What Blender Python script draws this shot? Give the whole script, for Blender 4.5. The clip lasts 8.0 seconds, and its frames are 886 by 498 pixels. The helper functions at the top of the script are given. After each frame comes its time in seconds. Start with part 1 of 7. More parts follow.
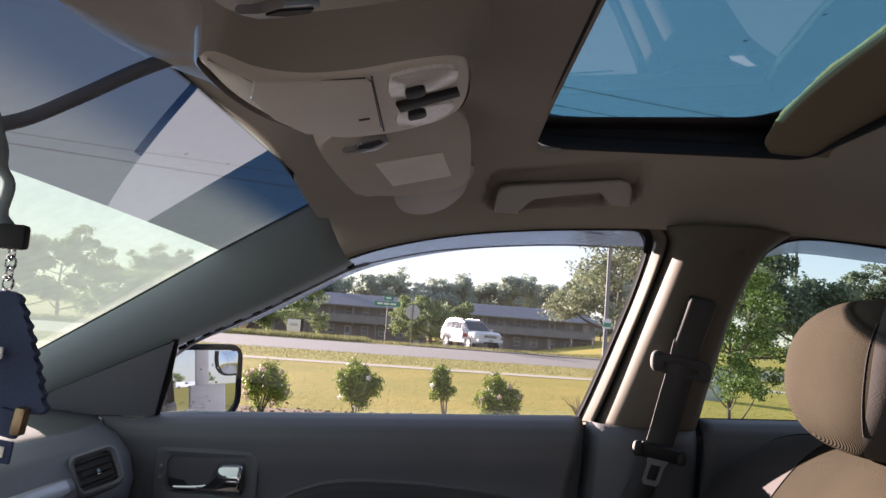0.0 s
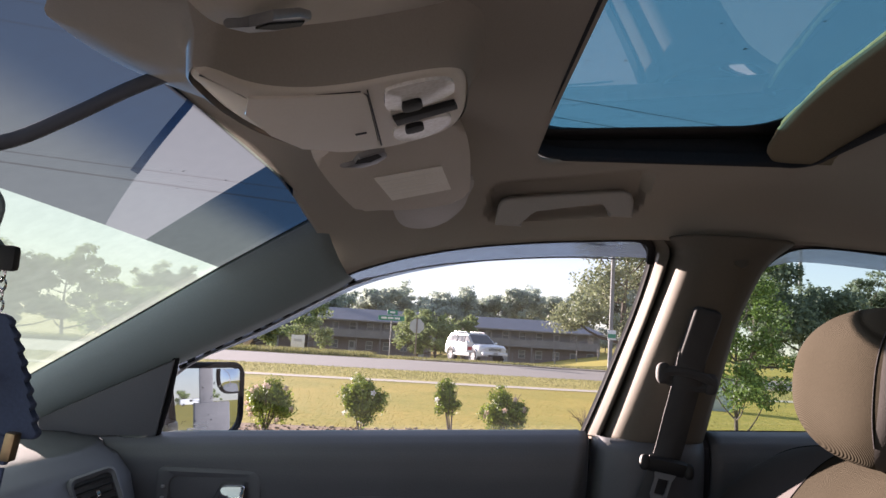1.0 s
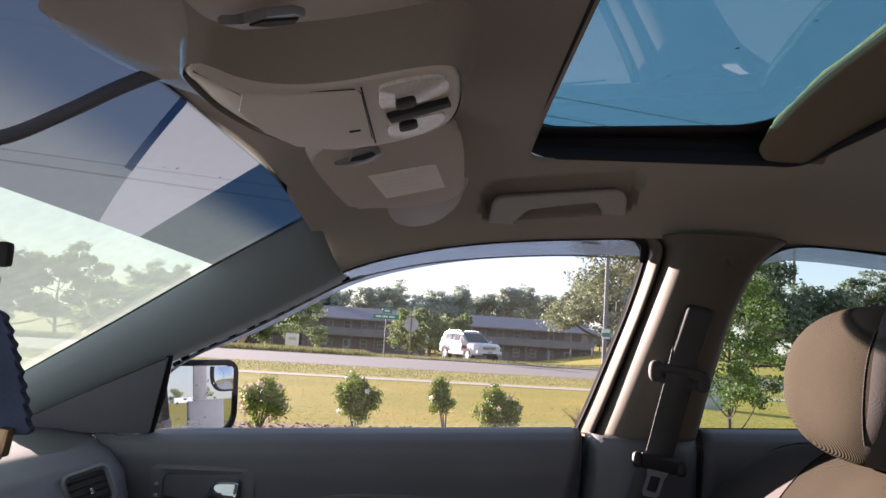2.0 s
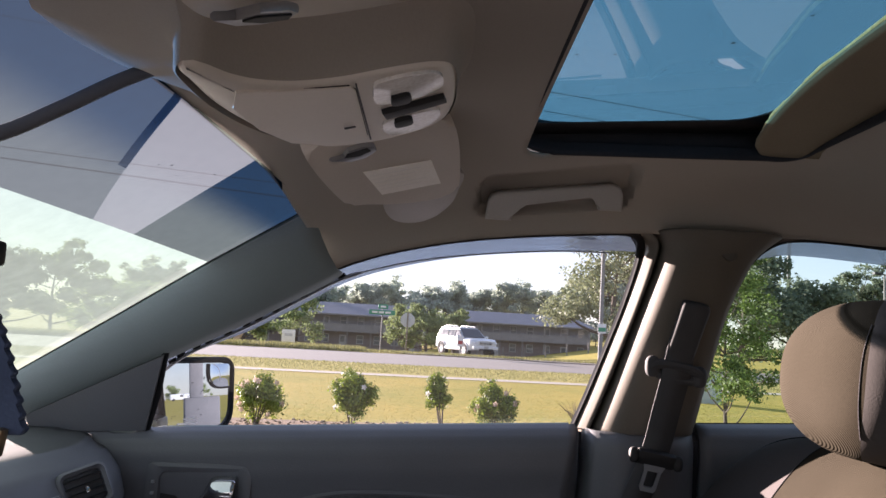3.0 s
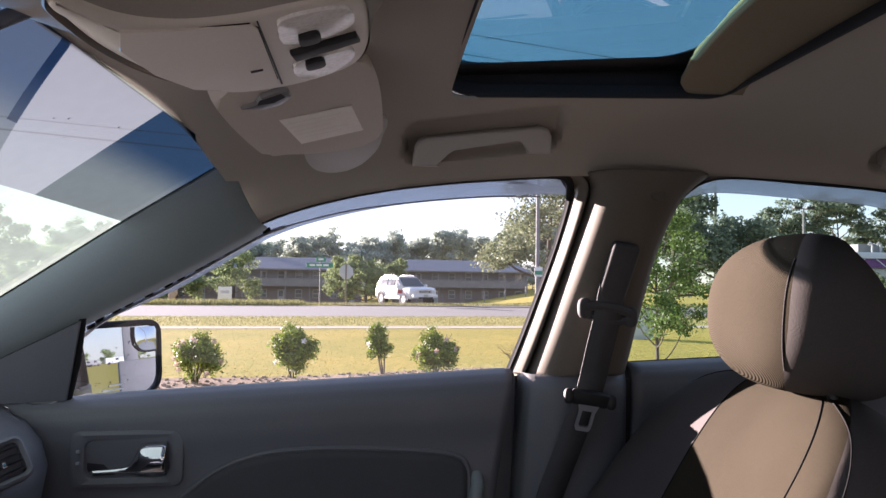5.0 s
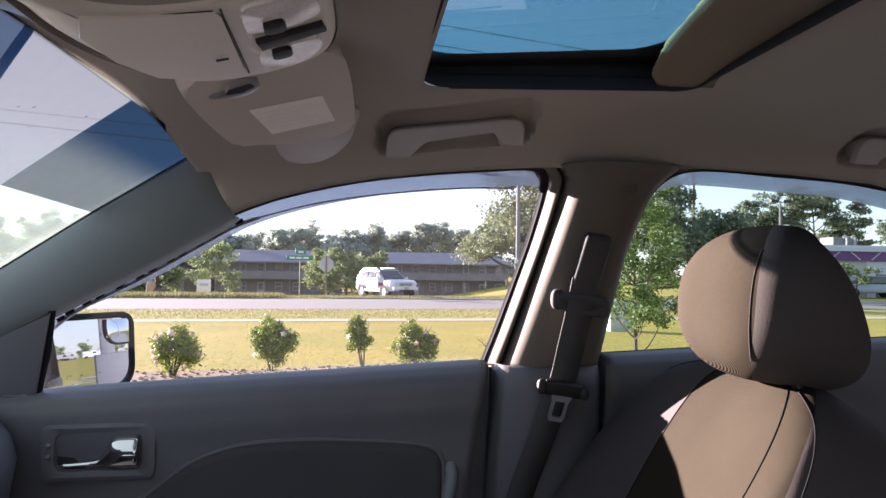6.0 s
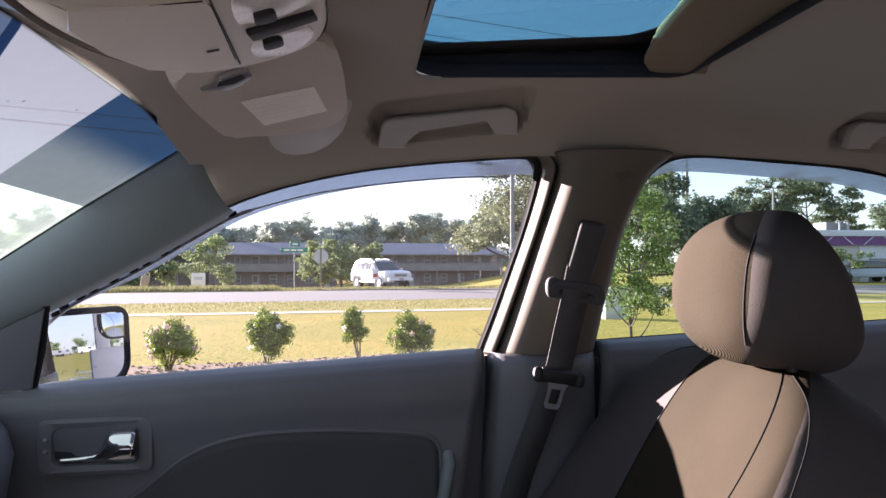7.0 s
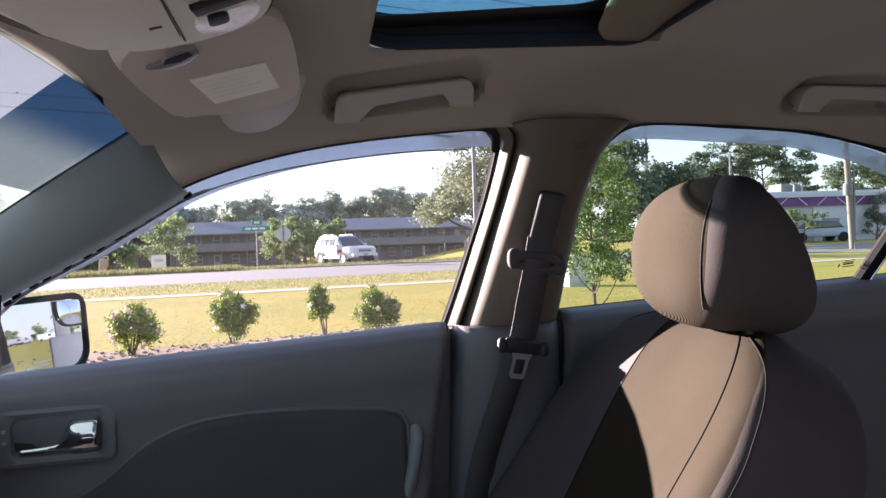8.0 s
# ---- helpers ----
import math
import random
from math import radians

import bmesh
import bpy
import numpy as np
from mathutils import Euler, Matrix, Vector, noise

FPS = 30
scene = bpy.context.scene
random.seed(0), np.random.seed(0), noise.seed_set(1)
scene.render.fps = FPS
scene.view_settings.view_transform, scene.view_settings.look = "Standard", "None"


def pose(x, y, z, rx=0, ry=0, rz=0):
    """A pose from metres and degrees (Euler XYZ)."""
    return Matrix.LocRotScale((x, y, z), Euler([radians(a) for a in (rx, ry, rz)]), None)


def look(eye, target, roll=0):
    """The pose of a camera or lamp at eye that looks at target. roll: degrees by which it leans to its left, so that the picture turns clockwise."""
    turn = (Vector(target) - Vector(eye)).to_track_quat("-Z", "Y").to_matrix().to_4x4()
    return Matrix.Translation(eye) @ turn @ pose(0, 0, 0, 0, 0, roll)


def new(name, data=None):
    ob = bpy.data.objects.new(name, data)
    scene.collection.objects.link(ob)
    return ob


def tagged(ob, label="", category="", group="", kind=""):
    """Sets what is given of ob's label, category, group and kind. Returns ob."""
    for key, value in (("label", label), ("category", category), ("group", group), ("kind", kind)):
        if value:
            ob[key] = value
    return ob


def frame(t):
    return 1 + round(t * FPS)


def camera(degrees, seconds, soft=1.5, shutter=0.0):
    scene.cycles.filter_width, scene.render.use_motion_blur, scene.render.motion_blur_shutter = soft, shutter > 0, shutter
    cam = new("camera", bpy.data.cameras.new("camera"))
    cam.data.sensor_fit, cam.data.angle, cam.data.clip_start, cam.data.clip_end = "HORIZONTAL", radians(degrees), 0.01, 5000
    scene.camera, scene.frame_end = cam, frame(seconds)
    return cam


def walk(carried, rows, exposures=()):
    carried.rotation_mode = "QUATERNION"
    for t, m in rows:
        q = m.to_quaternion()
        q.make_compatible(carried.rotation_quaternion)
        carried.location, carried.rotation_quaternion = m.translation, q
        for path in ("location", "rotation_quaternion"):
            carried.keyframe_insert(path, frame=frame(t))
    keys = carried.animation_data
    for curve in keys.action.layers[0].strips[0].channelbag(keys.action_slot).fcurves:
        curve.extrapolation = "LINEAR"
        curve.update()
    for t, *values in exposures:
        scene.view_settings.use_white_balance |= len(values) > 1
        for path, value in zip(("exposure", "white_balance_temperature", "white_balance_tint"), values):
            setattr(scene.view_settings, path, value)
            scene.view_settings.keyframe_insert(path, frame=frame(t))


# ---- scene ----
cam = camera(61.4, 8.0)
PATH = [
    (0, (0.014, 0.01, 1.21), (-0.003, 2.001, 1.401), 4.4),
    (0.5, (0.016, 0.012, 1.211), (-0.021, 1.999, 1.43), 3.9),
    (1, (0.017, 0.019, 1.212), (-0.011, 2.006, 1.438), 3.6),
    (1.5, (0.017, 0.019, 1.212), (-0.001, 2.006, 1.435), 3.5),
    (1.7, (0.018, 0.016, 1.21), (0.002, 2.004, 1.434), 3.7),
    (2.8, (0.018, 0.02, 1.214), (0.015, 2.009, 1.429), 3.4),
    (3, (0.018, 0.019, 1.212), (0.016, 2.008, 1.424), 3.4),
    (3.5, (0.018, 0.024, 1.212), (0.034, 2.014, 1.412), 3.4),
    (4, (0.02, 0.028, 1.209), (0.066, 2.021, 1.37), 3.3),
    (4.5, (0.029, 0.036, 1.209), (0.135, 2.03, 1.324), 2.6),
    (4.7, (0.029, 0.046, 1.214), (0.165, 2.039, 1.313), 1.7),
    (5.8, (0.04, 0.043, 1.215), (0.256, 2.03, 1.28), 0.7),
    (6, (0.041, 0.044, 1.213), (0.264, 2.03, 1.276), 0.8),
    (6.5, (0.04, 0.046, 1.213), (0.271, 2.032, 1.27), 0.7),
    (7, (0.041, 0.044, 1.212), (0.279, 2.029, 1.249), 0.0),
    (7.5, (0.045, 0.044, 1.22), (0.318, 2.025, 1.253), -0.8),
    (8, (0.046, 0.047, 1.214), (0.378, 2.019, 1.177), -1.9),
]
walk(cam, [(t, look(eye, target, roll)) for t, eye, target, roll in PATH], [(0.0, 3.60, 6760, 26), (4.0, 3.79, 6560, 29), (8.0, 4.10, 6380, 30)])

# ---- light ----
world = bpy.data.worlds.new("sky")
scene.world = world
world.use_nodes = True
wn = world.node_tree
sky = wn.nodes.new("ShaderNodeTexSky")
sky.sky_type, sky.sun_disc = "NISHITA", False
SUN_AZ, SUN_EL = 45.0, 10.8        # degrees from +y towards -x, and above the horizon
sky.sun_elevation, sky.sun_rotation = radians(SUN_EL), radians(-SUN_AZ)
sky.air_density, sky.dust_density, sky.ozone_density = 0.9, 0.1, 2.4
even = wn.nodes.new("ShaderNodeGamma")          # gamma evens the sky's brightness out between horizon and zenith
even.inputs[1].default_value = 0.44
wn.links.new(sky.outputs[0], even.inputs[0])
wn.links.new(even.outputs[0], wn.nodes["Background"].inputs[0])
wn.nodes["Background"].inputs[1].default_value = 0.122
sun_way = Vector((-math.sin(radians(SUN_AZ)) * math.cos(radians(SUN_EL)), math.cos(radians(SUN_AZ)) * math.cos(radians(SUN_EL)), math.sin(radians(SUN_EL))))
sun = new("sun", bpy.data.lights.new("sun", "SUN"))
sun.data.energy, sun.data.angle, sun.data.color = 3.7, radians(0.6), (1.0, 0.90, 0.78)
sun.matrix_world = look(sun_way * 50, (0, 0, 0))


# ---- materials ----
def rgb(c):
    return (c[0], c[1], c[2], 1.0)


def material(name, colour, rough=0.6, metal=0.0, second=None, scale=6.0, fine=120.0, amount=0.5, bump=0.15, coat=0.0, vary=0.0, islands=0.0, spec=0.5, sheen=0.0, stretch=(1, 1, 1), translucent=0.0):
    """A surface whose colour drifts between two tones at a coarse and a fine scale, with a fine relief."""
    m = bpy.data.materials.new(name)
    m.use_nodes = True
    t = m.node_tree
    n, link = t.nodes, t.links.new
    p = n["Principled BSDF"]
    p.inputs["Roughness"].default_value, p.inputs["Metallic"].default_value = rough, metal
    p.inputs["Specular IOR Level"].default_value = spec
    p.inputs["Coat Weight"].default_value = coat
    p.inputs["Sheen Weight"].default_value = sheen
    second = second or tuple(c * 0.72 for c in colour)
    co = n.new("ShaderNodeTexCoord")
    mp = n.new("ShaderNodeMapping")
    mp.inputs["Scale"].default_value = stretch
    link(co.outputs["Object"], mp.inputs[0])
    a, b = n.new("ShaderNodeTexNoise"), n.new("ShaderNodeTexNoise")
    for k, s, d in ((a, scale, 4.0), (b, fine, 2.0)):
        k.inputs["Scale"].default_value, k.inputs["Detail"].default_value = s, d
        link(mp.outputs[0], k.inputs["Vector"])
    add = n.new("ShaderNodeMath")
    add.operation = "ADD"
    link(a.outputs[0], add.inputs[0])
    link(b.outputs[0], add.inputs[1])
    ramp = n.new("ShaderNodeMapRange")
    ramp.inputs[1].default_value, ramp.inputs[2].default_value = 1.0 - 0.28, 1.0 + 0.28
    ramp.inputs[3].default_value, ramp.inputs[4].default_value = 0.5 - amount / 2, 0.5 + amount / 2
    link(add.outputs[0], ramp.inputs[0])
    mix = n.new("ShaderNodeMix")
    mix.data_type = "RGBA"
    link(ramp.outputs[0], mix.inputs["Factor"])
    mix.inputs["A"].default_value, mix.inputs["B"].default_value = rgb(colour), rgb(second)
    out = mix.outputs["Result"]
    if vary or islands:
        hs = n.new("ShaderNodeHueSaturation")
        r = n.new("ShaderNodeMapRange")
        src = n.new("ShaderNodeObjectInfo").outputs["Random"] if vary else n.new("ShaderNodeNewGeometry").outputs["Random Per Island"]
        link(src, r.inputs[0])
        k = vary or islands
        r.inputs[3].default_value, r.inputs[4].default_value = 1 - k, 1 + k
        link(r.outputs[0], hs.inputs["Value"])
        link(out, hs.inputs["Color"])
        out = hs.outputs[0]
    link(out, p.inputs["Base Color"])
    rr = n.new("ShaderNodeMapRange")
    rr.inputs[3].default_value, rr.inputs[4].default_value = max(0.02, rough - 0.1), min(1.0, rough + 0.1)
    link(a.outputs[0], rr.inputs[0])
    link(rr.outputs[0], p.inputs["Roughness"])
    if bump:
        bp = n.new("ShaderNodeBump")
        bp.inputs["Strength"].default_value, bp.inputs["Distance"].default_value = bump, 0.4 / fine
        link(b.outputs[0], bp.inputs["Height"])
        link(bp.outputs[0], p.inputs["Normal"])
    if translucent:
        tr = n.new("ShaderNodeBsdfTranslucent")
        link(out, tr.inputs[0])
        ms = n.new("ShaderNodeMixShader")
        ms.inputs[0].default_value = translucent
        link(p.outputs[0], ms.inputs[1])
        link(tr.outputs[0], ms.inputs[2])
        link(ms.outputs[0], n["Material Output"].inputs[0])
    return m


def glazing(name, tint, gloss=0.06, rough=0.0, dirt=0.0, dirt_colour=(0.6, 0.6, 0.55), uneven=0.22):
    """Thin glass: it lets tinted light through and mirrors more towards grazing angles; dirt adds a matt film in specks."""
    m = bpy.data.materials.new(name)
    m.use_nodes = True
    t = m.node_tree
    n, link = t.nodes, t.links.new
    n.remove(n["Principled BSDF"])
    tr, gl, lw, pw, mx = n.new("ShaderNodeBsdfTransparent"), n.new("ShaderNodeBsdfGlossy"), n.new("ShaderNodeLayerWeight"), n.new("ShaderNodeMath"), n.new("ShaderNodeMixShader")
    ml = n.new("ShaderNodeMath")
    tr.inputs[0].default_value, gl.inputs["Roughness"].default_value = rgb(tint), rough
    lw.inputs["Blend"].default_value = 0.5
    pw.operation, ml.operation = "POWER", "MULTIPLY_ADD"
    pw.inputs[1].default_value, ml.inputs[1].default_value, ml.inputs[2].default_value = 4.5, 0.55, gloss
    link(lw.outputs["Facing"], pw.inputs[0])
    link(pw.outputs[0], ml.inputs[0])
    link(ml.outputs[0], mx.inputs[0])
    link(tr.outputs[0], mx.inputs[1])
    link(gl.outputs[0], mx.inputs[2])
    out = mx.outputs[0]
    if dirt:
        co, no, rp, df, m2 = n.new("ShaderNodeTexCoord"), n.new("ShaderNodeTexNoise"), n.new("ShaderNodeMapRange"), n.new("ShaderNodeBsdfDiffuse"), n.new("ShaderNodeMixShader")
        tl, md = n.new("ShaderNodeBsdfTranslucent"), n.new("ShaderNodeMixShader")
        no.inputs["Scale"].default_value, no.inputs["Detail"].default_value = 60, 6
        link(co.outputs["Object"], no.inputs["Vector"])
        link(no.outputs[0], rp.inputs[0])
        rp.inputs[1].default_value, rp.inputs[2].default_value, rp.inputs[3].default_value, rp.inputs[4].default_value = 0.35, 0.75, dirt * (1 - uneven), dirt * (1 + uneven)
        df.inputs[0].default_value = tl.inputs[0].default_value = rgb(dirt_colour)
        md.inputs[0].default_value = 0.6
        link(df.outputs[0], md.inputs[1])
        link(tl.outputs[0], md.inputs[2])
        link(rp.outputs[0], m2.inputs[0])
        link(out, m2.inputs[1])
        link(md.outputs[0], m2.inputs[2])
        out = m2.outputs[0]
    link(out, n["Material Output"].inputs[0])
    return m


def woven(name, colour, second, rib=260.0, rough=0.85):
    """A ribbed seat cloth: fine diagonal ribs over a mottled tone."""
    m = material(name, colour, rough, 0, second, 9, 400, 0.6, 0.1, spec=0.03)
    n, link = m.node_tree.nodes, m.node_tree.links.new
    wv, co, mp, bp = n.new("ShaderNodeTexWave"), n.new("ShaderNodeTexCoord"), n.new("ShaderNodeMapping"), n.new("ShaderNodeBump")
    mp.inputs["Rotation"].default_value = (radians(20), radians(35), radians(20))
    wv.inputs["Scale"].default_value, wv.inputs["Distortion"].default_value = rib, 0.6
    link(co.outputs["Object"], mp.inputs[0])
    link(mp.outputs[0], wv.inputs[0])
    bp.inputs["Strength"].default_value, bp.inputs["Distance"].default_value = 0.5, 0.0012
    link(wv.outputs["Fac"], bp.inputs["Height"])
    link(bp.outputs[0], n["Principled BSDF"].inputs["Normal"])
    return m


M = dict(
    headliner=material("headliner cloth", (0.372, 0.336, 0.292), 0.95, 0, (0.327, 0.295, 0.256), 5, 500, 0.5, 0.2, spec=0.1),
    tan=material("tan plastic", (0.72, 0.645, 0.565), 0.55, 0, (0.64, 0.57, 0.495), 8, 300, 0.5, 0.12, spec=0.35),
    # kept far darker than pale beige, against over-bright light on the pillar
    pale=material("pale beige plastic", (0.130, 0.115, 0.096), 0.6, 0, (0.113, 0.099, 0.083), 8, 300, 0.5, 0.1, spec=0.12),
    slate=material("grey green pillar plastic", (0.200, 0.240, 0.245), 0.6, 0, (0.168, 0.203, 0.208), 6, 400, 0.5, 0.2, spec=0.3),
    charcoal=material("charcoal moulded plastic", (0.102, 0.106, 0.115), 0.5, 0, (0.082, 0.086, 0.094), 7, 420, 0.6, 0.3, spec=0.55),
    cloth_dark=material("dark door cloth", (0.068, 0.070, 0.073), 0.9, 0, (0.055, 0.057, 0.060), 8, 500, 0.6, 0.3, spec=0.2),
    console=material("tan console plastic", (0.76, 0.695, 0.605), 0.5, 0, (0.70, 0.64, 0.555), 8, 300, 0.5, 0.12, spec=0.4),
    shade=material("tan shade cloth", (0.22, 0.183, 0.126), 0.95, 0, (0.18, 0.147, 0.102), 6, 400, 0.6, 0.3, spec=0.1),
    visor=material("tan visor vinyl", (0.57, 0.515, 0.445), 0.6, 0, (0.52, 0.47, 0.405), 8, 300, 0.5, 0.15, spec=0.3),
    foam=material("yellowed foam edge", (0.78, 0.54, 0.26), 0.95, 0, (0.60, 0.40, 0.19), 30, 120, 0.9, 0.6, spec=0.1),
    black=material("black rubber", (0.014, 0.014, 0.015), 0.9, 0, None, 12, 200, 0.5, 0.1, spec=0.08),
    smooth_black=material("black switch plastic", (0.01, 0.01, 0.011), 0.6, 0, None, 30, 300, 0.4, 0.05),
    chrome=material("chrome", (0.75, 0.76, 0.78), 0.08, 1.0, (0.68, 0.69, 0.7), 20, 200, 0.4, 0.0),
    silver=material("silver painted plastic", (0.42, 0.43, 0.45), 0.35, 0.6, None, 14, 300, 0.4, 0.05),
    lens=material("white lamp lens", (0.88, 0.86, 0.82), 0.2, 0, (0.66, 0.62, 0.56), 60, 300, 0.9, 0.1),
    paper=material("label paper", (0.95, 0.92, 0.85), 0.7, 0, (0.88, 0.84, 0.75), 25, 300, 0.8, 0.05),
    ink=material("pale label print", (0.88, 0.85, 0.78), 0.8, 0, (0.84, 0.81, 0.74), 50, 300, 0.4, 0.0),
    # two tones for the parts of the seat that lie in shade
    side_shade=material("seat side shade tone", (0.064, 0.058, 0.056), 0.9, 0, (0.050, 0.045, 0.044), 10, 500, 0.6, 0.25, spec=0.12),
    bolster=material("bolster shade tone", (0.072, 0.063, 0.063), 0.9, 0, (0.057, 0.050, 0.050), 10, 500, 0.6, 0.25, spec=0.1),
    twill=woven("brown ribbed seat cloth", (0.034, 0.0280, 0.0197), (0.0255, 0.0210, 0.0148)),
    knit=woven("grey knitted side cloth", (0.09, 0.085, 0.09), (0.05, 0.048, 0.05), 120),
    # black raised a little, with lens haze put into its colour
    roof_rubber=material("dark rubber lifted for haze", (0.034, 0.036, 0.042), 0.85, 0, (0.024, 0.025, 0.03), 10, 200, 0.5, 0.1, spec=0.15),
    handle=material("tan handle plastic", (0.42, 0.395, 0.365), 0.55, 0, (0.375, 0.35, 0.325), 8, 300, 0.5, 0.12, spec=0.3),
    belt=material("black belt webbing", (0.047, 0.047, 0.050), 0.8, 0, None, 20, 700, 0.6, 0.3),
    mirror_grey=material("grey mirror stalk plastic", (0.13, 0.135, 0.145), 0.6, 0, (0.11, 0.115, 0.125), 6, 400, 0.5, 0.2, spec=0.3),
    paint=material("dark car paint", (0.03, 0.032, 0.036), 0.3, 0.3, None, 3, 200, 0.3, 0.0, coat=0.6),
    carpet=material("dark carpet", (0.03, 0.029, 0.028), 0.95, 0, None, 12, 300, 0.8, 0.5),
    fringe=material("dark blue felt", (0.045, 0.068, 0.13), 0.85, 0, (0.03, 0.045, 0.085), 30, 400, 0.7, 0.3),
    steel=material("dull bright steel", (0.62, 0.62, 0.63), 0.4, 0.15, None, 20, 200, 0.4, 0.05),
    brass=material("worn tag metal", (0.45, 0.33, 0.2), 0.35, 0.9, None, 40, 200, 0.6, 0.1),
    # low tints dim the bright outdoors; side glass film adds a faint haze veil
    clear=glazing("side glass tinted to dim outdoors", (0.37, 0.388, 0.42), 0.04, 0, 0.005, (0.80, 0.80, 0.82), 0.06),
    screen=glazing("windshield glass", (0.12, 0.155, 0.135), 0.03, 0, 0.115, (0.58, 0.74, 0.68), 0.08),
    privacy=glazing("tinted rear glass", (0.28, 0.34, 0.345), 0.05),
    # unseen driver-side and rear glass; dark tint added to hold back cabin light
    backlight=glazing("unseen glass darkened to cut light", (0.09, 0.10, 0.105), 0.06),
    roofglass=glazing("tinted sunroof glass", (0.20, 0.345, 0.385), 0.05, 0, 0.018),
    guard=glazing("smoked rain guard", (0.34, 0.39, 0.44), 0.05, 0.3, 0.15, (0.54, 0.60, 0.70), 0.03),
    concrete=material("pale worn concrete", (0.42, 0.40, 0.365), 0.9, 0, (0.33, 0.312, 0.285), 0.6, 60, 0.7, 0.4),
    mirror=material("blue tinted mirror silver", (0.50, 0.57, 0.64), 0.01, 1.0, (0.48, 0.55, 0.62), 10, 100, 0.2, 0.0),
    lot=material("worn lot asphalt", (0.085, 0.083, 0.08), 0.9, 0, (0.06, 0.059, 0.057), 0.6, 60, 0.7, 0.4),
)
M["mirror"].node_tree.nodes["Principled BSDF"].inputs["Roughness"].default_value = 0.01
for lk in list(M["mirror"].node_tree.links):
    if lk.to_socket.name == "Roughness":
        M["mirror"].node_tree.links.remove(lk)


# ---- mesh tools ----
def finish(name, me, mat, parent=None, label="", smooth=True):
    ob = new(name, me)
    if mat:
        for one in (mat if isinstance(mat, (list, tuple)) else [mat]):
            me.materials.append(one)
    if smooth:
        me.shade_smooth()
    if parent is not None:
        ob.parent = parent
        ob.matrix_parent_inverse = parent.matrix_basis.inverted() if parent.type == "EMPTY" else Matrix.Identity(4)
    if label:
        ob["label"] = label
    return ob


def part(name, bm, mat, parent=None, label="", smooth=True, sharp=40):
    me = bpy.data.meshes.new(name)
    bmesh.ops.recalc_face_normals(bm, faces=bm.faces)
    if smooth:
        for e in bm.edges:
            if len(e.link_faces) == 2 and e.calc_face_angle(0) > radians(sharp):
                e.smooth = False
    bm.to_mesh(me)
    bm.free()
    return finish(name, me, mat, parent, label, smooth)


def thing(name, at, label, category, group="", kind=""):
    ob = new(name)
    ob.empty_display_size = 0.05
    ob.matrix_basis = Matrix.Translation(at)
    return tagged(ob, label, category, group, kind)


def sheet(f, nu, nv, bm=None, close_u=False):
    """A grid of faces over f(u, v), with u and v from 0 to 1."""
    bm = bm or bmesh.new()
    vs = [[bm.verts.new(f(i / nu, j / nv)) for j in range(nv + 1)] for i in range(nu if close_u else nu + 1)]
    for i in range(nu):
        for j in range(nv):
            a, b = vs[i], vs[(i + 1) % len(vs)]
            bm.faces.new((a[j], b[j], b[j + 1], a[j + 1]))
    return bm


def solid(ob, thick, offset=-1.0):
    s = ob.modifiers.new("thickness", "SOLIDIFY")
    s.thickness, s.offset = thick, offset
    return ob


def box(bm, centre, size, m=None, bevel=0.0, seg=2):
    r = bmesh.ops.create_cube(bm, size=1.0)
    vs = r["verts"]
    bmesh.ops.scale(bm, vec=size, verts=vs)
    if bevel:
        es = list({e for v in vs for e in v.link_edges})
        got = bmesh.ops.bevel(bm, geom=es, offset=bevel, segments=seg, affect="EDGES", profile=0.6)
        vs = list({v for f in got["faces"] for v in f.verts} | {v for v in vs if v.is_valid})
    bmesh.ops.transform(bm, matrix=Matrix.Translation(centre) @ (m or Matrix.Identity(4)), verts=vs)
    return vs


def one_box(centre, size, m=None, bevel=0.0, seg=2):
    bm = bmesh.new()
    box(bm, centre, size, m, bevel, seg)
    return bm


def tube(points, radius, sides=10, bm=None, caps=True):
    """A round bar along points; radius is one number or one for each point."""
    bm = bm or bmesh.new()
    pts = [Vector(p) for p in points]
    rad = radius if isinstance(radius, (list, tuple)) else [radius] * len(pts)
    rings, up = [], None
    for i, p in enumerate(pts):
        d = (pts[min(i + 1, len(pts) - 1)] - pts[max(i - 1, 0)]).normalized()
        if up is None:
            up = d.orthogonal().normalized()
        up = (up - d * up.dot(d)).normalized()
        side = d.cross(up)
        rings.append([bm.verts.new(p + (up * math.cos(a) + side * math.sin(a)) * rad[i]) for a in [k * math.tau / sides for k in range(sides)]])
    for a, b in zip(rings, rings[1:]):
        for k in range(sides):
            bm.faces.new((a[k], a[(k + 1) % sides], b[(k + 1) % sides], b[k]))
    if caps:
        bm.faces.new(rings[0][::-1])
        bm.faces.new(rings[-1])
    return bm


def slab(outline, depth, bevel=0.0, seg=2, bm=None):
    """A plate with the given outline of 3D points in one plane, thickened along depth (a vector)."""
    bm = bm or bmesh.new()
    d = Vector(depth)
    a = [bm.verts.new(Vector(p)) for p in outline]
    b = [bm.verts.new(Vector(p) + d) for p in outline]
    n = len(a)
    top, bot = bm.faces.new(a), bm.faces.new(b[::-1])
    for i in range(n):
        bm.faces.new((a[(i + 1) % n], a[i], b[i], b[(i + 1) % n]))
    if bevel:
        es = [e for e in top.edges] + [e for e in bot.edges]
        bmesh.ops.bevel(bm, geom=es, offset=bevel, segments=seg, affect="EDGES", profile=0.6)
    return bm


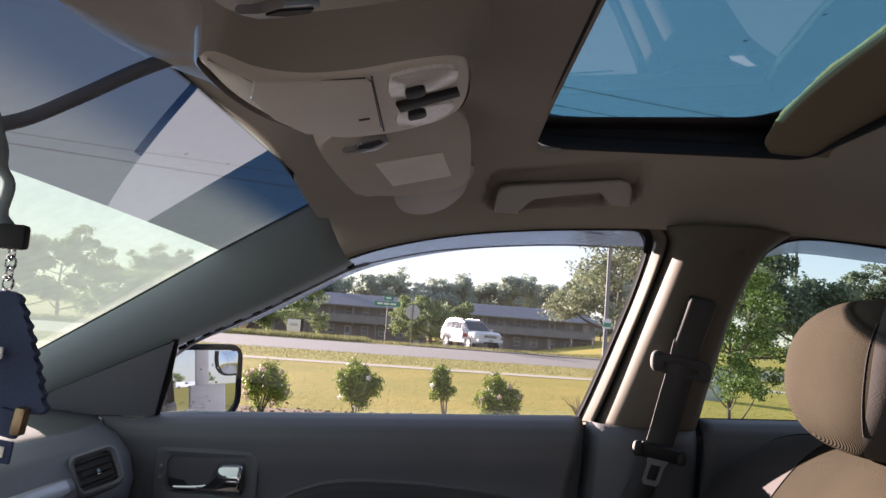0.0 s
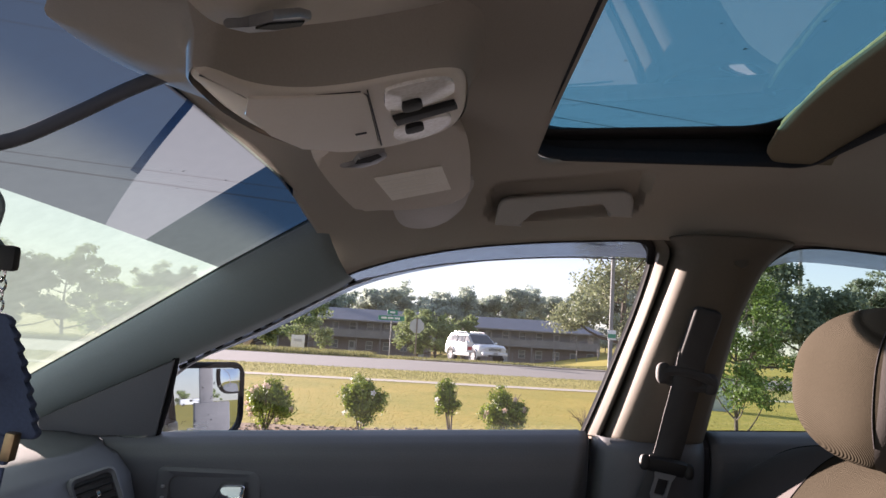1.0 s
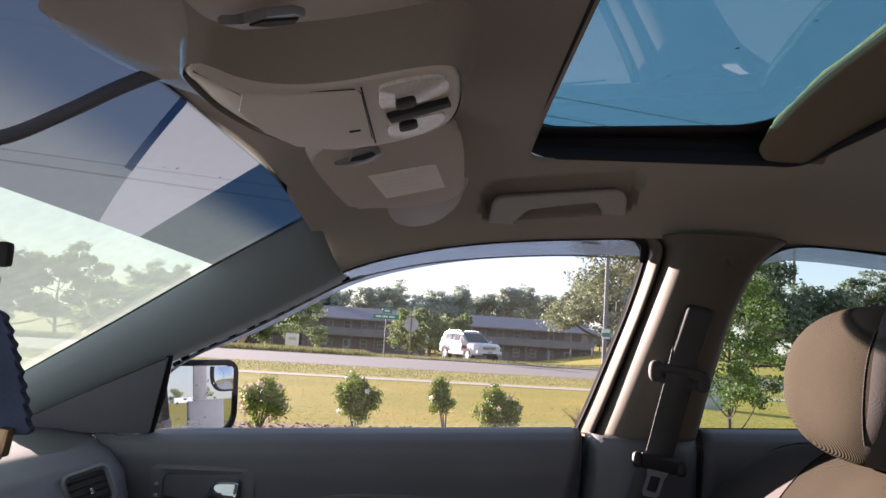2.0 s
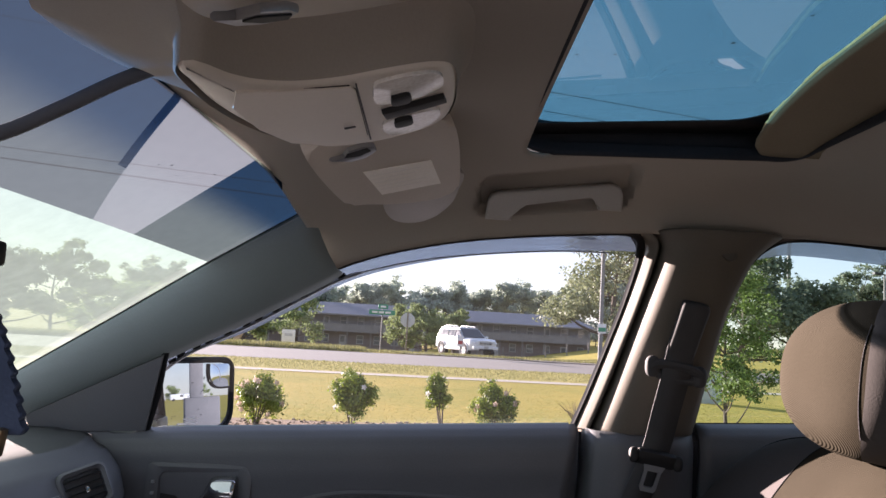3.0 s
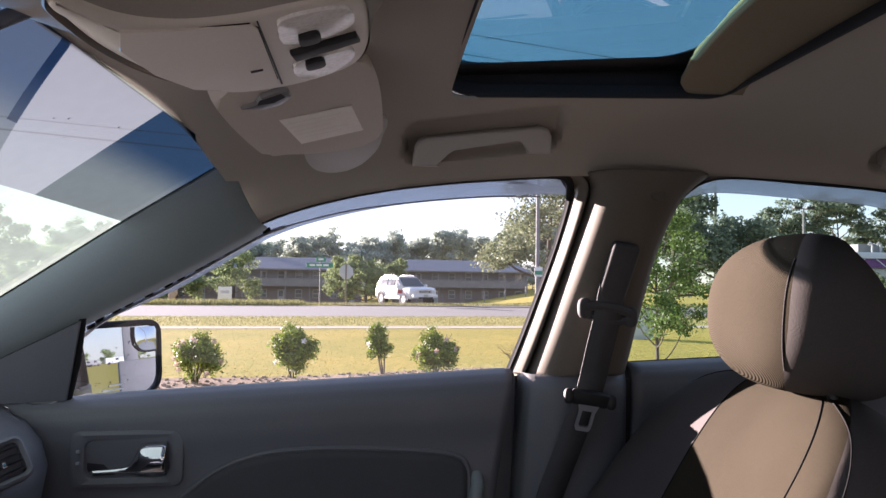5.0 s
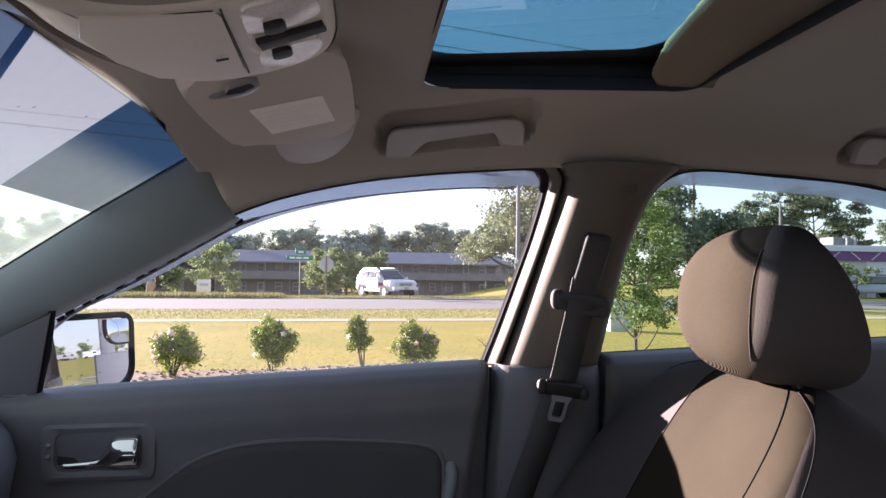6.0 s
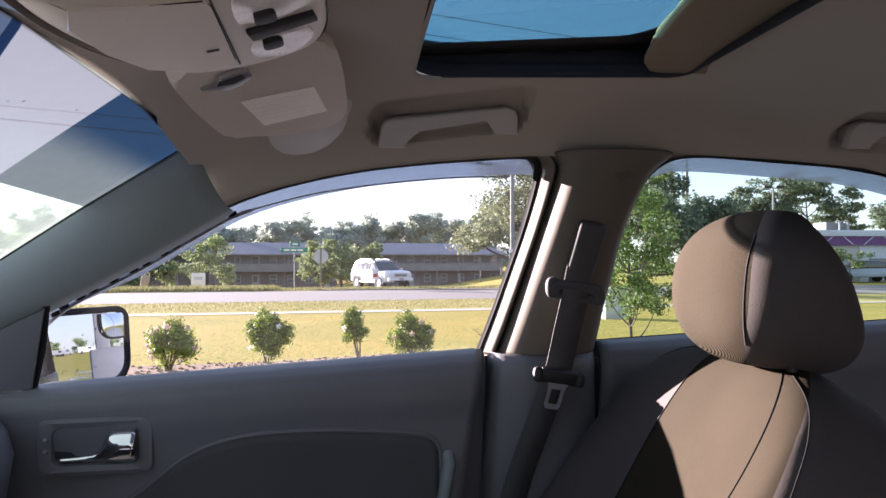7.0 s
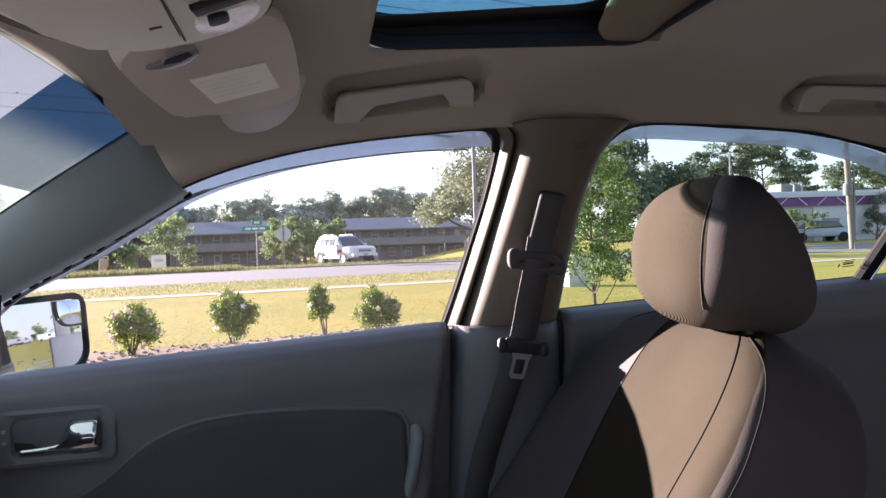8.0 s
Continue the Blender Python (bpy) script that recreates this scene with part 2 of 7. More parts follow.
def curve(points, n):
    """n + 1 points on a smooth line through the given ones."""
    p = np.array(points, float)
    d = np.r_[0, np.cumsum(np.linalg.norm(np.diff(p, axis=0), axis=1) ** 0.5)]
    out = []
    for s in np.linspace(0, d[-1], n + 1):
        i = int(np.clip(np.searchsorted(d, s, "right") - 1, 0, len(p) - 2))
        u = (s - d[i]) / (d[i + 1] - d[i])
        t0 = (p[i + 1] - p[i - 1]) / (d[i + 1] - d[i - 1]) if i else (p[1] - p[0]) / (d[1] - d[0])
        t1 = (p[i + 2] - p[i]) / (d[i + 2] - d[i]) if i + 2 < len(p) else (p[i + 1] - p[i]) / (d[i + 1] - d[i])
        h = d[i + 1] - d[i]
        out.append(Vector((2 * u**3 - 3 * u**2 + 1) * p[i] + (u**3 - 2 * u**2 + u) * h * t0 + (3 * u**2 - 2 * u**3) * p[i + 1] + (u**3 - u**2) * h * t1))
    return out


def ramp(x, xs, ys):
    return float(np.interp(x, xs, ys))


def lobe(centre, size, p=(2.6, 2.6, 2.6), nu=36, nv=24, m=None, warp=None, bm=None):
    """A closed rounded block: a superellipsoid with the given half sizes and powers."""
    bm = bm or bmesh.new()
    m = m or Matrix.Identity(4)

    def pw(c, k):
        return math.copysign(abs(c) ** (2 / k), c)
    rows = []
    for j in range(1, nv):
        b = -math.pi / 2 + math.pi * j / nv
        row = []
        for i in range(nu):
            a = math.tau * i / nu
            v = Vector((size[0] * pw(math.cos(b), p[2]) * pw(math.cos(a), p[0]), size[1] * pw(math.cos(b), p[2]) * pw(math.sin(a), p[1]), size[2] * pw(math.sin(b), p[2])))
            row.append(bm.verts.new(Vector(centre) + m @ (warp(v) if warp else v)))
        rows.append(row)
    ends = []
    for s in (-1, 1):
        v = Vector((0, 0, s * size[2]))
        ends.append(bm.verts.new(Vector(centre) + m @ (warp(v) if warp else v)))
    for a, b in zip(rows, rows[1:]):
        for i in range(nu):
            k = (i + 1) % nu
            bm.faces.new((a[i], a[k], b[k], b[i]))
    for i in range(nu):
        k = (i + 1) % nu
        bm.faces.new((ends[0], rows[0][k], rows[0][i]))
        bm.faces.new((ends[1], rows[-1][i], rows[-1][k]))
    return bm


# ---- the car: shell ----
MID = 0.57                                   # the car's centre line
RAIL_X = (-0.20, -0.166, -0.122, -0.07, 0.0, 0.068, 0.153, 0.239, 0.30, 0.56, 0.704, 0.845, 0.988, 1.2, 1.5)
RAIL_Z = (1.272, 1.285, 1.305, 1.322, 1.339, 1.351, 1.361, 1.368, 1.372, 1.378, 1.373, 1.363, 1.335, 1.28, 1.19)


def flank(z):
    """The inner side of the car leans inwards above the sill."""
    return 1.28 - 0.45 * (z - 1.055)


def on_flank(x, z, out=0.0):
    return Vector((x, flank(z) + out, z))


def flip(p, side):
    return Vector((p[0], p[1] if side > 0 else 2 * MID - p[1], p[2]))


def roof_z(x):
    return ramp(x, (-0.3, -0.26, 0.1, 0.3, 0.5, 1.0, 1.5), (1.415, 1.425, 1.455, 1.464, 1.468, 1.45, 1.37))


def round_box(x, y, x0, x1, y0, y1, r):
    """Distance to a rounded rectangle (negative inside) and its nearest point."""
    cx, cy = min(max(x, x0 + r), x1 - r), min(max(y, y0 + r), y1 - r)
    dx, dy = x - cx, y - cy
    d = math.hypot(dx, dy)
    if d > 1e-9:
        return d - r, (cx + dx / d * r, cy + dy / d * r)
    gaps = [(x - x0, (x0, y)), (x1 - x, (x1, y)), (y - y0, (x, y0)), (y1 - y, (x, y1))]
    g = min(gaps)
    return -g[0], g[1]


POCKETS = ((0.060, 0.290, 1.379, 0.11), (0.772, 1.003, 1.386, -0.02))


def lining(u, v, pockets=POCKETS):
    """The headliner: u from the windshield backwards, v from rail to rail."""
    a = (v * 2 - 1) * math.pi / 2
    s, c = math.sin(a), math.cos(a)
    s = math.copysign(abs(s) ** 0.62, s)
    c = abs(c) ** 0.62
    front = -0.262 + 0.068 * s * s
    x = front + u * (1.5 - front)
    ze = ramp(x, RAIL_X, RAIL_Z)
    x += max(0.0, 1.375 - ze - (roof_z(x) - ze) * c) * 0.33 * (1 - u)
    ze = ramp(x, RAIL_X, RAIL_Z)
    z = ze + (roof_z(x) - ze) * c
    y = MID + s * (flank(ze) - MID - 0.45 * (z - ze) * abs(s))
    # the cloth rolls up towards the sunroof opening
    d = round_box(x, y, 0.10, 0.480, 0.155, 0.985, 0.04)[0]
    z += 0.009 * max(0.0, 1 - max(0.0, d) / 0.05) ** 1.5 * min(1.0, max(0.0, (x - 0.135) / 0.05))
    # shallow moulded pockets for the grab handles
    if abs(s) > 0.6:
        for x0, x1, z0, slope in pockets:
            d = -round_box(x, z - slope * (x - x0), x0, x1, z0, z0 + 0.048, 0.020)[0]
            k = min(1.0, max(0.0, d / 0.009))
            k *= k * (3 - 2 * k)
            y += math.copysign(0.018, s) * k
            z += 0.013 * k
    return Vector((x, y, z))


OPEN_X, OPEN_Y, OPEN_R = (0.116, 0.480), (0.155, 0.985), 0.040


def lining_z(x, y):
    """Height of the headliner over a point of the plan."""
    lo, hi = 0.5, 1.0
    u = (x + 0.25) / 1.75
    for _ in range(24):
        v = (lo + hi) / 2
        if lining(u, v).y < MID + abs(y - MID):
            lo = v
        else:
            hi = v
    return lining(u, lo).z


def pierced(f, nu, nv, grow=0.0, rise=0.0):
    """A sheet with the sunroof's rounded opening cut out of it."""
    bm = sheet(f, nu, nv)
    hole = (OPEN_X[0] - grow, OPEN_X[1] + grow, OPEN_Y[0] - grow, OPEN_Y[1] + grow, OPEN_R + grow)
    gone = [p for p in bm.faces if round_box(p.calc_center_median().x, p.calc_center_median().y, *hole)[0] < 0]
    rim = {v for p in gone for v in p.verts}
    bmesh.ops.delete(bm, geom=gone, context="FACES")
    for v in rim:
        if v.is_valid and v.is_boundary:
            d, (x, y) = round_box(v.co.x, v.co.y, *hole)
            if abs(d) < 0.03:
                v.co = (x, y, lining_z(x, y) + rise)
    return bm


headliner = solid(part("headliner", pierced(lining, 260, 200), M["headliner"]), 0.003, 1.0)
tagged(headliner, "tan woven cloth headliner with a sunroof opening", "headliner", kind="structure")


def skin(u, v):
    p = lining(u, v, ())
    return p + Vector((-0.03 * (1 - u), 0.05 * (p.y - MID) / 0.57, 0.045))


roof = solid(part("roof", pierced(skin, 130, 100, 0.03, 0.045), M["paint"]), 0.008, 1.0)
tagged(roof, "dark painted steel car roof above the headliner", "roof", kind="structure")


def rim_points(grow, z, n=64):
    out = []
    x0, x1, y0, y1, r = OPEN_X[0] - grow, OPEN_X[1] + grow, OPEN_Y[0] - grow, OPEN_Y[1] + grow, OPEN_R + grow
    for cx, cy, a0 in ((x1 - r, y1 - r, 0), (x0 + r, y1 - r, 90), (x0 + r, y0 + r, 180), (x1 - r, y0 + r, 270)):
        for k in range(n // 4):
            a = radians(a0 + 90 * k / (n // 4 - 1))
            out.append(Vector((cx + r * math.cos(a), cy + r * math.sin(a), z)))
    return out


sunroof = thing("sunroof", (0.28, 0.57, 1.44), "tinted glass sunroof in black frame, tan shade half open", "sunroof")


def at_front(x):
    return min(1.0, max(0.0, (0.16 - x) / 0.04))


def glass_point(x, y, drop=0.0):
    return Vector((x, y, 1.485 + 0.075 * (x - 0.13) + 0.012 * (1 - ((y - MID) / 0.42) ** 2) - drop))


bm = bmesh.new()
levels = [(-0.002, -0.003), (0.0, 0.004), (0.004, 0.016), (0.012, 0.020), (0.013, 0.030), (0.020, 0.054)]
rings = [[bm.verts.new((p.x - (0.006 + up * 0.6) * at_front(p.x), p.y, lining_z(p.x, p.y) + up + 0.013 * at_front(p.x))) for p in rim_points(g, 0)] for g, up in levels]
for a, b in zip(rings, rings[1:]):
    for i in range(len(a)):
        bm.faces.new((a[i - 1], a[i], b[i], b[i - 1]))
solid(part("frame", bm, M["roof_rubber"], sunroof, "black rubber lined frame"), 0.004, 1.0)
bm = sheet(lambda u, v: glass_point(0.085 + 0.425 * u, 0.12 + 0.90 * v), 10, 20)
glass = solid(part("glass", bm, M["roofglass"], sunroof, "blue tinted glass with dust specks"), 0.004, 1.0)
# black border printed on the glass
def loop_points(x0, x1, y0, y1, r, n=16):
    return [(cx + r * math.cos(radians(a0 + 90 * k / (n - 1))), cy + r * math.sin(radians(a0 + 90 * k / (n - 1)))) for cx, cy, a0 in ((x1 - r, y1 - r, 0), (x0 + r, y1 - r, 90), (x0 + r, y0 + r, 180), (x1 - r, y0 + r, 270)) for k in range(n)]


bm = bmesh.new()
rings = [[bm.verts.new(glass_point(x, y, 0.004)) for x, y in loop_points(*c)] for c in ((0.086, 0.508, 0.122, 1.018, 0.03), (0.098, 0.418, 0.184, 0.956, 0.045))]
for i in range(64):
    bm.faces.new((rings[0][i - 1], rings[0][i], rings[1][i], rings[1][i - 1]))
solid(part("border", bm, M["smooth_black"], sunroof), 0.002, -1.0)
LIP = curve([(0.012, 0.015, 0), (0.003, 0.0135, 0), (0.0, 0.010, 0), (0.003, 0.0065, 0), (0.012, 0.0045, 0), (0.04, 0.0035, 0), (0.10, 0.004, 0), (0.26, 0.009, 0)], 24)


def shade(u, v):
    y = 0.172 + 0.796 * v
    k = abs(y - MID) / 0.377
    e = min(v, 1 - v) * 0.796
    q = LIP[round(u * 24)]
    tip = max(0.0, 1 - e / 0.03) ** 2 * 0.012 * (1 - u)
    x = 0.361 + 0.043 * k * k + q.x + tip
    return Vector((x, y, lining_z(0.47, y) - 0.006 + q.y - 0.02 * (0.47 - min(x, 0.47))))


solid(part("shade", sheet(shade, 24, 48), M["shade"], sunroof, "tan cloth sliding shade with a rounded pull lip"), 0.004, 1.0)
rf = random.Random(12)
edge_line = [shade(0.10, 0.06 + 0.88 * k / 60) + Vector((rf.uniform(-0.0005, 0.0005) + 0.0012 * math.sin(k * 0.55), 0, rf.uniform(-0.0004, 0.0004))) for k in range(61)]
part("lip_foam", tube(edge_line, [0.0020 + 0.0006 * rf.random() for _ in edge_line], 8), M["foam"], sunroof, "torn yellowed foam edge")


# windshield
EDGE = [(-0.185, 1.133, 1.386), (-0.343, 1.172, 1.296), (-0.492, 1.212, 1.206), (-0.645, 1.253, 1.116), (-0.83, 1.30, 1.005)]


def edge(s):
    p = np.array(EDGE)
    i = np.linspace(0, 1, len(p))
    return Vector([float(np.interp(s, i, p[:, k])) for k in range(3)])


def screen(s, v, inner=0.0):
    """The windshield: s from the header down, v from the driver's side (-1) to the passenger's side (1)."""
    e = edge(s)
    b = 1 - v * v
    p = Vector((e.x - (0.072 + 0.10 * s) * b, MID + v * (e.y - MID + 0.01), e.z + 0.044 * b * (1 - 0.5 * s)))
    return p + Vector((0.5, 0, -0.86)) * inner


windshield = thing("windshield", (-0.5, MID, 1.2), "sloping windshield glass with a blue shade band and dusty wiper marks", "windshield", kind="structure")
part("glass", sheet(lambda u, v: screen(u * 1.0 - 0.02 * (1 - u), 2 * v - 1), 16, 24), M["screen"], windshield).visible_shadow = False


def band_glass(name, tint_top, tint_low, haze, power=1.0):
    """Tint film: dense at the header and fading out towards its lower edge."""
    m = bpy.data.materials.new(name)
    m.use_nodes = True
    n, link = m.node_tree.nodes, m.node_tree.links.new
    n.remove(n["Principled BSDF"])
    at, mx = n.new("ShaderNodeAttribute"), n.new("ShaderNodeMix")
    at.attribute_name, mx.data_type = "fade", "RGBA"
    link(at.outputs["Fac"], mx.inputs["Factor"])
    mx.inputs["A"].default_value, mx.inputs["B"].default_value = rgb(tint_top), rgb(tint_low)
    tr, df, ms = n.new("ShaderNodeBsdfTransparent"), n.new("ShaderNodeBsdfTranslucent"), n.new("ShaderNodeMixShader")
    link(mx.outputs["Result"], tr.inputs[0])
    df.inputs[0].default_value = (0.42, 0.50, 0.66, 1)
    ms.inputs[0].default_value = haze
    link(tr.outputs[0], ms.inputs[1])
    link(df.outputs[0], ms.inputs[2])
    link(ms.outputs[0], n["Material Output"].inputs[0])
    return m


M["band"] = band_glass("blue shade band", (0.002, 0.038, 0.105), (0.215, 0.215, 0.24), 0.005)
# left film piece: sun glare is put into its paler tint and veil
M["band_pale"] = band_glass("blue shade band paled for glare", (0.014, 0.06, 0.14), (0.225, 0.22, 0.25), 0.02)
M["haze"] = band_glass("faded lilac film", (0.295, 0.25, 0.275), (0.33, 0.30, 0.325), 0.05)
BAND_S = 0.262


def film(name, v0, v1, skew0, skew1, mat, label, lift, drop=1.0):
    bm = bmesh.new()
    lay = bm.verts.layers.float.new("fade")
    rows = []
    for i in range(19):
        s = BAND_S * drop * i / 18
        row = []
        for j in range(25):
            v = (v0 + skew0 * drop * i / 18) * (1 - j / 24) + (v1 + skew1 * drop * i / 18) * j / 24
            q = bm.verts.new(screen(s - 0.01, v, lift))
            k = min(1.0, max(0.0, (i / 18 - 0.30) / 0.38))
            q[lay] = k * k * (3 - 2 * k)
            row.append(q)
        rows.append(row)
    for a, b in zip(rows, rows[1:]):
        for j in range(24):
            bm.faces.new((a[j], a[j + 1], b[j + 1], b[j]))
    return part(name, bm, mat, windshield, label)


# one film across the top: blue, a faded lilac piece, blue again
FILM_A, FILM_B = (0.28, 0.285), (0.645, 0.055)
M["seam_blue"] = band_glass("overlapping film edge", (0.12, 0.19, 0.30), (0.35, 0.40, 0.48), 0.02)
film("film_overlap", FILM_A[0] - 0.030, FILM_A[0] - 0.002, FILM_A[1], FILM_A[1], M["seam_blue"], "dark overlap of two film pieces", 0.0055, 0.55)
film("tint_band", -1.0, FILM_A[0], 0, FILM_A[1], M["band_pale"], "blue graded tint film", 0.004)
film("faded_film", FILM_A[0], FILM_B[0], FILM_A[1], FILM_B[1], M["haze"], "faded lilac piece of tint film", 0.004)
film("tint_band", FILM_B[0], 1.0, FILM_B[1], 0, M["band"], "blue graded tint film", 0.004)
# black ceramic border along the header and the pillars
for nm, f in (("border", lambda u, v: screen(-0.02 + 0.010 * u, 2 * v - 1, 0.006)), ("border", lambda u, v: screen(v, 0.975 + 0.04 * u, 0.006)), ("border", lambda u, v: screen(v, -0.975 - 0.04 * u, 0.006))):
    part(nm, sheet(f, 2, 30), M["smooth_black"], windshield)

# pillars, doors, side windows: the passenger's side and its mirror image
A_FRONT = [(-0.182, 1.1315, 1.386), (-0.343, 1.172, 1.296), (-0.492, 1.212, 1.206), (-0.645, 1.253, 1.116), (-0.80, 1.293, 1.026)]
A_BACK = [(-0.145, 1.1735, 1.294), (-0.291, 1.208, 1.215), (-0.427, 1.239, 1.147), (-0.56, 1.268, 1.081), (-0.70, 1.292, 1.01)]
B_FRONT = [(0.30, 1.378), (0.320, 1.361), (0.322, 1.336), (0.309, 1.266), (0.290, 1.193), (0.269, 1.117), (0.251, 1.058)]
B_BACK = [(0.53, 1.378), (0.507, 1.359), (0.490, 1.336), (0.468, 1.266), (0.459, 1.193), (0.452, 1.117), (0.447, 1.062)]


def sill(x):
    return ramp(x, (-0.9, -0.453, 0.249, 0.448, 1.025, 1.5), (0.985, 1.011, 1.060, 1.072, 1.106, 1.13))


def lerp(a, b, k):
    return Vector(a) + (Vector(b) - Vector(a)) * k


def a_pillar(side):
    f, b = curve(A_FRONT, 24), curve(A_BACK, 24)
    prof = [(0.0, 0.012), (0.03, 0.0), (0.12, -0.012), (0.3, -0.022), (0.55, -0.026), (0.8, -0.020), (0.93, -0.008), (1.0, 0.004), (1.0, 0.03)]

    def shape(u, v):
        k, d = prof[round(v * (len(prof) - 1))]
        p = lerp(f[round(u * 24)], b[round(u * 24)], k)
        d = d * min(1.0, 0.7 + u / 0.1)
        return flip(p + Vector((0.3, 0.85, -0.2)) * d, side)
    ob = solid(part("a_pillar", sheet(shape, 24, len(prof) - 1), M["slate"]), 0.004, 0.0)
    tagged(ob, "slim grey green moulded plastic windshield pillar trim", "pillar trim", kind="structure")


def b_pillar(side):
    n = 40
    fr, bk = curve([on_flank(x, z) for x, z in B_FRONT], n), curve([on_flank(x, z) for x, z in B_BACK], n)
    low_f, low_b = Vector((0.215, 1.31, 0.55)), Vector((0.455, 1.31, 0.55))
    prof = [(0.16, 0.03), (0.168, 0.012), (0.178, 0.0), (0.192, -0.010), (0.212, -0.0195), (0.24, -0.029), (0.275, -0.0365), (0.32, -0.0425), (0.38, -0.0465), (0.46, -0.048), (0.6, -0.047), (0.75, -0.043), (0.88, -0.033), (0.95, -0.018), (0.985, 0.0), (1.0, 0.025)]
    pillar = thing("b_pillar", flip(on_flank(0.38, 1.06), side), "pale beige upper and dark lower centre pillar trim", "pillar trim", kind="structure")

    def upper(u, v):
        k, d = prof[round(v * (len(prof) - 1))]
        return flip(lerp(fr[round(u * n)], bk[round(u * n)], k) + Vector((0, d, 0)), side)
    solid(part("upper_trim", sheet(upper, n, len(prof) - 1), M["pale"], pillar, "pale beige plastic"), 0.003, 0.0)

    def lower(u, v):
        k, d = prof[round(v * (len(prof) - 1))]
        k2 = k - 0.02 * math.sin(math.pi * min(1, v * 1.2))
        swell = 0.010 * min(1.0, u / 0.04)
        p = lerp(lerp(fr[n], low_f, u), lerp(bk[n], low_b, u), k2) + Vector((-0.012 * (v < 0.4), d - swell, 0.004))
        return flip(p, side)
    solid(part("lower_trim", sheet(lower, 24, len(prof) - 1), M["charcoal"], pillar, "dark charcoal plastic"), 0.003, 0.0)
    bm = bmesh.new()
    c = on_flank(0.436, 1.343, -0.047)
    tube([flip(c, side), flip(c + Vector((0, -0.0025, 0.001)), side)], 0.0105, 24, bm)
    part("cap", bm, M["pale"], pillar, "round screw cap")
    part("outer_panel", sheet(lambda u, v: flip(lerp(fr[round(u * n)], bk[round(u * n)], 0.06 + 0.88 * v) + Vector((0, 0.05, 0.012 * (u < 0.02))), side), n, 4), M["paint"], pillar, "dark painted outer pillar panel")
    part("door_seal", one_box(flip(Vector((0.215, 1.318, 0.79)), side), (0.10, 0.03, 0.54), None, 0.008), M["charcoal"], pillar, "dark grey door seal")
    return pillar


def frame_trim(side):
    """The rear upright of the front door's window frame: black seal, beige strip, black seal."""
    n = 40
    fr, bk = curve([on_flank(x, z) for x, z in B_FRONT], n), curve([on_flank(x, z) for x, z in B_BACK], n)
    for nm, prof, mat, lab in (("seal", [(0.0, 0.034), (0.004, 0.020), (0.010, 0.015), (0.022, 0.014), (0.030, 0.024)], "black", "black rubber window seal"),
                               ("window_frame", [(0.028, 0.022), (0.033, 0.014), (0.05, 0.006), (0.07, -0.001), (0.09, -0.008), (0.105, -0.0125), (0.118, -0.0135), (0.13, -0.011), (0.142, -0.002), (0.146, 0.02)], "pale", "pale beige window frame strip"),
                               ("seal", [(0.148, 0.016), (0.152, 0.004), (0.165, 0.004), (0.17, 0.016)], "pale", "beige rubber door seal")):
        def strip(u, v):
            k, d = prof[round(v * (len(prof) - 1))]
            return flip(lerp(fr[round(u * n)], bk[round(u * n)], k) + Vector((0, d + 0.014, 0)), side)
        yield nm, sheet(strip, n, len(prof) - 1), M[mat], lab


def door_section(v, x, out=0.0):
    """The door lining's profile from the glass over the rounded sill and down."""
    pts = [(0.035, -0.022), (0.026, -0.004), (0.012, 0.001), (0.0, -0.004), (-0.010, -0.014), (-0.016, -0.032), (-0.016, -0.065), (-0.010, -0.10), (-0.008, -0.16), (-0.012, -0.22), (-0.02, -0.3), (-0.02, -0.45), (-0.01, -0.62)]
    i = v * (len(pts) - 1)
    a, b = pts[int(i)], pts[min(int(i) + 1, len(pts) - 1)]
    k = i - int(i)
    dy, dz = a[0] + (b[0] - a[0]) * k, a[1] + (b[1] - a[1]) * k
    z = sill(x)
    return Vector((x, flank(z) + dy + out, z + dz))


DOOR_PROFILE = [(0.035, -0.022), (0.026, -0.004), (0.012, 0.001), (0.0, -0.004), (-0.010, -0.014), (-0.016, -0.032), (-0.016, -0.065), (-0.010, -0.10), (-0.008, -0.16), (-0.012, -0.22), (-0.02, -0.3), (-0.02, -0.45), (-0.01, -0.62)]


def door_face(x, z, out=0.0):
    """A point on the front door's lining below the sill, raised inwards by out."""
    p = DOOR_PROFILE[2:]
    dz = z - sill(x)
    dy = float(np.interp(-dz, [-q[1] for q in p], [q[0] for q in p]))
    return Vector((x, flank(sill(x)) + dy - out, z))


def front_lining(u, v):
    z = door_section(v, 0.0).z
    end = 0.256 - 0.145 * max(0.0, 1.05 - z)
    return door_section(v, -0.66 + (end + 0.66) * u)


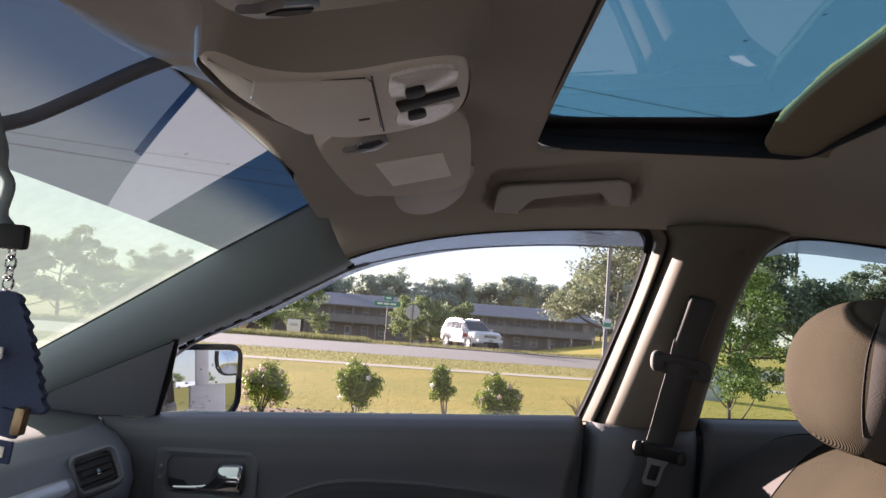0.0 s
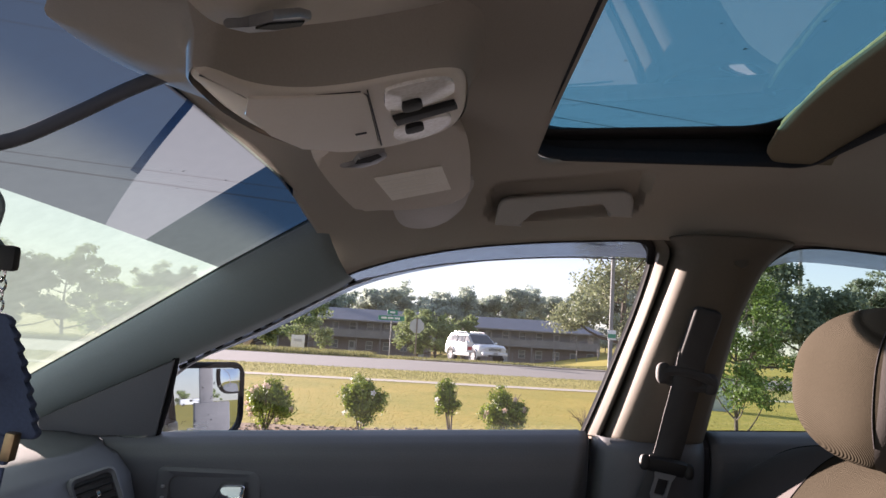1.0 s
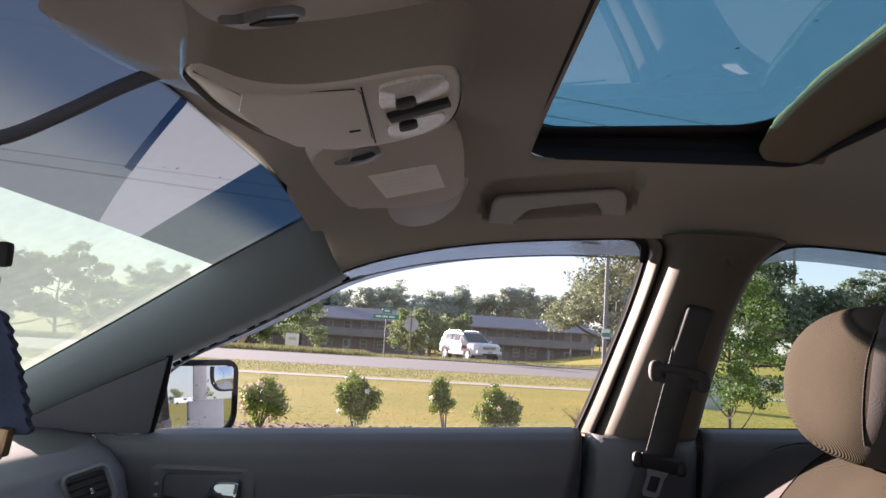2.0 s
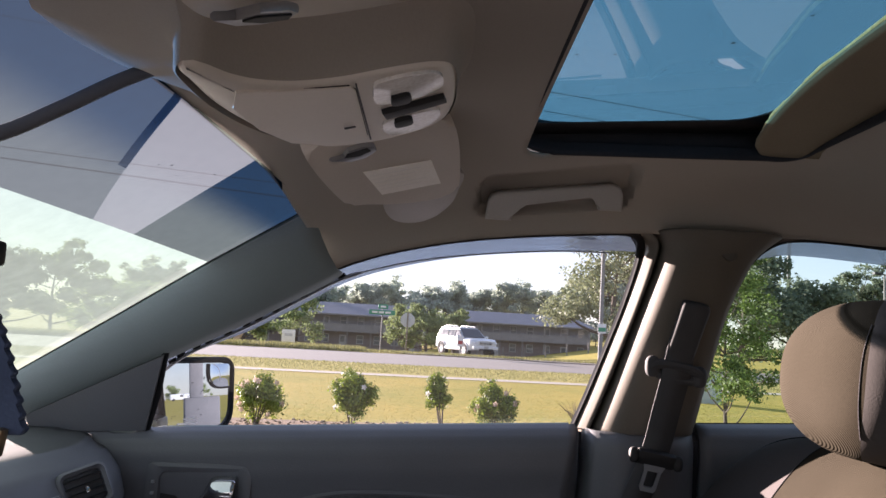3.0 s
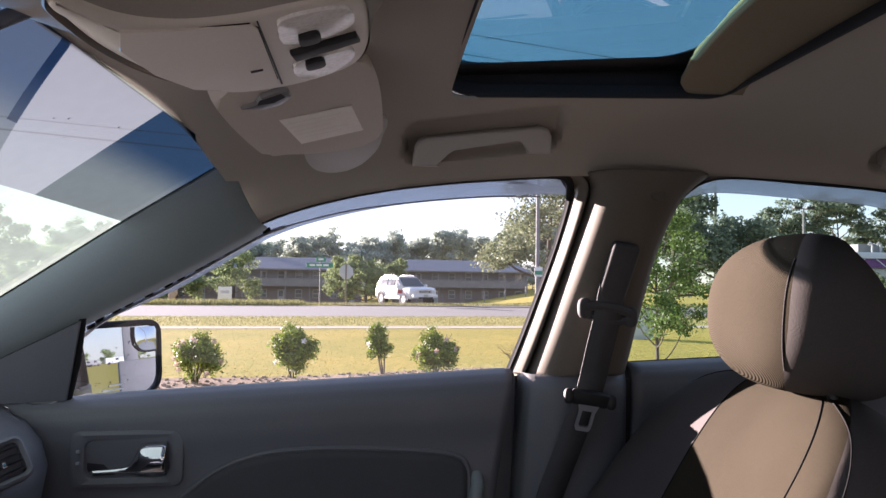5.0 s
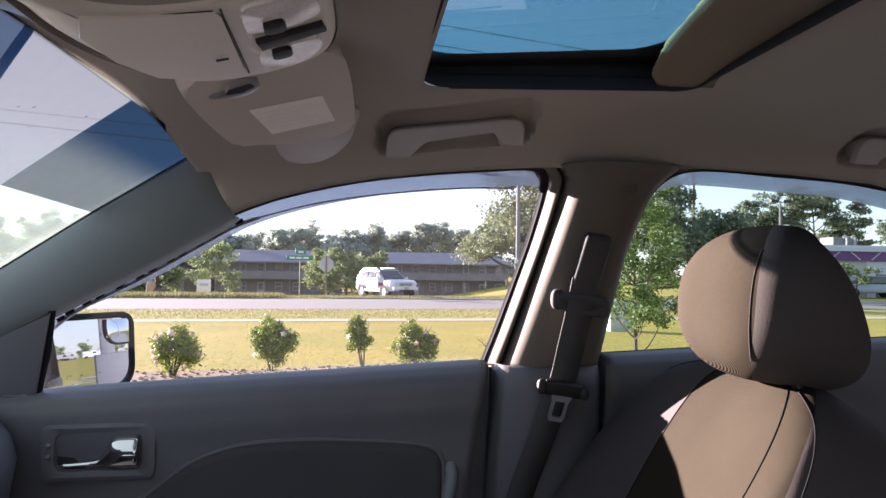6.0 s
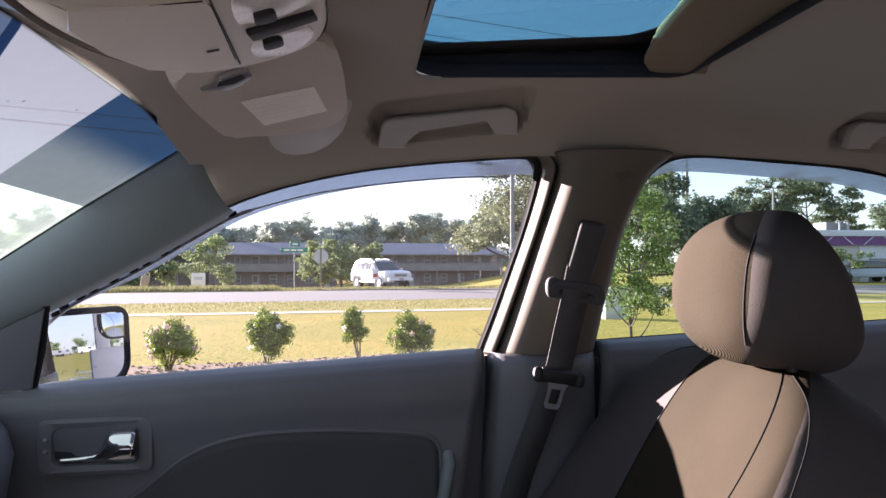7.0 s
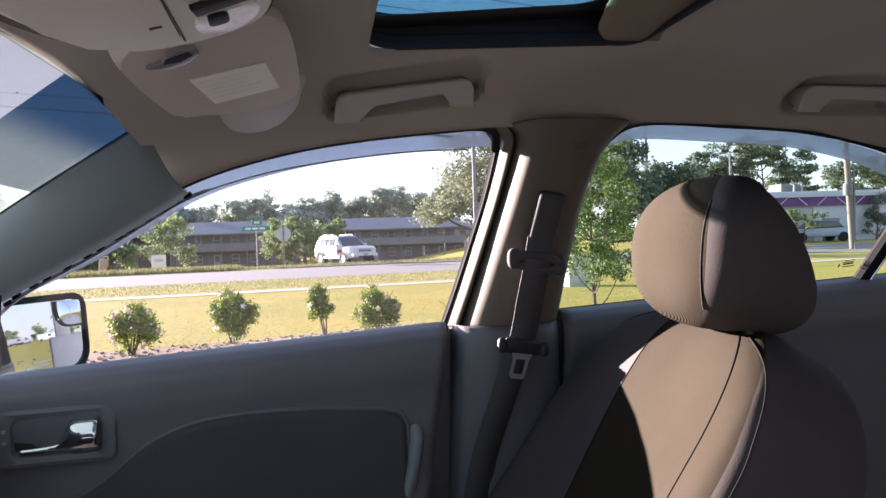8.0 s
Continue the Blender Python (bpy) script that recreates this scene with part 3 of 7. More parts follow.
def front_door(side):
    door = thing("front_door", flip(Vector((-0.1, 1.30, 0.45)), side), "closed front door with a charcoal lining and a chrome pull handle", "car door", kind="structure")
    ob = part("lining", sheet(lambda u, v: flip(front_lining(u, v), side), 60, 48), M["charcoal"], door, "charcoal moulded plastic lining")
    solid(ob, 0.012, 0.0)
    # cloth inset below a raised curved fold
    fold = curve([(-0.40, 0.79), (-0.30, 0.845), (-0.22, 0.905), (-0.14, 0.933), (-0.02, 0.941), (0.10, 0.937), (0.165, 0.928), (0.182, 0.905), (0.185, 0.86), (0.183, 0.70)], 60)
    pts = [(p.x, p.y) for p in [Vector((q[0], q[1], 0)) for q in fold]]
    bm = tube([flip(door_face(x, z, 0.0045), side) for x, z in pts], 0.005, 8)
    part("fold", bm, M["charcoal"], door)
    top_z = lambda x: ramp(x, [p[0] for p in pts[:52]], [p[1] for p in pts[:52]]) - 0.004
    bm = sheet(lambda u, v: flip(door_face(-0.40 + 0.58 * u, 0.62 + (top_z(-0.40 + 0.58 * u) - 0.62) * v, 0.0075), side), 60, 24)
    solid(part("cloth_inset", bm, M["cloth_dark"], door, "black cloth inset"), 0.002, 0.0)
    for row in frame_trim(side):
        part(row[0], row[1], row[2], door, row[3])
    # mirror corner cover
    tri = [(-0.423, 1.148), (-0.463, 1.018), (-0.66, 1.006), (-0.66, 1.035), (-0.56, 1.083)]
    bm = slab([flip(on_flank(x, z, 0.012), side) for x, z in tri], Vector((0, -0.016 * side, -0.006)), 0.004)
    part("corner_cover", bm, M["charcoal"], door, "black plastic corner cover")
    part("seal", tube([flip(on_flank(x, z, 0.006), side) for x, z in [(-0.423, 1.148), (-0.440, 1.08), (-0.466, 1.008)]], 0.006, 8), M["black"], door)
    rim = [(-0.466, 1.008)] + [(x, sill(x) + 0.002) for x in np.linspace(-0.44, 0.245, 12)]
    # the sill's sky-lit edge is put into this seal's grey colour
    part("seal", tube([flip(on_flank(x, z, 0.020), side) for x, z in rim], 0.006, 8), M["slate"], door, "window seal greyed as a sky-lit edge")
    top = curve([on_flank(x, z) for x, z in ((-0.425, 1.148), (-0.291, 1.216), (-0.166, 1.286), (-0.122, 1.306), (-0.07, 1.323), (0, 1.340), (0.068, 1.352), (0.153, 1.362), (0.239, 1.369), (0.30, 1.372), (0.319, 1.362), (0.322, 1.336))], 60)
    part("seal", tube([flip(p + Vector((0, 0.018, 0.004)), side) for p in top], 0.0065, 8), M["black"], door)
    # glass
    loop = [on_flank(-0.475, 0.98)] + top + [on_flank(x, z) for x, z in B_FRONT[3:]] + [on_flank(0.25, 1.03)]
    bm = bmesh.new()
    bm.faces.new([bm.verts.new(flip(p + Vector((0, 0.03, 0)), side)) for p in loop])
    bmesh.ops.triangulate(bm, faces=bm.faces)
    # the unseen driver's window gets an added dark tint that cuts light
    part("window_glass", bm, M["clear" if side > 0 else "backlight"], door, "side window glass, tinted to dim outdoors" if side > 0 else "unseen side glass darkened to cut light", smooth=False).visible_shadow = side < 0
    # inner handle in its recess
    hx, hz, hy = -0.36, 0.925, door_face(-0.36, 0.925).y - 0.002
    k = side
    ring = lambda w, h, r, n=6: [(cx + r * math.cos(a), cz + r * math.sin(a)) for cx, cz, a0 in ((w - r, h - r, 0), (-w + r, h - r, 90), (-w + r, -h + r, 180), (w - r, -h + r, 270)) for a in [radians(a0 + 90 * i / n) for i in range(n + 1)]]
    bez = lambda x, z: (hx + x, hz + z + 0.02 * x)
    bm = bmesh.new()
    prof = [(0.088, 0.046, 0.004), (0.086, 0.044, -0.010), (0.080, 0.038, -0.013), (0.066, 0.030, -0.009), (0.063, 0.027, -0.0012)]
    loops = []
    for w, h, d in prof:
        loops.append([bm.verts.new(flip(Vector((bez(x, z)[0], hy + d, bez(x, z)[1])), side)) for x, z in ring(w, h, 0.014)])
    for a, b in zip(loops, loops[1:]):
        for i in range(len(a)):
            bm.faces.new((a[i - 1], a[i], b[i], b[i - 1]))
    bezel = part("handle_bezel", bm, M["charcoal"], door, "charcoal handle surround")
    floor_loop = [flip(Vector((bez(x, z)[0], hy - 0.0015, bez(x, z)[1])), side) for x, z in ring(0.0645, 0.0285, 0.014)]
    part("recess", slab(floor_loop, (0, 0.003 * side, 0)), M["smooth_black"], bezel, "black handle recess", smooth=False)
    line = [(-0.056, -0.019, 0.005), (-0.02, -0.017, 0.005), (0.004, -0.012, 0.006), (0.018, 0.012, 0.011), (0.026, 0.023, 0.013), (0.062, 0.025, 0.013)]
    low = [(-0.056, -0.0225, 0), (-0.02, -0.022, 0), (0.004, -0.023, 0), (0.018, -0.026, 0), (0.026, -0.027, 0), (0.062, -0.027, 0)]
    bm = bmesh.new()
    up, dn = curve([Vector((x, z, 0)) for x, z, w in line], 24), curve([Vector((x, z, 0)) for x, z, w in low], 24)
    rows = []
    for i, (a, b) in enumerate(zip(up, dn)):
        bulge = 0.004 + 0.016 * min(1, max(0, (i - 10) / 10))
        row = []
        for j in range(7):
            q = a + (b - a) * j / 6
            x, z = bez(q.x, q.y)
            row.append(bm.verts.new(flip(Vector((x, hy - 0.004 - bulge * math.sin(math.pi * (0.08 + 0.84 * j / 6)), z)), side)))
        rows.append(row)
    for a, b in zip(rows, rows[1:]):
        for j in range(6):
            bm.faces.new((a[j], b[j], b[j + 1], a[j + 1]))
    solid(part("door_handle", bm, M["chrome"], door, "chrome pull handle"), 0.004, 0.0)
    for dz in (0.012, -0.006):
        c = flip(Vector((hx - 0.073, hy - 0.013, hz + dz)), side)
        part("lock_button", one_box(c, (0.006, 0.005, 0.005), None, 0.0015), M["silver"], door)
    # grab pull at the rear end
    bm = tube([flip(Vector((0.196, hy - 0.012, 0.897)), side), flip(Vector((0.197, hy - 0.026, 0.885)), side), flip(Vector((0.188, hy - 0.028, 0.83)), side), flip(Vector((0.172, hy - 0.012, 0.76)), side)], 0.011, 10)
    part("door_pull", bm, M["slate"], door, "grey door pull")
    # outer skin
    part("outer_panel", sheet(lambda u, v: flip(Vector((-0.66 + 0.91 * u, 1.335 + 0.05 * math.sin(math.pi * v), sill(-0.66 + 0.91 * u) - 0.012 - 0.70 * v)), side), 12, 8), M["paint"], door, "dark painted door skin")
    return door


REAR_TOP = [(0.448, 1.079), (0.461, 1.222), (0.478, 1.310), (0.508, 1.359), (0.56, 1.378), (0.704, 1.373), (0.845, 1.363), (0.988, 1.335), (1.10, 1.295)]


def rear_door(side):
    door = thing("rear_door", flip(Vector((0.75, 1.30, 0.45)), side), "closed rear door with a dark lining and tinted window", "car door", kind="structure")
    ob = part("lining", sheet(lambda u, v: flip(door_section(v, 0.452 + 0.85 * u), side), 40, 48), M["charcoal"], door, "charcoal moulded plastic lining")
    solid(ob, 0.012, 0.0)
    top = curve([on_flank(x, z) for x, z in REAR_TOP], 60)
    part("seal", tube([flip(p + Vector((0, 0.016, 0.003)), side) for p in top], 0.0065, 8), M["black"], door)
    loop = top + [on_flank(1.25, 1.23), on_flank(1.28, 1.09), on_flank(0.448, 1.05)]
    bm = bmesh.new()
    bm.faces.new([bm.verts.new(flip(p + Vector((0, 0.03, 0)), side)) for p in loop])
    bmesh.ops.triangulate(bm, faces=bm.faces)
    # the unseen left rear window is darkened likewise, to cut light
    part("window_glass", bm, M["privacy" if side > 0 else "backlight"], door, "blue grey tinted window glass" if side > 0 else "unseen side glass darkened to cut light", smooth=False).visible_shadow = side < 0
    bar = [on_flank(1.025, 1.105, 0.012), on_flank(1.075, 1.225, 0.012), on_flank(1.105, 1.30, 0.012)]
    part("divider", tube([flip(p, side) for p in bar], 0.013, 8), M["black"], door, "black window divider bar")
    part("divider_trim", tube([flip(p + Vector((0.010, -0.012, 0)), side) for p in bar], 0.0028, 8), M["chrome"], door, "thin bright strip")
    part("seal", tube([flip(on_flank(x, sill(x) + 0.002, 0.02), side) for x in np.linspace(0.45, 1.28, 10)], 0.006, 8), M["black"], door)
    part("outer_panel", sheet(lambda u, v: flip(Vector((0.26 + 1.04 * u, 1.335 + 0.05 * math.sin(math.pi * v), sill(0.26 + 1.04 * u) - 0.012 - 0.70 * v)), side), 12, 8), M["paint"], door, "dark painted door skin")
    return door


def rain_guard(side, name_pts, label, width, tip):
    """A smoked strip stuck outside along the top of a window."""
    pts = curve([on_flank(x, z) for x, z in name_pts], 60)
    bm = bmesh.new()
    rows = []
    for i, p in enumerate(pts):
        k = i / 60
        w = width * min(1.0, 0.45 + k * tip)
        d = (pts[min(i + 1, 60)] - pts[max(i - 1, 0)]).normalized()
        dn = d.cross(Vector((0, 1, 0.45)).normalized())
        dn = -dn if dn.z > 0 else dn
        rows.append([bm.verts.new(flip(p + Vector((0, 0.042, 0)) + dn * w * j + Vector((0, 0.02 * math.sin(j * 1.5), 0)), side)) for j in (-0.5, 0.0, 0.25, 0.5, 0.72, 0.8, 0.88, 1.0)])
    for a, b in zip(rows, rows[1:]):
        for j in range(7):
            bm.faces.new((a[j], b[j], b[j + 1], a[j + 1]))
    ob = part("rain_guard", bm, M["guard"])
    solid(ob, 0.0025, 0.0)
    return tagged(ob, label, "rain guard")


for side in (1, -1):
    a_pillar(side)
    b_pillar(side)
    front_door(side)
    rear_door(side)
rain_guard(1, [(-0.45, 1.125), (-0.425, 1.148), (-0.291, 1.216), (-0.166, 1.286), (-0.122, 1.306), (-0.07, 1.323), (0, 1.340), (0.068, 1.352), (0.153, 1.362), (0.239, 1.369), (0.30, 1.372), (0.335, 1.372)], "smoked translucent rain guard outside the front window", 0.021, 3.0)
rain_guard(1, [(0.46, 1.34), (0.508, 1.364), (0.56, 1.380), (0.704, 1.375), (0.845, 1.365), (0.988, 1.337), (1.10, 1.297)], "smoked translucent rain guard outside the rear window", 0.021, 3.0)

guard_edge = curve([on_flank(x, z - 0.006, 0.037) for x, z in ((-0.455, 1.108), (-0.40, 1.150), (-0.291, 1.206), (-0.20, 1.257), (-0.14, 1.289), (-0.07, 1.311), (0.0, 1.327), (0.1, 1.341), (0.2, 1.350), (0.28, 1.352))], 80)
strip = tagged(part("guard_clip_strip", tube(guard_edge, [0.0034 if i < 40 else 0.0014 for i in range(81)], 6), M["steel"]), "thin bright edge strip of the rain guard with clips", "trim strip", kind="structure")
for k in range(14):
    p = guard_edge[2 + round(k * 2.6)]
    part("clip", one_box(p + Vector((0, -0.002, 0.004)), (0.013, 0.010, 0.006), Matrix.Rotation(radians(-28), 4, "Y"), 0.001), M["black"], strip)

# unreadable mark printed on the guard, maker's print on the rear glass
for a, b, lean in ((0.211, 0.219, 0.4), (0.221, 0.228, -0.4), (0.230, 0.242, 0.4)):
    base_z = 1.369
    part("print_mark", slab([on_flank(a, base_z, 0.0645), on_flank(b, base_z, 0.0645), on_flank(b - 0.004 * lean, base_z + 0.0045, 0.0645), on_flank(a + 0.006 * lean, base_z + 0.0045, 0.0645)], (0, -0.0006, 0)), M["black"], strip, "dark unreadable mark", smooth=False)
rear_print = thing("glass_print", on_flank(1.0, 1.136, 0.026), "small dark unreadable maker's print on rear window glass", "glass print")
for x, z, w, h in ((1.002, 1.1385, 0.024, 0.0016), (1.003, 1.1350, 0.020, 0.0026), (1.004, 1.1310, 0.024, 0.0014), (1.004, 1.1420, 0.020, 0.0012), (0.985, 1.1310, 0.003, 0.005)):
    part("print_line", slab([on_flank(x - w / 2, z, 0.0275), on_flank(x + w / 2, z + 0.002, 0.0275), on_flank(x + w / 2, z + h + 0.002, 0.0275), on_flank(x - w / 2, z + h, 0.0275)], (0, -0.0005, 0)), M["black"], rear_print, smooth=False)


def specks(n, seed, place, size, parent):
    """Dried dirt specks lying on a pane, in one mesh."""
    r = random.Random(seed)
    bm = bmesh.new()
    for _ in range(n):
        c, ea, eb = place(r.random(), r.random())
        w, tall = size * r.uniform(0.5, 1.3), r.uniform(0.4, 0.9)
        bm.faces.new([bm.verts.new(c + ea * w * math.cos(t) + eb * w * tall * math.sin(t)) for t in [math.tau * q / 7 + r.uniform(-0.2, 0.2) for q in range(7)]])
    return tagged(part("dirt_specks", bm, M["cloth_dark"], parent, "dried dirt specks", smooth=False), kind="stuff")


specks(46, 5, lambda a, b: (glass_point(0.14 + 0.25 * a, 0.25 + 0.66 * b, -0.006), Vector((1, 0, 0.075)), Vector((0, 1, 0))), 0.0022, sunroof)
specks(9, 8, lambda a, b: (screen(0.03 + 0.12 * a, 0.40 + 0.5 * b, 0.007), Vector((0.75, 0.1, 0.4)).normalized(), Vector((0, 1, -0.1))), 0.0019, windshield)

# closing walls: floor, firewall, rear quarter, rear bulkhead with its window
floor_pan = tagged(solid(part("floor", sheet(lambda u, v: Vector((-0.95 + 2.7 * u, -0.25 + 1.64 * v, 0.24 + 0.07 * math.exp(-((v - 0.5) / 0.09) ** 2))), 20, 40), M["carpet"]), 0.03, -1.0), "dark carpeted car floor with a centre tunnel", "floor", kind="structure")
tagged(solid(part("firewall", sheet(lambda u, v: Vector((-0.95, -0.25 + 1.64 * u, 0.22 + 0.78 * v)), 4, 4), M["carpet"]), 0.03, -1.0), "dark wall under the dashboard", "wall", kind="structure")
for side in (1, -1):
    def quarter(u, v):
        x = 1.28 + 0.5 * u
        lo, hi = 0.45, ramp(x, RAIL_X, RAIL_Z) + 0.02
        z = lo + (hi - lo) * v
        return flip(Vector((x, flank(z) if z > 1.055 else 1.28, z)), side)
    tagged(solid(part("rear_quarter_wall", sheet(quarter, 8, 12), M["slate"]), 0.01, 0.0), "grey moulded rear quarter trim", "wall", kind="structure")
tagged(solid(part("rear_bulkhead", sheet(lambda u, v: Vector((1.50 + 0.2 * (1 - v), -0.17 + 1.48 * u, 0.25 + 0.80 * v)), 4, 6), M["carpet"]), 0.02, 0.0), "dark rear bulkhead behind the bench", "wall", kind="structure")
tagged(solid(part("parcel_shelf", sheet(lambda u, v: Vector((1.45 + 0.55 * u, -0.17 + 1.48 * v, 1.045)), 4, 4), M["carpet"]), 0.02, -1.0), "dark carpeted parcel shelf", "shelf", kind="structure")
# unseen back glass, darkened to keep light off the rear headliner
rear_window = part("rear_window", sheet(lambda u, v: Vector((1.47 + 0.50 * u, MID + (v - 0.5) * (1.10 + 0.3 * u), 1.385 - 0.32 * u)), 6, 8), M["backlight"])
tagged(rear_window, "sloping rear window glass darkened to cut light", "window", kind="structure")


# ---- the car: dashboard and fittings ----
def dash_profile(v):
    pts = [(-0.90, 1.00), (-0.80, 1.005), (-0.68, 1.012), (-0.58, 1.012), (-0.52, 1.003), (-0.480, 0.985), (-0.455, 0.955), (-0.445, 0.92), (-0.452, 0.88), (-0.46, 0.82), (-0.50, 0.70), (-0.60, 0.55)]
    i = v * (len(pts) - 1)
    a, b, k = pts[int(i)], pts[min(int(i) + 1, len(pts) - 1)], i - int(i)
    return a[0] + (b[0] - a[0]) * k, a[1] + (b[1] - a[1]) * k


def dash_point(y, v, out=0.0):
    x, z = dash_profile(v)
    c = 1 - ((y - MID) / 0.7) ** 2
    back = max(0.0, (y - 1.06) / 0.23) ** 2 * 0.075 * min(1.0, max(0.0, (v - 0.2) / 0.2))
    return Vector((x - 0.02 * c + 0.03 * (1 - c) * (v > 0.3) - back + out, y, z + 0.012 * c))


dashboard = thing("dashboard", (-0.6, MID, 0.55), "charcoal moulded dashboard with a silver trim strip", "dashboard")
solid(part("body", sheet(lambda u, v: dash_point(-0.15 + 1.44 * u, v), 48, 44), M["charcoal"], dashboard, "charcoal soft plastic"), 0.01, -1.0)


def vent_at(x, y, z, yaw):
    return Matrix.Translation((x, y, z)) @ Matrix.Rotation(radians(yaw), 4, "Z") @ Matrix.Rotation(radians(-22), 4, "Y")


def air_vent(m):
    """A four-cornered air vent with slats; it faces local +x."""
    bm = bmesh.new()
    ring = lambda w, h, r: [(cy + r * math.cos(a), cz + r * math.sin(a)) for cy, cz, a0 in ((w - r, h - r, 0), (-w + r, h - r, 90), (-w + r, -h + r, 180), (w - r, -h + r, 270)) for a in [radians(a0 + 90 * i / 5) for i in range(6)]]
    loops = [[bm.verts.new(m @ Vector((d, y, z))) for y, z in ring(w, h, r)] for w, h, d, r in ((0.050, 0.044, -0.03, 0.018), (0.048, 0.042, 0.010, 0.018), (0.043, 0.037, 0.014, 0.014), (0.037, 0.031, 0.008, 0.010), (0.036, 0.030, -0.004, 0.008))]
    for a, b in zip(loops, loops[1:]):
        for i in range(len(a)):
            bm.faces.new((a[i - 1], a[i], b[i], b[i - 1]))
    bm.faces.new(loops[-1])
    vent = part("air_vent", bm, M["charcoal"], dashboard, "charcoal vent surround")
    for k in range(4):
        bm = one_box((0, 0, 0), (0.012, 0.070, 0.003), None, 0.001)
        bmesh.ops.transform(bm, matrix=m @ Matrix.Translation((0.005, 0, -0.021 + 0.014 * k)) @ Matrix.Rotation(radians(18), 4, "Y"), verts=bm.verts)
        part("slat", bm, M["smooth_black"], vent)
    bm = one_box((0, 0, 0), (0.01, 0.008, 0.012), None, 0.002)
    bmesh.ops.transform(bm, matrix=m @ Matrix.Translation((0.014, 0.0, -0.004)), verts=bm.verts)
    part("thumb_tab", bm, M["chrome"], vent, "bright thumb tab")


air_vent(vent_at(-0.443, 1.048, 0.971, -48) @ Matrix.Rotation(radians(16), 4, "X") @ Matrix.Scale(0.68, 4))
bm = sheet(lambda u, v: dash_point(0.56 + 0.44 * u, 0.522 + 0.008 * (1 - u) + 0.066 * v * (0.55 + 0.45 * math.sin(math.pi * u) ** 0.4), 0.007), 30, 6)
solid(part("trim_strip", bm, M["silver"], dashboard, "silver painted trim strip"), 0.006, 0.0)


def grab_handle(x0, x1, rise, slope, name_label):
    """A folding ceiling handle: two feet and a bar, hinged into a shallow recess plate."""
    h = thing("grab_handle", on_flank((x0 + x1) / 2, 1.40), name_label, "grab handle")
    yb = lambda z: flank(z) - 0.016
    za, zb = rise, rise + slope * (x1 - x0)
    ol = [(x0 - 0.012, za - 0.008), (x0 - 0.009, za + 0.018), (x0 - 0.004, za + 0.026), (x0 + 0.006, za + 0.030), (x1 - 0.006, zb + 0.030), (x1 + 0.006, zb + 0.026), (x1 + 0.011, zb + 0.018), (x1 + 0.012, zb - 0.006), (x1 - 0.022, zb - 0.006), (x1 - 0.025, zb + 0.007), (x1 - 0.030, zb + 0.013), (x1 - 0.038, zb + 0.015), (x0 + 0.046, za + 0.015), (x0 + 0.036, za + 0.013), (x0 + 0.030, za + 0.007), (x0 + 0.026, za - 0.008)]
    part("bar", slab([Vector((x, yb(z) + 0.002, z)) for x, z in ol], (0, -0.017, -0.0075), 0.004, 3), M["handle"], h)
    for x, z in ((x0 + 0.008, za), (x1 - 0.008, zb)):
        part("hinge_block", one_box((x, yb(z + 0.012) + 0.010, z + 0.012), (0.030, 0.034, 0.026), None, 0.006), M["handle"], h)
    return h


grab_handle(0.088, 0.262, 1.390, 0.11, "tan plastic ceiling grab handle above the front window")
grab_handle(0.80, 0.975, 1.401, -0.02, "tan plastic ceiling grab handle above the rear window")

def soften(pts, n=40):
    return [(p[0], p[1]) for p in curve([(x, y, 0) for x, y in list(pts) + [pts[0]]], n)[:-1]]


# sun visors: a folded padded board, a label, a mirror flap latch, a sliding extension
VIS = [(-0.134, 0.788), (-0.125, 0.84), (-0.112, 0.895), (-0.102, 0.925), (-0.093, 0.932), (-0.078, 0.940), (-0.060, 0.953), (-0.028, 0.971), (0.002, 0.982), (0.022, 0.984), (0.031, 0.975), (0.033, 0.953), (0.032, 0.914), (0.028, 0.855), (0.020, 0.813), (0.004, 0.795), (-0.02, 0.78), (-0.09, 0.76)]


def visor_z(x, y):
    return 1.411 + 0.383 * (x + 0.002) - 0.284 * (y - 0.865)


DRIVER_VIS = [(-0.096, 0.300), (-0.101, 0.334), (-0.103, 0.360), (-0.101, 0.380), (-0.091, 0.406), (-0.064, 0.443), (-0.033, 0.471), (0.002, 0.490), (0.026, 0.486), (0.040, 0.450), (0.044, 0.360), (0.040, 0.250), (0.020, 0.175), (-0.055, 0.170), (-0.085, 0.230)]


def driver_z(x, y):
    return 1.290 + 0.383 * x + 0.284 * y


def visor_clip(v, c, cx, cy):
    """The hook's clip: an open loop with a dark slot."""
    loop = [c + cx * a + cy * b for a, b in ((-0.004, 0.006), (0.012, 0.008), (0.018, -0.004), (0.034, -0.006), (0.046, 0.0), (0.047, 0.010), (0.034, 0.018), (0.018, 0.018))]
    part("mirror_latch", slab(loop, (0.001, -0.001, -0.006), 0.002), M["silver"], v, "silver plastic clip")
    slot = [c + cx * a + cy * b + Vector((0, 0, -0.0062)) for a, b in ((0.014, 0.004), (0.018, -0.002), (0.040, -0.003), (0.043, 0.004), (0.03, 0.008))]
    part("clip_slot", slab(slot, (0, 0, -0.0012)), M["smooth_black"], v, smooth=False)


def sun_visor(outline, height, label):
    mx, my = sum(p[0] for p in outline) / len(outline), sum(p[1] for p in outline) / len(outline)
    v = thing("sun_visor", (mx, my, height(mx, my)), label, "sun visor")
    part("board", slab([Vector((x, y, height(x, y))) for x, y in soften(outline, 72)], (-0.008, 0.0, 0.019), 0.006, 3), M["visor"], v)
    return v


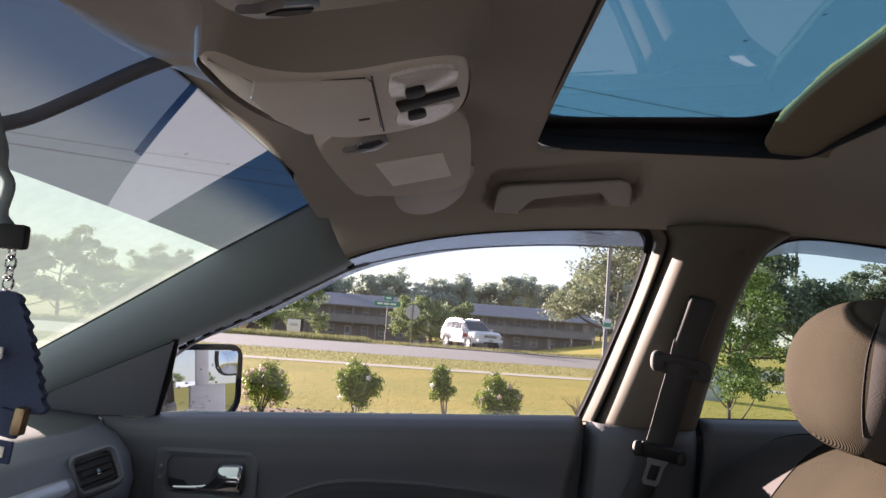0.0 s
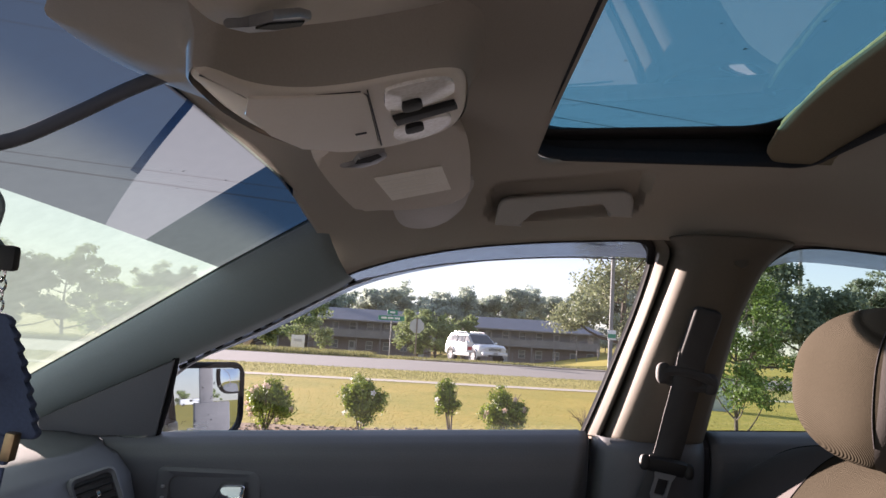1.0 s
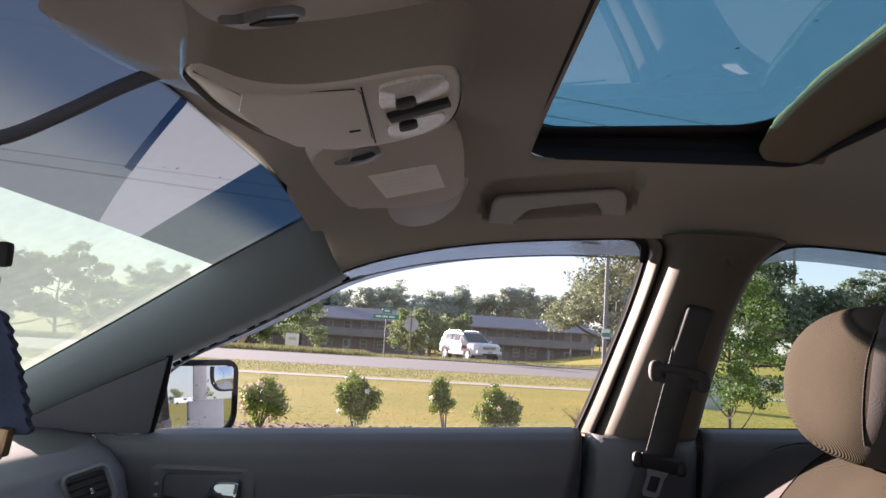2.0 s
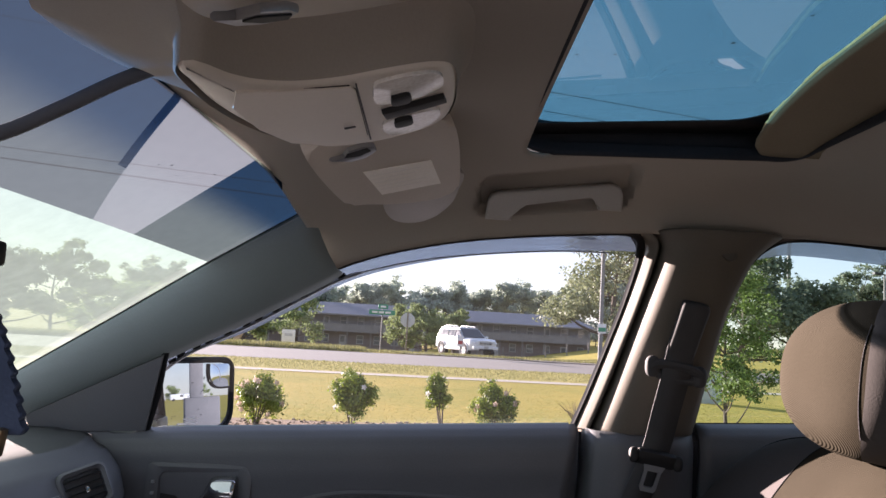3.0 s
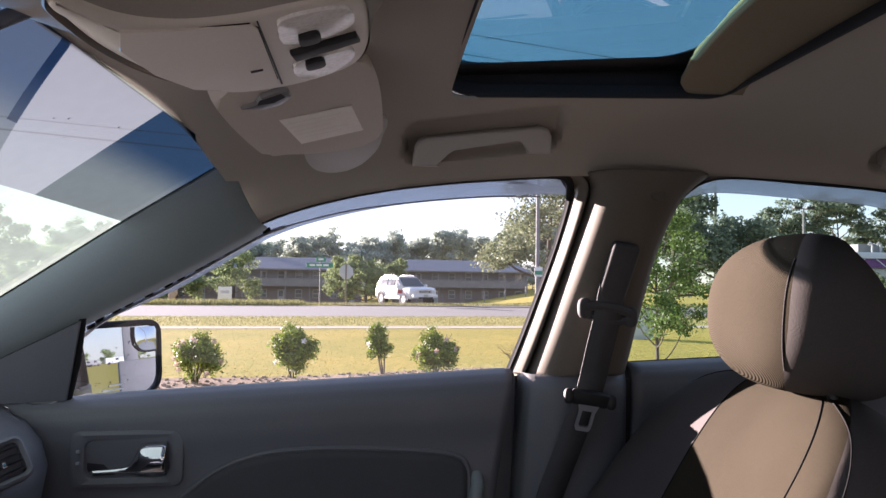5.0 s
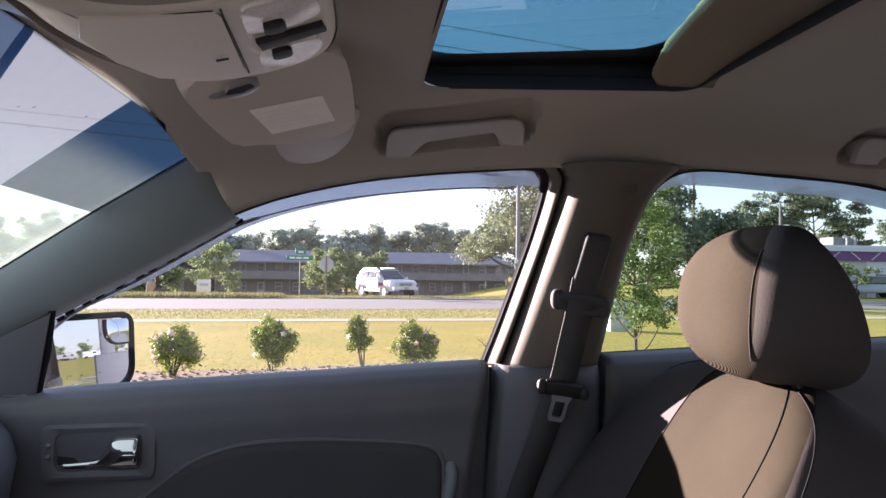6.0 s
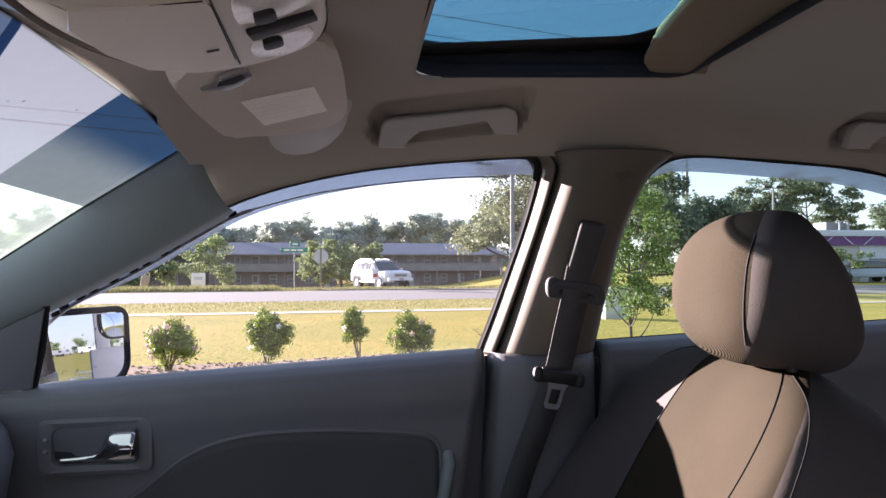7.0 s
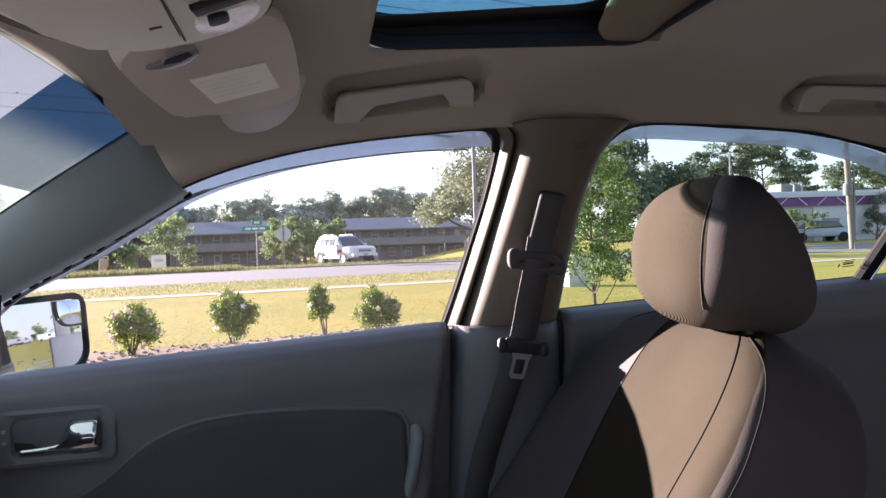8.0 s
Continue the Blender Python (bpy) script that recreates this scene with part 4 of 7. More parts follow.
visor = sun_visor(VIS, visor_z, "tan padded sun visor folded up, with a pale label")
ext = [(-0.066, 0.940), (-0.064, 0.975), (-0.061, 1.006), (-0.051, 1.036), (-0.029, 1.060), (-0.002, 1.066), (0.023, 1.040), (0.032, 1.006), (0.033, 0.955)]
part("extension", slab([Vector((x, y, visor_z(x, y) + 0.012)) for x, y in soften(ext, 60)], (-0.003, 0, 0.007), 0.002), M["handle"], visor, "greyer sliding extension flap")
part("pivot_rod", tube([Vector((-0.115, 0.80, visor_z(-0.115, 0.80) + 0.015)), Vector((-0.150, 0.785, 1.418))], 0.006, 8), M["tan"], visor)
part("hinge_tab", tube([Vector((-0.094, 0.917, visor_z(-0.094, 0.917) + 0.006)), Vector((-0.094, 0.927, visor_z(-0.094, 0.927) + 0.010))], 0.006, 10), M["tan"], visor)
lab = [Vector((x, y, visor_z(x, y) - 0.0002)) for x, y in ((-0.079, 0.856), (-0.003, 0.876), (0.009, 0.940), (-0.062, 0.922))]
warning = part("warning_label", slab(lab, (0.0006, -0.0004, -0.0012)), M["paper"], visor, "pale worn paper label with unreadable print", smooth=False)
for k in range(5):
    a, b = lerp(lab[0], lab[3], 0.14 + 0.15 * k), lerp(lab[1], lab[2], 0.14 + 0.15 * k)
    a2, b2 = lerp(a, b, 0.05), lerp(a, b, 0.82 - 0.11 * (k % 3))
    d = (lab[3] - lab[0]) * 0.035
    part("print_line", slab([a2, b2, b2 + d, a2 + d], (0.0002, -0.0002, -0.0017)), M["ink"], warning, smooth=False)
visor_clip(visor, Vector((-0.106, 0.790, visor_z(-0.106, 0.790) - 0.004)), Vector((0.94, 0.06, 0.34)), Vector((0.1, 0.95, -0.28)))
visor = sun_visor(DRIVER_VIS, driver_z, "tan padded sun visor folded up, with a silver clip")
part("pivot_rod", tube([Vector((0.01, 0.46, driver_z(0.01, 0.46) + 0.012)), Vector((0.012, 0.465, 1.452))], 0.006, 8), M["tan"], visor)
visor_clip(visor, Vector((-0.086, 0.338, driver_z(-0.086, 0.338) - 0.004)), Vector((0.55, 0.75, 0.40)), Vector((-0.7, 0.65, -0.08)))



# overhead console
def con_z(x):
    return 1.384 + 0.30 * (x + 0.05)


console = thing("overhead_console", (-0.07, 0.59, 1.42), "tan overhead console with a closed sunglasses bin and map lights", "overhead console")
OUT = [(-0.1345, 0.457), (-0.141, 0.446), (-0.147, 0.464), (-0.149, 0.50), (-0.148, 0.55), (-0.139, 0.61), (-0.122, 0.662), (-0.098, 0.692), (-0.055, 0.707), (-0.02, 0.706), (0.004, 0.694), (0.015, 0.662), (0.017, 0.60), (0.013, 0.555), (0.0, 0.540), (-0.03, 0.533), (-0.06, 0.530), (-0.09, 0.519), (-0.112, 0.501), (-0.126, 0.480)]
base = curve([(x, y, 0) for x, y in OUT + OUT[:1]], 96)[:-1]
side_way = []
for i in range(96):
    d = base[(i + 1) % 96] - base[i - 1]
    side_way.append(Vector((-d.y, d.x, 0)).normalized())
if sum(w.dot(p - Vector((-0.07, 0.60, 0))) for w, p in zip(side_way, base)) < 0:
    side_way = [-w for w in side_way]


def ringed(steps, cap):
    """Rings round the console's outline; each step is out, lift, and what the windshield end adds to them."""
    bm = bmesh.new()
    loops = []
    for out, lift, out_f, lift_f in steps:
        row = []
        for p, w in zip(base, side_way):
            f = max(0.0, -w.x) ** 2 * min(1.0, max(0.0, (p.y - 0.450) / 0.05))
            q = p + w * (out + out_f * f)
            row.append(bm.verts.new((q.x, q.y, con_z(q.x) + lift + lift_f * f)))
        loops.append(row)
    for a, b in zip(loops, loops[1:]):
        for i in range(96):
            bm.faces.new((a[i - 1], a[i], b[i], b[i - 1]))
    if cap:
        bm.faces.new(loops[-1])
    return bm


part("body", ringed([(0.003, 0.085, 0, 0), (0.004, 0.014, 0.010, 0.008), (0.003, 0.005, 0.005, 0.010), (0.0012, 0.0012, 0, 0.009), (-0.001, 0.0, 0, 0.008), (-0.003, -0.0003, -0.019, 0)], True), M["console"], console)
part("surround", ringed([(0.080, 0.092, 0.040, 0), (0.048, 0.066, 0.030, 0), (0.026, 0.050, 0.020, 0), (0.013, 0.038, 0.012, 0), (0.006, 0.024, 0.010, 0.006), (0.0046, 0.0045, 0.010, 0.0115), (0.0035, 0.0025, 0.008, 0.0105)], False), M["headliner"], console, "tan cloth fillet round the console")


def con_plate(name, pts, mat, drop, thick, label="", bevel=0.002, parent=console, smooth=True):
    ol = [Vector((x, y, con_z(x) - drop)) for x, y in pts]
    return part(name, slab(ol, (0.3 * thick, 0, -thick), bevel), mat, parent, label, smooth)


bin_lid = con_plate("bin_lid", [(-0.126, 0.500), (-0.10, 0.519), (-0.056, 0.540), (-0.0535, 0.550), (-0.057, 0.676), (-0.062, 0.688), (-0.092, 0.678), (-0.118, 0.645), (-0.132, 0.590), (-0.136, 0.53)], M["console"], 0.0, 0.002, "tan sunglasses bin lid", 0.0008)
seam = [(-0.125, 0.502), (-0.10, 0.520), (-0.057, 0.5395), (-0.0535, 0.550), (-0.057, 0.676), (-0.0625, 0.6885), (-0.092, 0.6785), (-0.118, 0.645)]
part("lid_seam", tube([(x, y, con_z(x) - 0.0006) for x, y in seam], 0.0007, 6), M["black"], bin_lid)
con_plate("lid_gap", [(-0.0525, 0.539), (-0.0515, 0.539), (-0.0545, 0.690), (-0.0560, 0.690)], M["smooth_black"], 0.0004, 0.0016, bevel=0, smooth=False)
con_plate("finger_mark", [(-0.071, 0.628), (-0.062, 0.630), (-0.062, 0.633), (-0.071, 0.632)], M["smooth_black"], 0.004, 0.0008, bevel=0, smooth=False)
for pts, bx, by in ((((-0.042, 0.558), (-0.038, 0.543), (-0.015, 0.541), (0.003, 0.548), (0.009, 0.563), (0.006, 0.588), (-0.015, 0.596), (-0.038, 0.596), (-0.043, 0.58)), -0.023, 0.584),
                    (((-0.043, 0.668), (-0.041, 0.648), (-0.035, 0.641), (-0.010, 0.638), (0.005, 0.640), (0.006, 0.662), (-0.004, 0.682), (-0.020, 0.692), (-0.036, 0.690)), -0.024, 0.647)):
    lamp = con_plate("map_light", soften(pts), M["lens"], -0.0005, 0.0035, "clear ribbed map light lens", 0.0012)
    con_plate("switch", soften([(bx - 0.0065, by - 0.009), (bx + 0.0065, by - 0.009), (bx + 0.0065, by + 0.009), (bx - 0.0065, by + 0.009)], 24), M["smooth_black"], 0.0028, 0.004, "black push switch", 0.001)
con_plate("sunroof_switch", [(-0.040, 0.612), (0.010, 0.606), (0.012, 0.620), (-0.038, 0.630)], M["smooth_black"], -0.0005, 0.006, "black sunroof rocker", 0.002)

# rear-view mirror with what hangs on it
mirror = thing("rearview_mirror", (-0.25, 0.60, 1.41), "black rear-view mirror on a stalk below the header", "mirror")
part("stalk", tube(curve([(-0.198, 0.606, 1.420), (-0.248, 0.600, 1.394), (-0.294, 0.598, 1.367), (-0.340, 0.596, 1.343), (-0.358, 0.555, 1.327), (-0.33, 0.44, 1.315)], 24), [0.0060] * 25, 12), M["mirror_grey"], mirror)
part("housing", lobe((-0.30, 0.33, 1.318), (0.022, 0.125, 0.036), (2.6, 3.4, 3.0), m=Matrix.Rotation(radians(20), 4, "Z")), M["charcoal"], mirror)
hang = thing("lanyard", (-0.256, 0.448, 1.32), "dark lanyard with scalloped blue pendant hanging from the mirror", "lanyard")
strap = curve([(-0.300, 0.43, 1.322), (-0.272, 0.446, 1.318), (-0.262, 0.449, 1.305), (-0.259, 0.450, 1.285), (-0.252, 0.450, 1.272), (-0.253, 0.450, 1.252), (-0.250, 0.450, 1.246)], 30)
bm = bmesh.new()
rows = []
for i, p in enumerate(strap):
    w = Vector((0.0038 + 0.001 * math.sin(i * 0.9), 0.002 * math.sin(i * 0.5), 0.001))
    rows.append([bm.verts.new(p - w), bm.verts.new(p + w)])
for a, b in zip(rows, rows[1:]):
    bm.faces.new((a[0], a[1], b[1], b[0]))
solid(part("strap", bm, M["slate"], hang, "crinkled grey strap"), 0.0022, 0.0)
part("buckle", one_box((-0.245, 0.450, 1.240), (0.018, 0.008, 0.015), None, 0.003), M["smooth_black"], hang)
for k in range(4):
    c = Vector((-0.2445, 0.450, 1.2305 - 0.006 * k))
    ring = [c + (Vector((0.0032 * math.cos(a), 0, 0.0042 * math.sin(a))) if k % 2 else Vector((0, 0.0032 * math.cos(a), 0.0042 * math.sin(a)))) for a in [math.tau * i / 14 for i in range(15)]]
    part("chain_link", tube(ring, 0.0009, 6), M["chrome"], hang)
ol = []
for k in range(55):
    s_ = k / 54
    ol.append((-0.244 + 0.027 * s_ ** 0.75 + 0.0035 * abs(math.sin(s_ * 9 * math.pi)) + 0.002, 1.208 - 0.070 * s_))
left = [(-0.249 - 0.034 * (k / 12) ** 0.5, 1.208 - 0.072 * k / 12) for k in range(13)]
outline = [Vector((x, 0.450, z)) for x, z in ol] + [Vector((x, 0.450, z)) for x, z in left[::-1]]
part("pendant", slab(outline, (0, 0.006, 0), 0.0008, 1), M["fringe"], hang, "scalloped dark blue felt pendant")
part("tag", one_box((-0.246, 0.445, 1.172), (0.014, 0.002, 0.007), None, 0.0005), M["paper"], hang, "small pale tag with unreadable print")
part("print_line", one_box((-0.246, 0.4437, 1.1725), (0.010, 0.0006, 0.003)), M["ink"], hang, smooth=False)
part("fob", one_box((-0.233, 0.450, 1.132), (0.014, 0.006, 0.016), Matrix.Rotation(radians(12), 4, "Y"), 0.002), M["fringe"], hang)
part("fob_clip", one_box((-0.225, 0.447, 1.134), (0.006, 0.008, 0.016), Matrix.Rotation(radians(8), 4, "Y"), 0.0015), M["brass"], hang, "worn brass clip")
part("tag", one_box((-0.238, 0.446, 1.117), (0.022, 0.002, 0.013), Matrix.Rotation(radians(6), 4, "Y"), 0.0006), M["fringe"], hang, "blue framed tag")
part("print_line", one_box((-0.238, 0.4445, 1.117), (0.014, 0.0008, 0.006), Matrix.Rotation(radians(6), 4, "Y")), M["paper"], hang, smooth=False)


# outside mirror
MC, MN = Vector((-0.448, 1.500, 1.053)), Vector((0.885, -0.462, 0.072)).normalized()
MT = Vector((0, 0, 1)).cross(MN).normalized()
MU = MN.cross(MT)


def mir(a, b, d=0.0):
    return MC + MT * a + MU * b + MN * d


def mirror_outline(w, h, r, lean=0.0, n=6):
    out = []
    for cx, cz, a0, rr in ((w - r, h - r, 0, r), (-w + 0.012, h - 0.012, 90, 0.012), (-w + 0.012 + lean, -h + 0.012, 180, 0.012), (w - 1.7 * r, -h + 1.7 * r, 270, 1.7 * r)):
        out += [(cx + rr * math.cos(a), cz + rr * math.sin(a)) for a in [radians(a0 + 90 * i / n) for i in range(n + 1)]]
    return out


door_mirror = thing("door_mirror", (-0.44, 1.42, 1.0), "door mirror in a dark housing with a small wide-angle mirror", "door mirror")
bm = bmesh.new()
loops = []
for w, h, d in ((0.088, 0.062, -0.004), (0.096, 0.069, 0.004), (0.101, 0.074, 0.0), (0.103, 0.076, -0.02), (0.092, 0.066, -0.06), (0.055, 0.04, -0.085)):
    loops.append([bm.verts.new(mir(a, b, d)) for a, b in mirror_outline(w, h, 0.026, 0.02)])
for a, b in zip(loops, loops[1:]):
    for i in range(len(a)):
        bm.faces.new((a[i - 1], a[i], b[i], b[i - 1]))
bm.faces.new(loops[-1])
part("housing", bm, M["paint"], door_mirror, "dark housing")
bm = bmesh.new()
loops = [[bm.verts.new(mir(a, b, d)) for a, b in mirror_outline(w, h, r, 0.02)] for w, h, r, d in ((0.1025, 0.0755, 0.027, -0.002), (0.1005, 0.0735, 0.026, 0.0045), (0.098, 0.071, 0.025, 0.0065), (0.0935, 0.067, 0.024, 0.0055), (0.0915, 0.065, 0.023, 0.0012))]
for a, b in zip(loops, loops[1:]):
    for i in range(len(a)):
        bm.faces.new((a[i - 1], a[i], b[i], b[i - 1]))
part("bezel", bm, M["black"], door_mirror, "thick black rubber rim")
bm = bmesh.new()
bm.faces.new([bm.verts.new(mir(a, b, 0.0)) for a, b in mirror_outline(0.0895, 0.0635, 0.024, 0.02)])
part("mirror_glass", bm, M["mirror"], door_mirror, "silvered mirror glass", smooth=False)
spot = [(0.030, 0.062), (0.030, 0.045), (0.034, 0.030), (0.044, 0.019), (0.058, 0.014), (0.088, 0.014), (0.088, 0.040), (0.082, 0.055), (0.066, 0.062)]
bm = sheet(lambda u, v: mir(0.031 + 0.056 * u, 0.0155 + 0.046 * v, 0.0035 + 0.003 * (1 - (2 * u - 1) ** 2) * (1 - (2 * v - 1) ** 2) + 0.0), 12, 12)
for p in [p for p in bm.faces if (p.calc_center_median() - mir(0.030, 0.0145)).length < 0.014]:
    bm.faces.remove(p)
wide = part("wide_mirror", bm, M["mirror"], door_mirror, "small stuck-on wide-angle mirror")
part("wide_mirror_rim", tube([mir(q.x, q.y, 0.003) for q in curve([(a, b, 0) for a, b in spot[:6]], 20)], 0.0022, 6), M["smooth_black"], door_mirror)
rs = random.Random(4)
for k in range(18):
    a, b, w = rs.uniform(-0.075, 0.028), rs.uniform(-0.045, 0.052), rs.uniform(0.0008, 0.0018)
    part("dirt_speck", slab([mir(a - w, b - w * 0.5, 0.0004), mir(a + w * 0.8, b - w * 0.6, 0.0004), mir(a + w, b + w * 0.5, 0.0004), mir(a - w * 0.7, b + w * 0.6, 0.0004)], MN * 0.0003), M["cloth_dark"], door_mirror, smooth=False)
part("arm", one_box((-0.50, 1.365, 1.00), (0.06, 0.14, 0.05), None, 0.015), M["paint"], door_mirror)
for k, (a, w) in enumerate(((-0.02, 0.05), (-0.012, 0.036))):
    part("print_line", slab([mir(a - w / 2, -0.052 + 0.008 * k, 0.0006), mir(a + w / 2, -0.052 + 0.008 * k, 0.0006), mir(a + w / 2, -0.049 + 0.008 * k, 0.0006), mir(a - w / 2, -0.049 + 0.008 * k, 0.0006)], MN * 0.0003), M["ink"], door_mirror, smooth=False)


# ---- front passenger seat ----
seat = thing("passenger_seat", (0.40, 0.97, 0.27), "brown ribbed cloth passenger seat with shade toned sides", "car seat")
RECLINE = Matrix.Rotation(radians(29), 4, "Y")
SC = Vector((0.435, 0.968, 0.788))


def back_point(v):
    """The backrest's padded form: wings that stand forward at mid height, a narrower rounded top."""
    t = v.z / BACK_SIZE[2]
    w = 1.0 - 0.16 * max(0.0, t) ** 4
    k = v.y / BACK_SIZE[1]
    wing = -(0.018 + 0.045 * max(0.0, 0.55 - t)) * abs(k) ** 4 * (v.x < 0) * max(0.0, 1 - max(0, t) ** 3 * 0.8)
    dish = 0.026 * max(0.0, 1 - (abs(k) / 0.85) ** 1.8) * (v.x < 0) * (1 - 0.6 * max(0.0, t) ** 4)
    return Vector((v.x + wing + dish - 0.015 * max(0, -t), v.y * w, v.z - 0.010 * k * k * (t > 0)))


def superp(a, b, size, p):
    def pw(c, k):
        return math.copysign(abs(c) ** (2 / k), c)
    return Vector((size[0] * pw(math.cos(b), p[2]) * pw(math.cos(a), p[0]), size[1] * pw(math.cos(b), p[2]) * pw(math.sin(a), p[1]), size[2] * pw(math.sin(b), p[2])))


BACK_SIZE, BACK_P = (0.102, 0.270, 0.334), (4.2, 4.2, 4.2)


def on_back(y, h, out=0.0):
    """A point of the backrest's front at a place across (y, -1 to 1) and up (h, -1 to 1)."""
    z = h * BACK_SIZE[2]
    deep = (1 - abs(h) ** BACK_P[2]) ** (1 / BACK_P[2])
    yy = y * deep * BACK_SIZE[1]
    x = -BACK_SIZE[0] * deep * max(0.0, 1 - abs(y) ** BACK_P[0]) ** (1 / BACK_P[0])
    return SC + RECLINE @ (back_point(Vector((x, yy, z))) + Vector((-out, 0, out * 0.5 * max(0, h) ** 6)))


def lit_and_shaded(bm, nu, nv, far, near, half=False):
    """The front, so many degrees to either side, takes the lit cloth tone and the rest the shaded ones."""
    for k, f in enumerate(bm.faces):
        i = k % nu if k < nu * (nv - 2) else (k - nu * (nv - 2)) // 2
        a = 360 * (i + 0.5) / nu - 180
        f.material_index = 2 if a < -far and half else 1 if a < -far or a > near else 0
    return bm


# far bolster and near side: shade on one cloth, set as separate tones
part("backrest", lit_and_shaded(lobe(SC, BACK_SIZE, BACK_P, 96, 64, RECLINE, back_point), 96, 64, 2, 56, True), [M["twill"], M["side_shade"], M["bolster"]], seat, "brown ribbed cloth backrest, shade toned into bolster and sides")
for pts, r in (([(-0.62, 0.955), (-0.70, 0.90), (-0.72, 0.7), (-0.66, 0.3), (-0.60, -0.2), (-0.58, -0.8)], 0.0009), ([(0.27, 0.975), (0.27, 0.90), (0.27, 0.7), (0.27, 0.3), (0.27, -0.2), (0.27, -0.8)], 0.0009), ([(-0.62, 0.955), (-0.78, 0.93), (-0.93, 0.84), (-0.96, 0.6), (-0.965, 0.2)], 0.0008), ([(0.62, 0.955), (0.78, 0.93), (0.93, 0.84), (0.96, 0.6), (0.965, 0.2)], 0.0008)):
    line = curve([(a, b, 0) for a, b in pts], 40)
    part("seam", tube([on_back(q.x, q.y, 0.0004) for q in line], r, 6), M["black"], seat, "dark sewn seam")
knit = sheet(lambda u, v: on_back(0.975 + 0.012 * u, -0.75 + 0.75 * v, 0.002), 6, 20)
part("side_patch", knit, M["knit"], seat, "knitted side cloth")
part("cushion", lobe((0.12, 0.985, 0.47), (0.30, 0.25, 0.09), (3.6, 3.6, 3.0), 48, 24, Matrix.Rotation(radians(8), 4, "Y")), M["twill"], seat, "brown grey ribbed cloth cushion")
part("seat_base", one_box((0.16, 0.985, 0.34), (0.5, 0.44, 0.16), None, 0.02), M["charcoal"], seat)


def rest_warp(v):
    t = max(-1.0, min(1.0, v.z / HSIZE[2]))
    x = v.x * (1.55 - 1.35 * ((t + 1) / 2) ** 1.3) if v.x > 0 else v.x
    drop = -0.022 * max(0.0, v.x) / HSIZE[0] * (1 - t) / 2
    lean = 0.012 * max(0, t) ** 2 * (v.x < 0)
    return Vector((x + lean, v.y * (1 - 0.10 * max(0, t) ** 2 - 0.08 * max(0, -t) ** 2), v.z + drop))


HC, HSIZE, HP = Vector((0.529, 0.902, 1.182)), (0.0787, 0.1306, 0.0941), (2.7, 2.9, 2.5)
HTURN = Matrix.Rotation(radians(5), 4, "Y")
# the headrest's shaded side is likewise a tone of its own
headrest = part("headrest", lit_and_shaded(lobe(HC, HSIZE, HP, 96, 56, HTURN, rest_warp), 96, 56, 181, 42), [M["twill"], M["side_shade"]], seat, "brown ribbed cloth headrest, shade toned into its near side")
seam_line = [HC + HTURN @ (rest_warp(superp(radians(222 - 5 * math.cos(radians(2 * b))), radians(b), HSIZE, HP)) * 1.002) for b in range(-40, 34, 3)]
part("headrest_seam", tube(seam_line, 0.0007, 6), M["knit"], headrest, "sewn seam")
for dy in (-0.06, 0.06):
    part("headrest_post", tube([HC + Vector((0.0, dy, -0.07)), HC + Vector((0.035, dy, -0.17))], 0.006, 10), M["smooth_black"], seat)


# ---- seat belt ----
belt = thing("seat_belt", on_flank(0.40, 1.20, -0.04), "black front seat belt on the centre pillar with its tongue", "seat belt")


def ribbon(pts, width, name, mat, n=40, thick=0.0016, label=""):
    ps = curve(pts, n)
    bm = bmesh.new()
    rows = []
    for i, p in enumerate(ps):
        d = (ps[min(i + 1, n)] - ps[max(i - 1, 0)]).normalized()
        w = d.cross(Vector((0, -1, -0.3))).normalized() * width / 2
        rows.append([bm.verts.new(p - w), bm.verts.new(p), bm.verts.new(p + w)])
    for a, b in zip(rows, rows[1:]):
        for j in (0, 1):
            bm.faces.new((a[j], a[j + 1], b[j + 1], b[j]))
    return solid(part(name, bm, mat, belt, label), thick, 0.0)


ribbon([(0.386, 1.147, 1.215), (0.382, 1.150, 1.19), (0.378, 1.152, 1.165), (0.371, 1.172, 1.11), (0.362, 1.198, 1.04), (0.336, 1.216, 0.955), (0.307, 1.228, 0.868), (0.290, 1.238, 0.79), (0.262, 1.25, 0.62)], 0.043, "webbing", M["belt"], label="black webbing")
bm = one_box((0, 0, 0), (0.042, 0.020, 0.118), None, 0.009, 3)
lean = Matrix.Translation((0.388, 1.146, 1.219)) @ Matrix.Rotation(radians(10), 4, "Y") @ Matrix.Rotation(radians(24), 4, "X")
bmesh.ops.transform(bm, matrix=lean, verts=bm.verts)
part("height_slider", bm, M["belt"], belt, "black height adjuster")
ring = [lean @ Vector((0.037 * math.cos(a), -0.012, -0.052 + 0.011 * math.sin(a))) for a in [math.tau * k / 32 for k in range(33)]]
part("d_ring", tube(ring, 0.0075, 8), M["belt"], belt, "black belt guide ring")
for dx in (-0.036, 0.036):
    part("guide_cap", lobe(lean @ Vector((dx, -0.010, -0.052)), (0.011, 0.009, 0.016), nu=16, nv=10), M["belt"], belt)
tg = Matrix.Translation((0.357, 1.200, 1.006)) @ Matrix.Rotation(radians(9), 4, "Y") @ Matrix.Rotation(radians(22), 4, "X")
bm = one_box((0, 0, 0.03), (0.060, 0.014, 0.024), None, 0.006)
bmesh.ops.transform(bm, matrix=tg, verts=bm.verts)
part("tongue_grip", bm, M["smooth_black"], belt)
bm = bmesh.new()
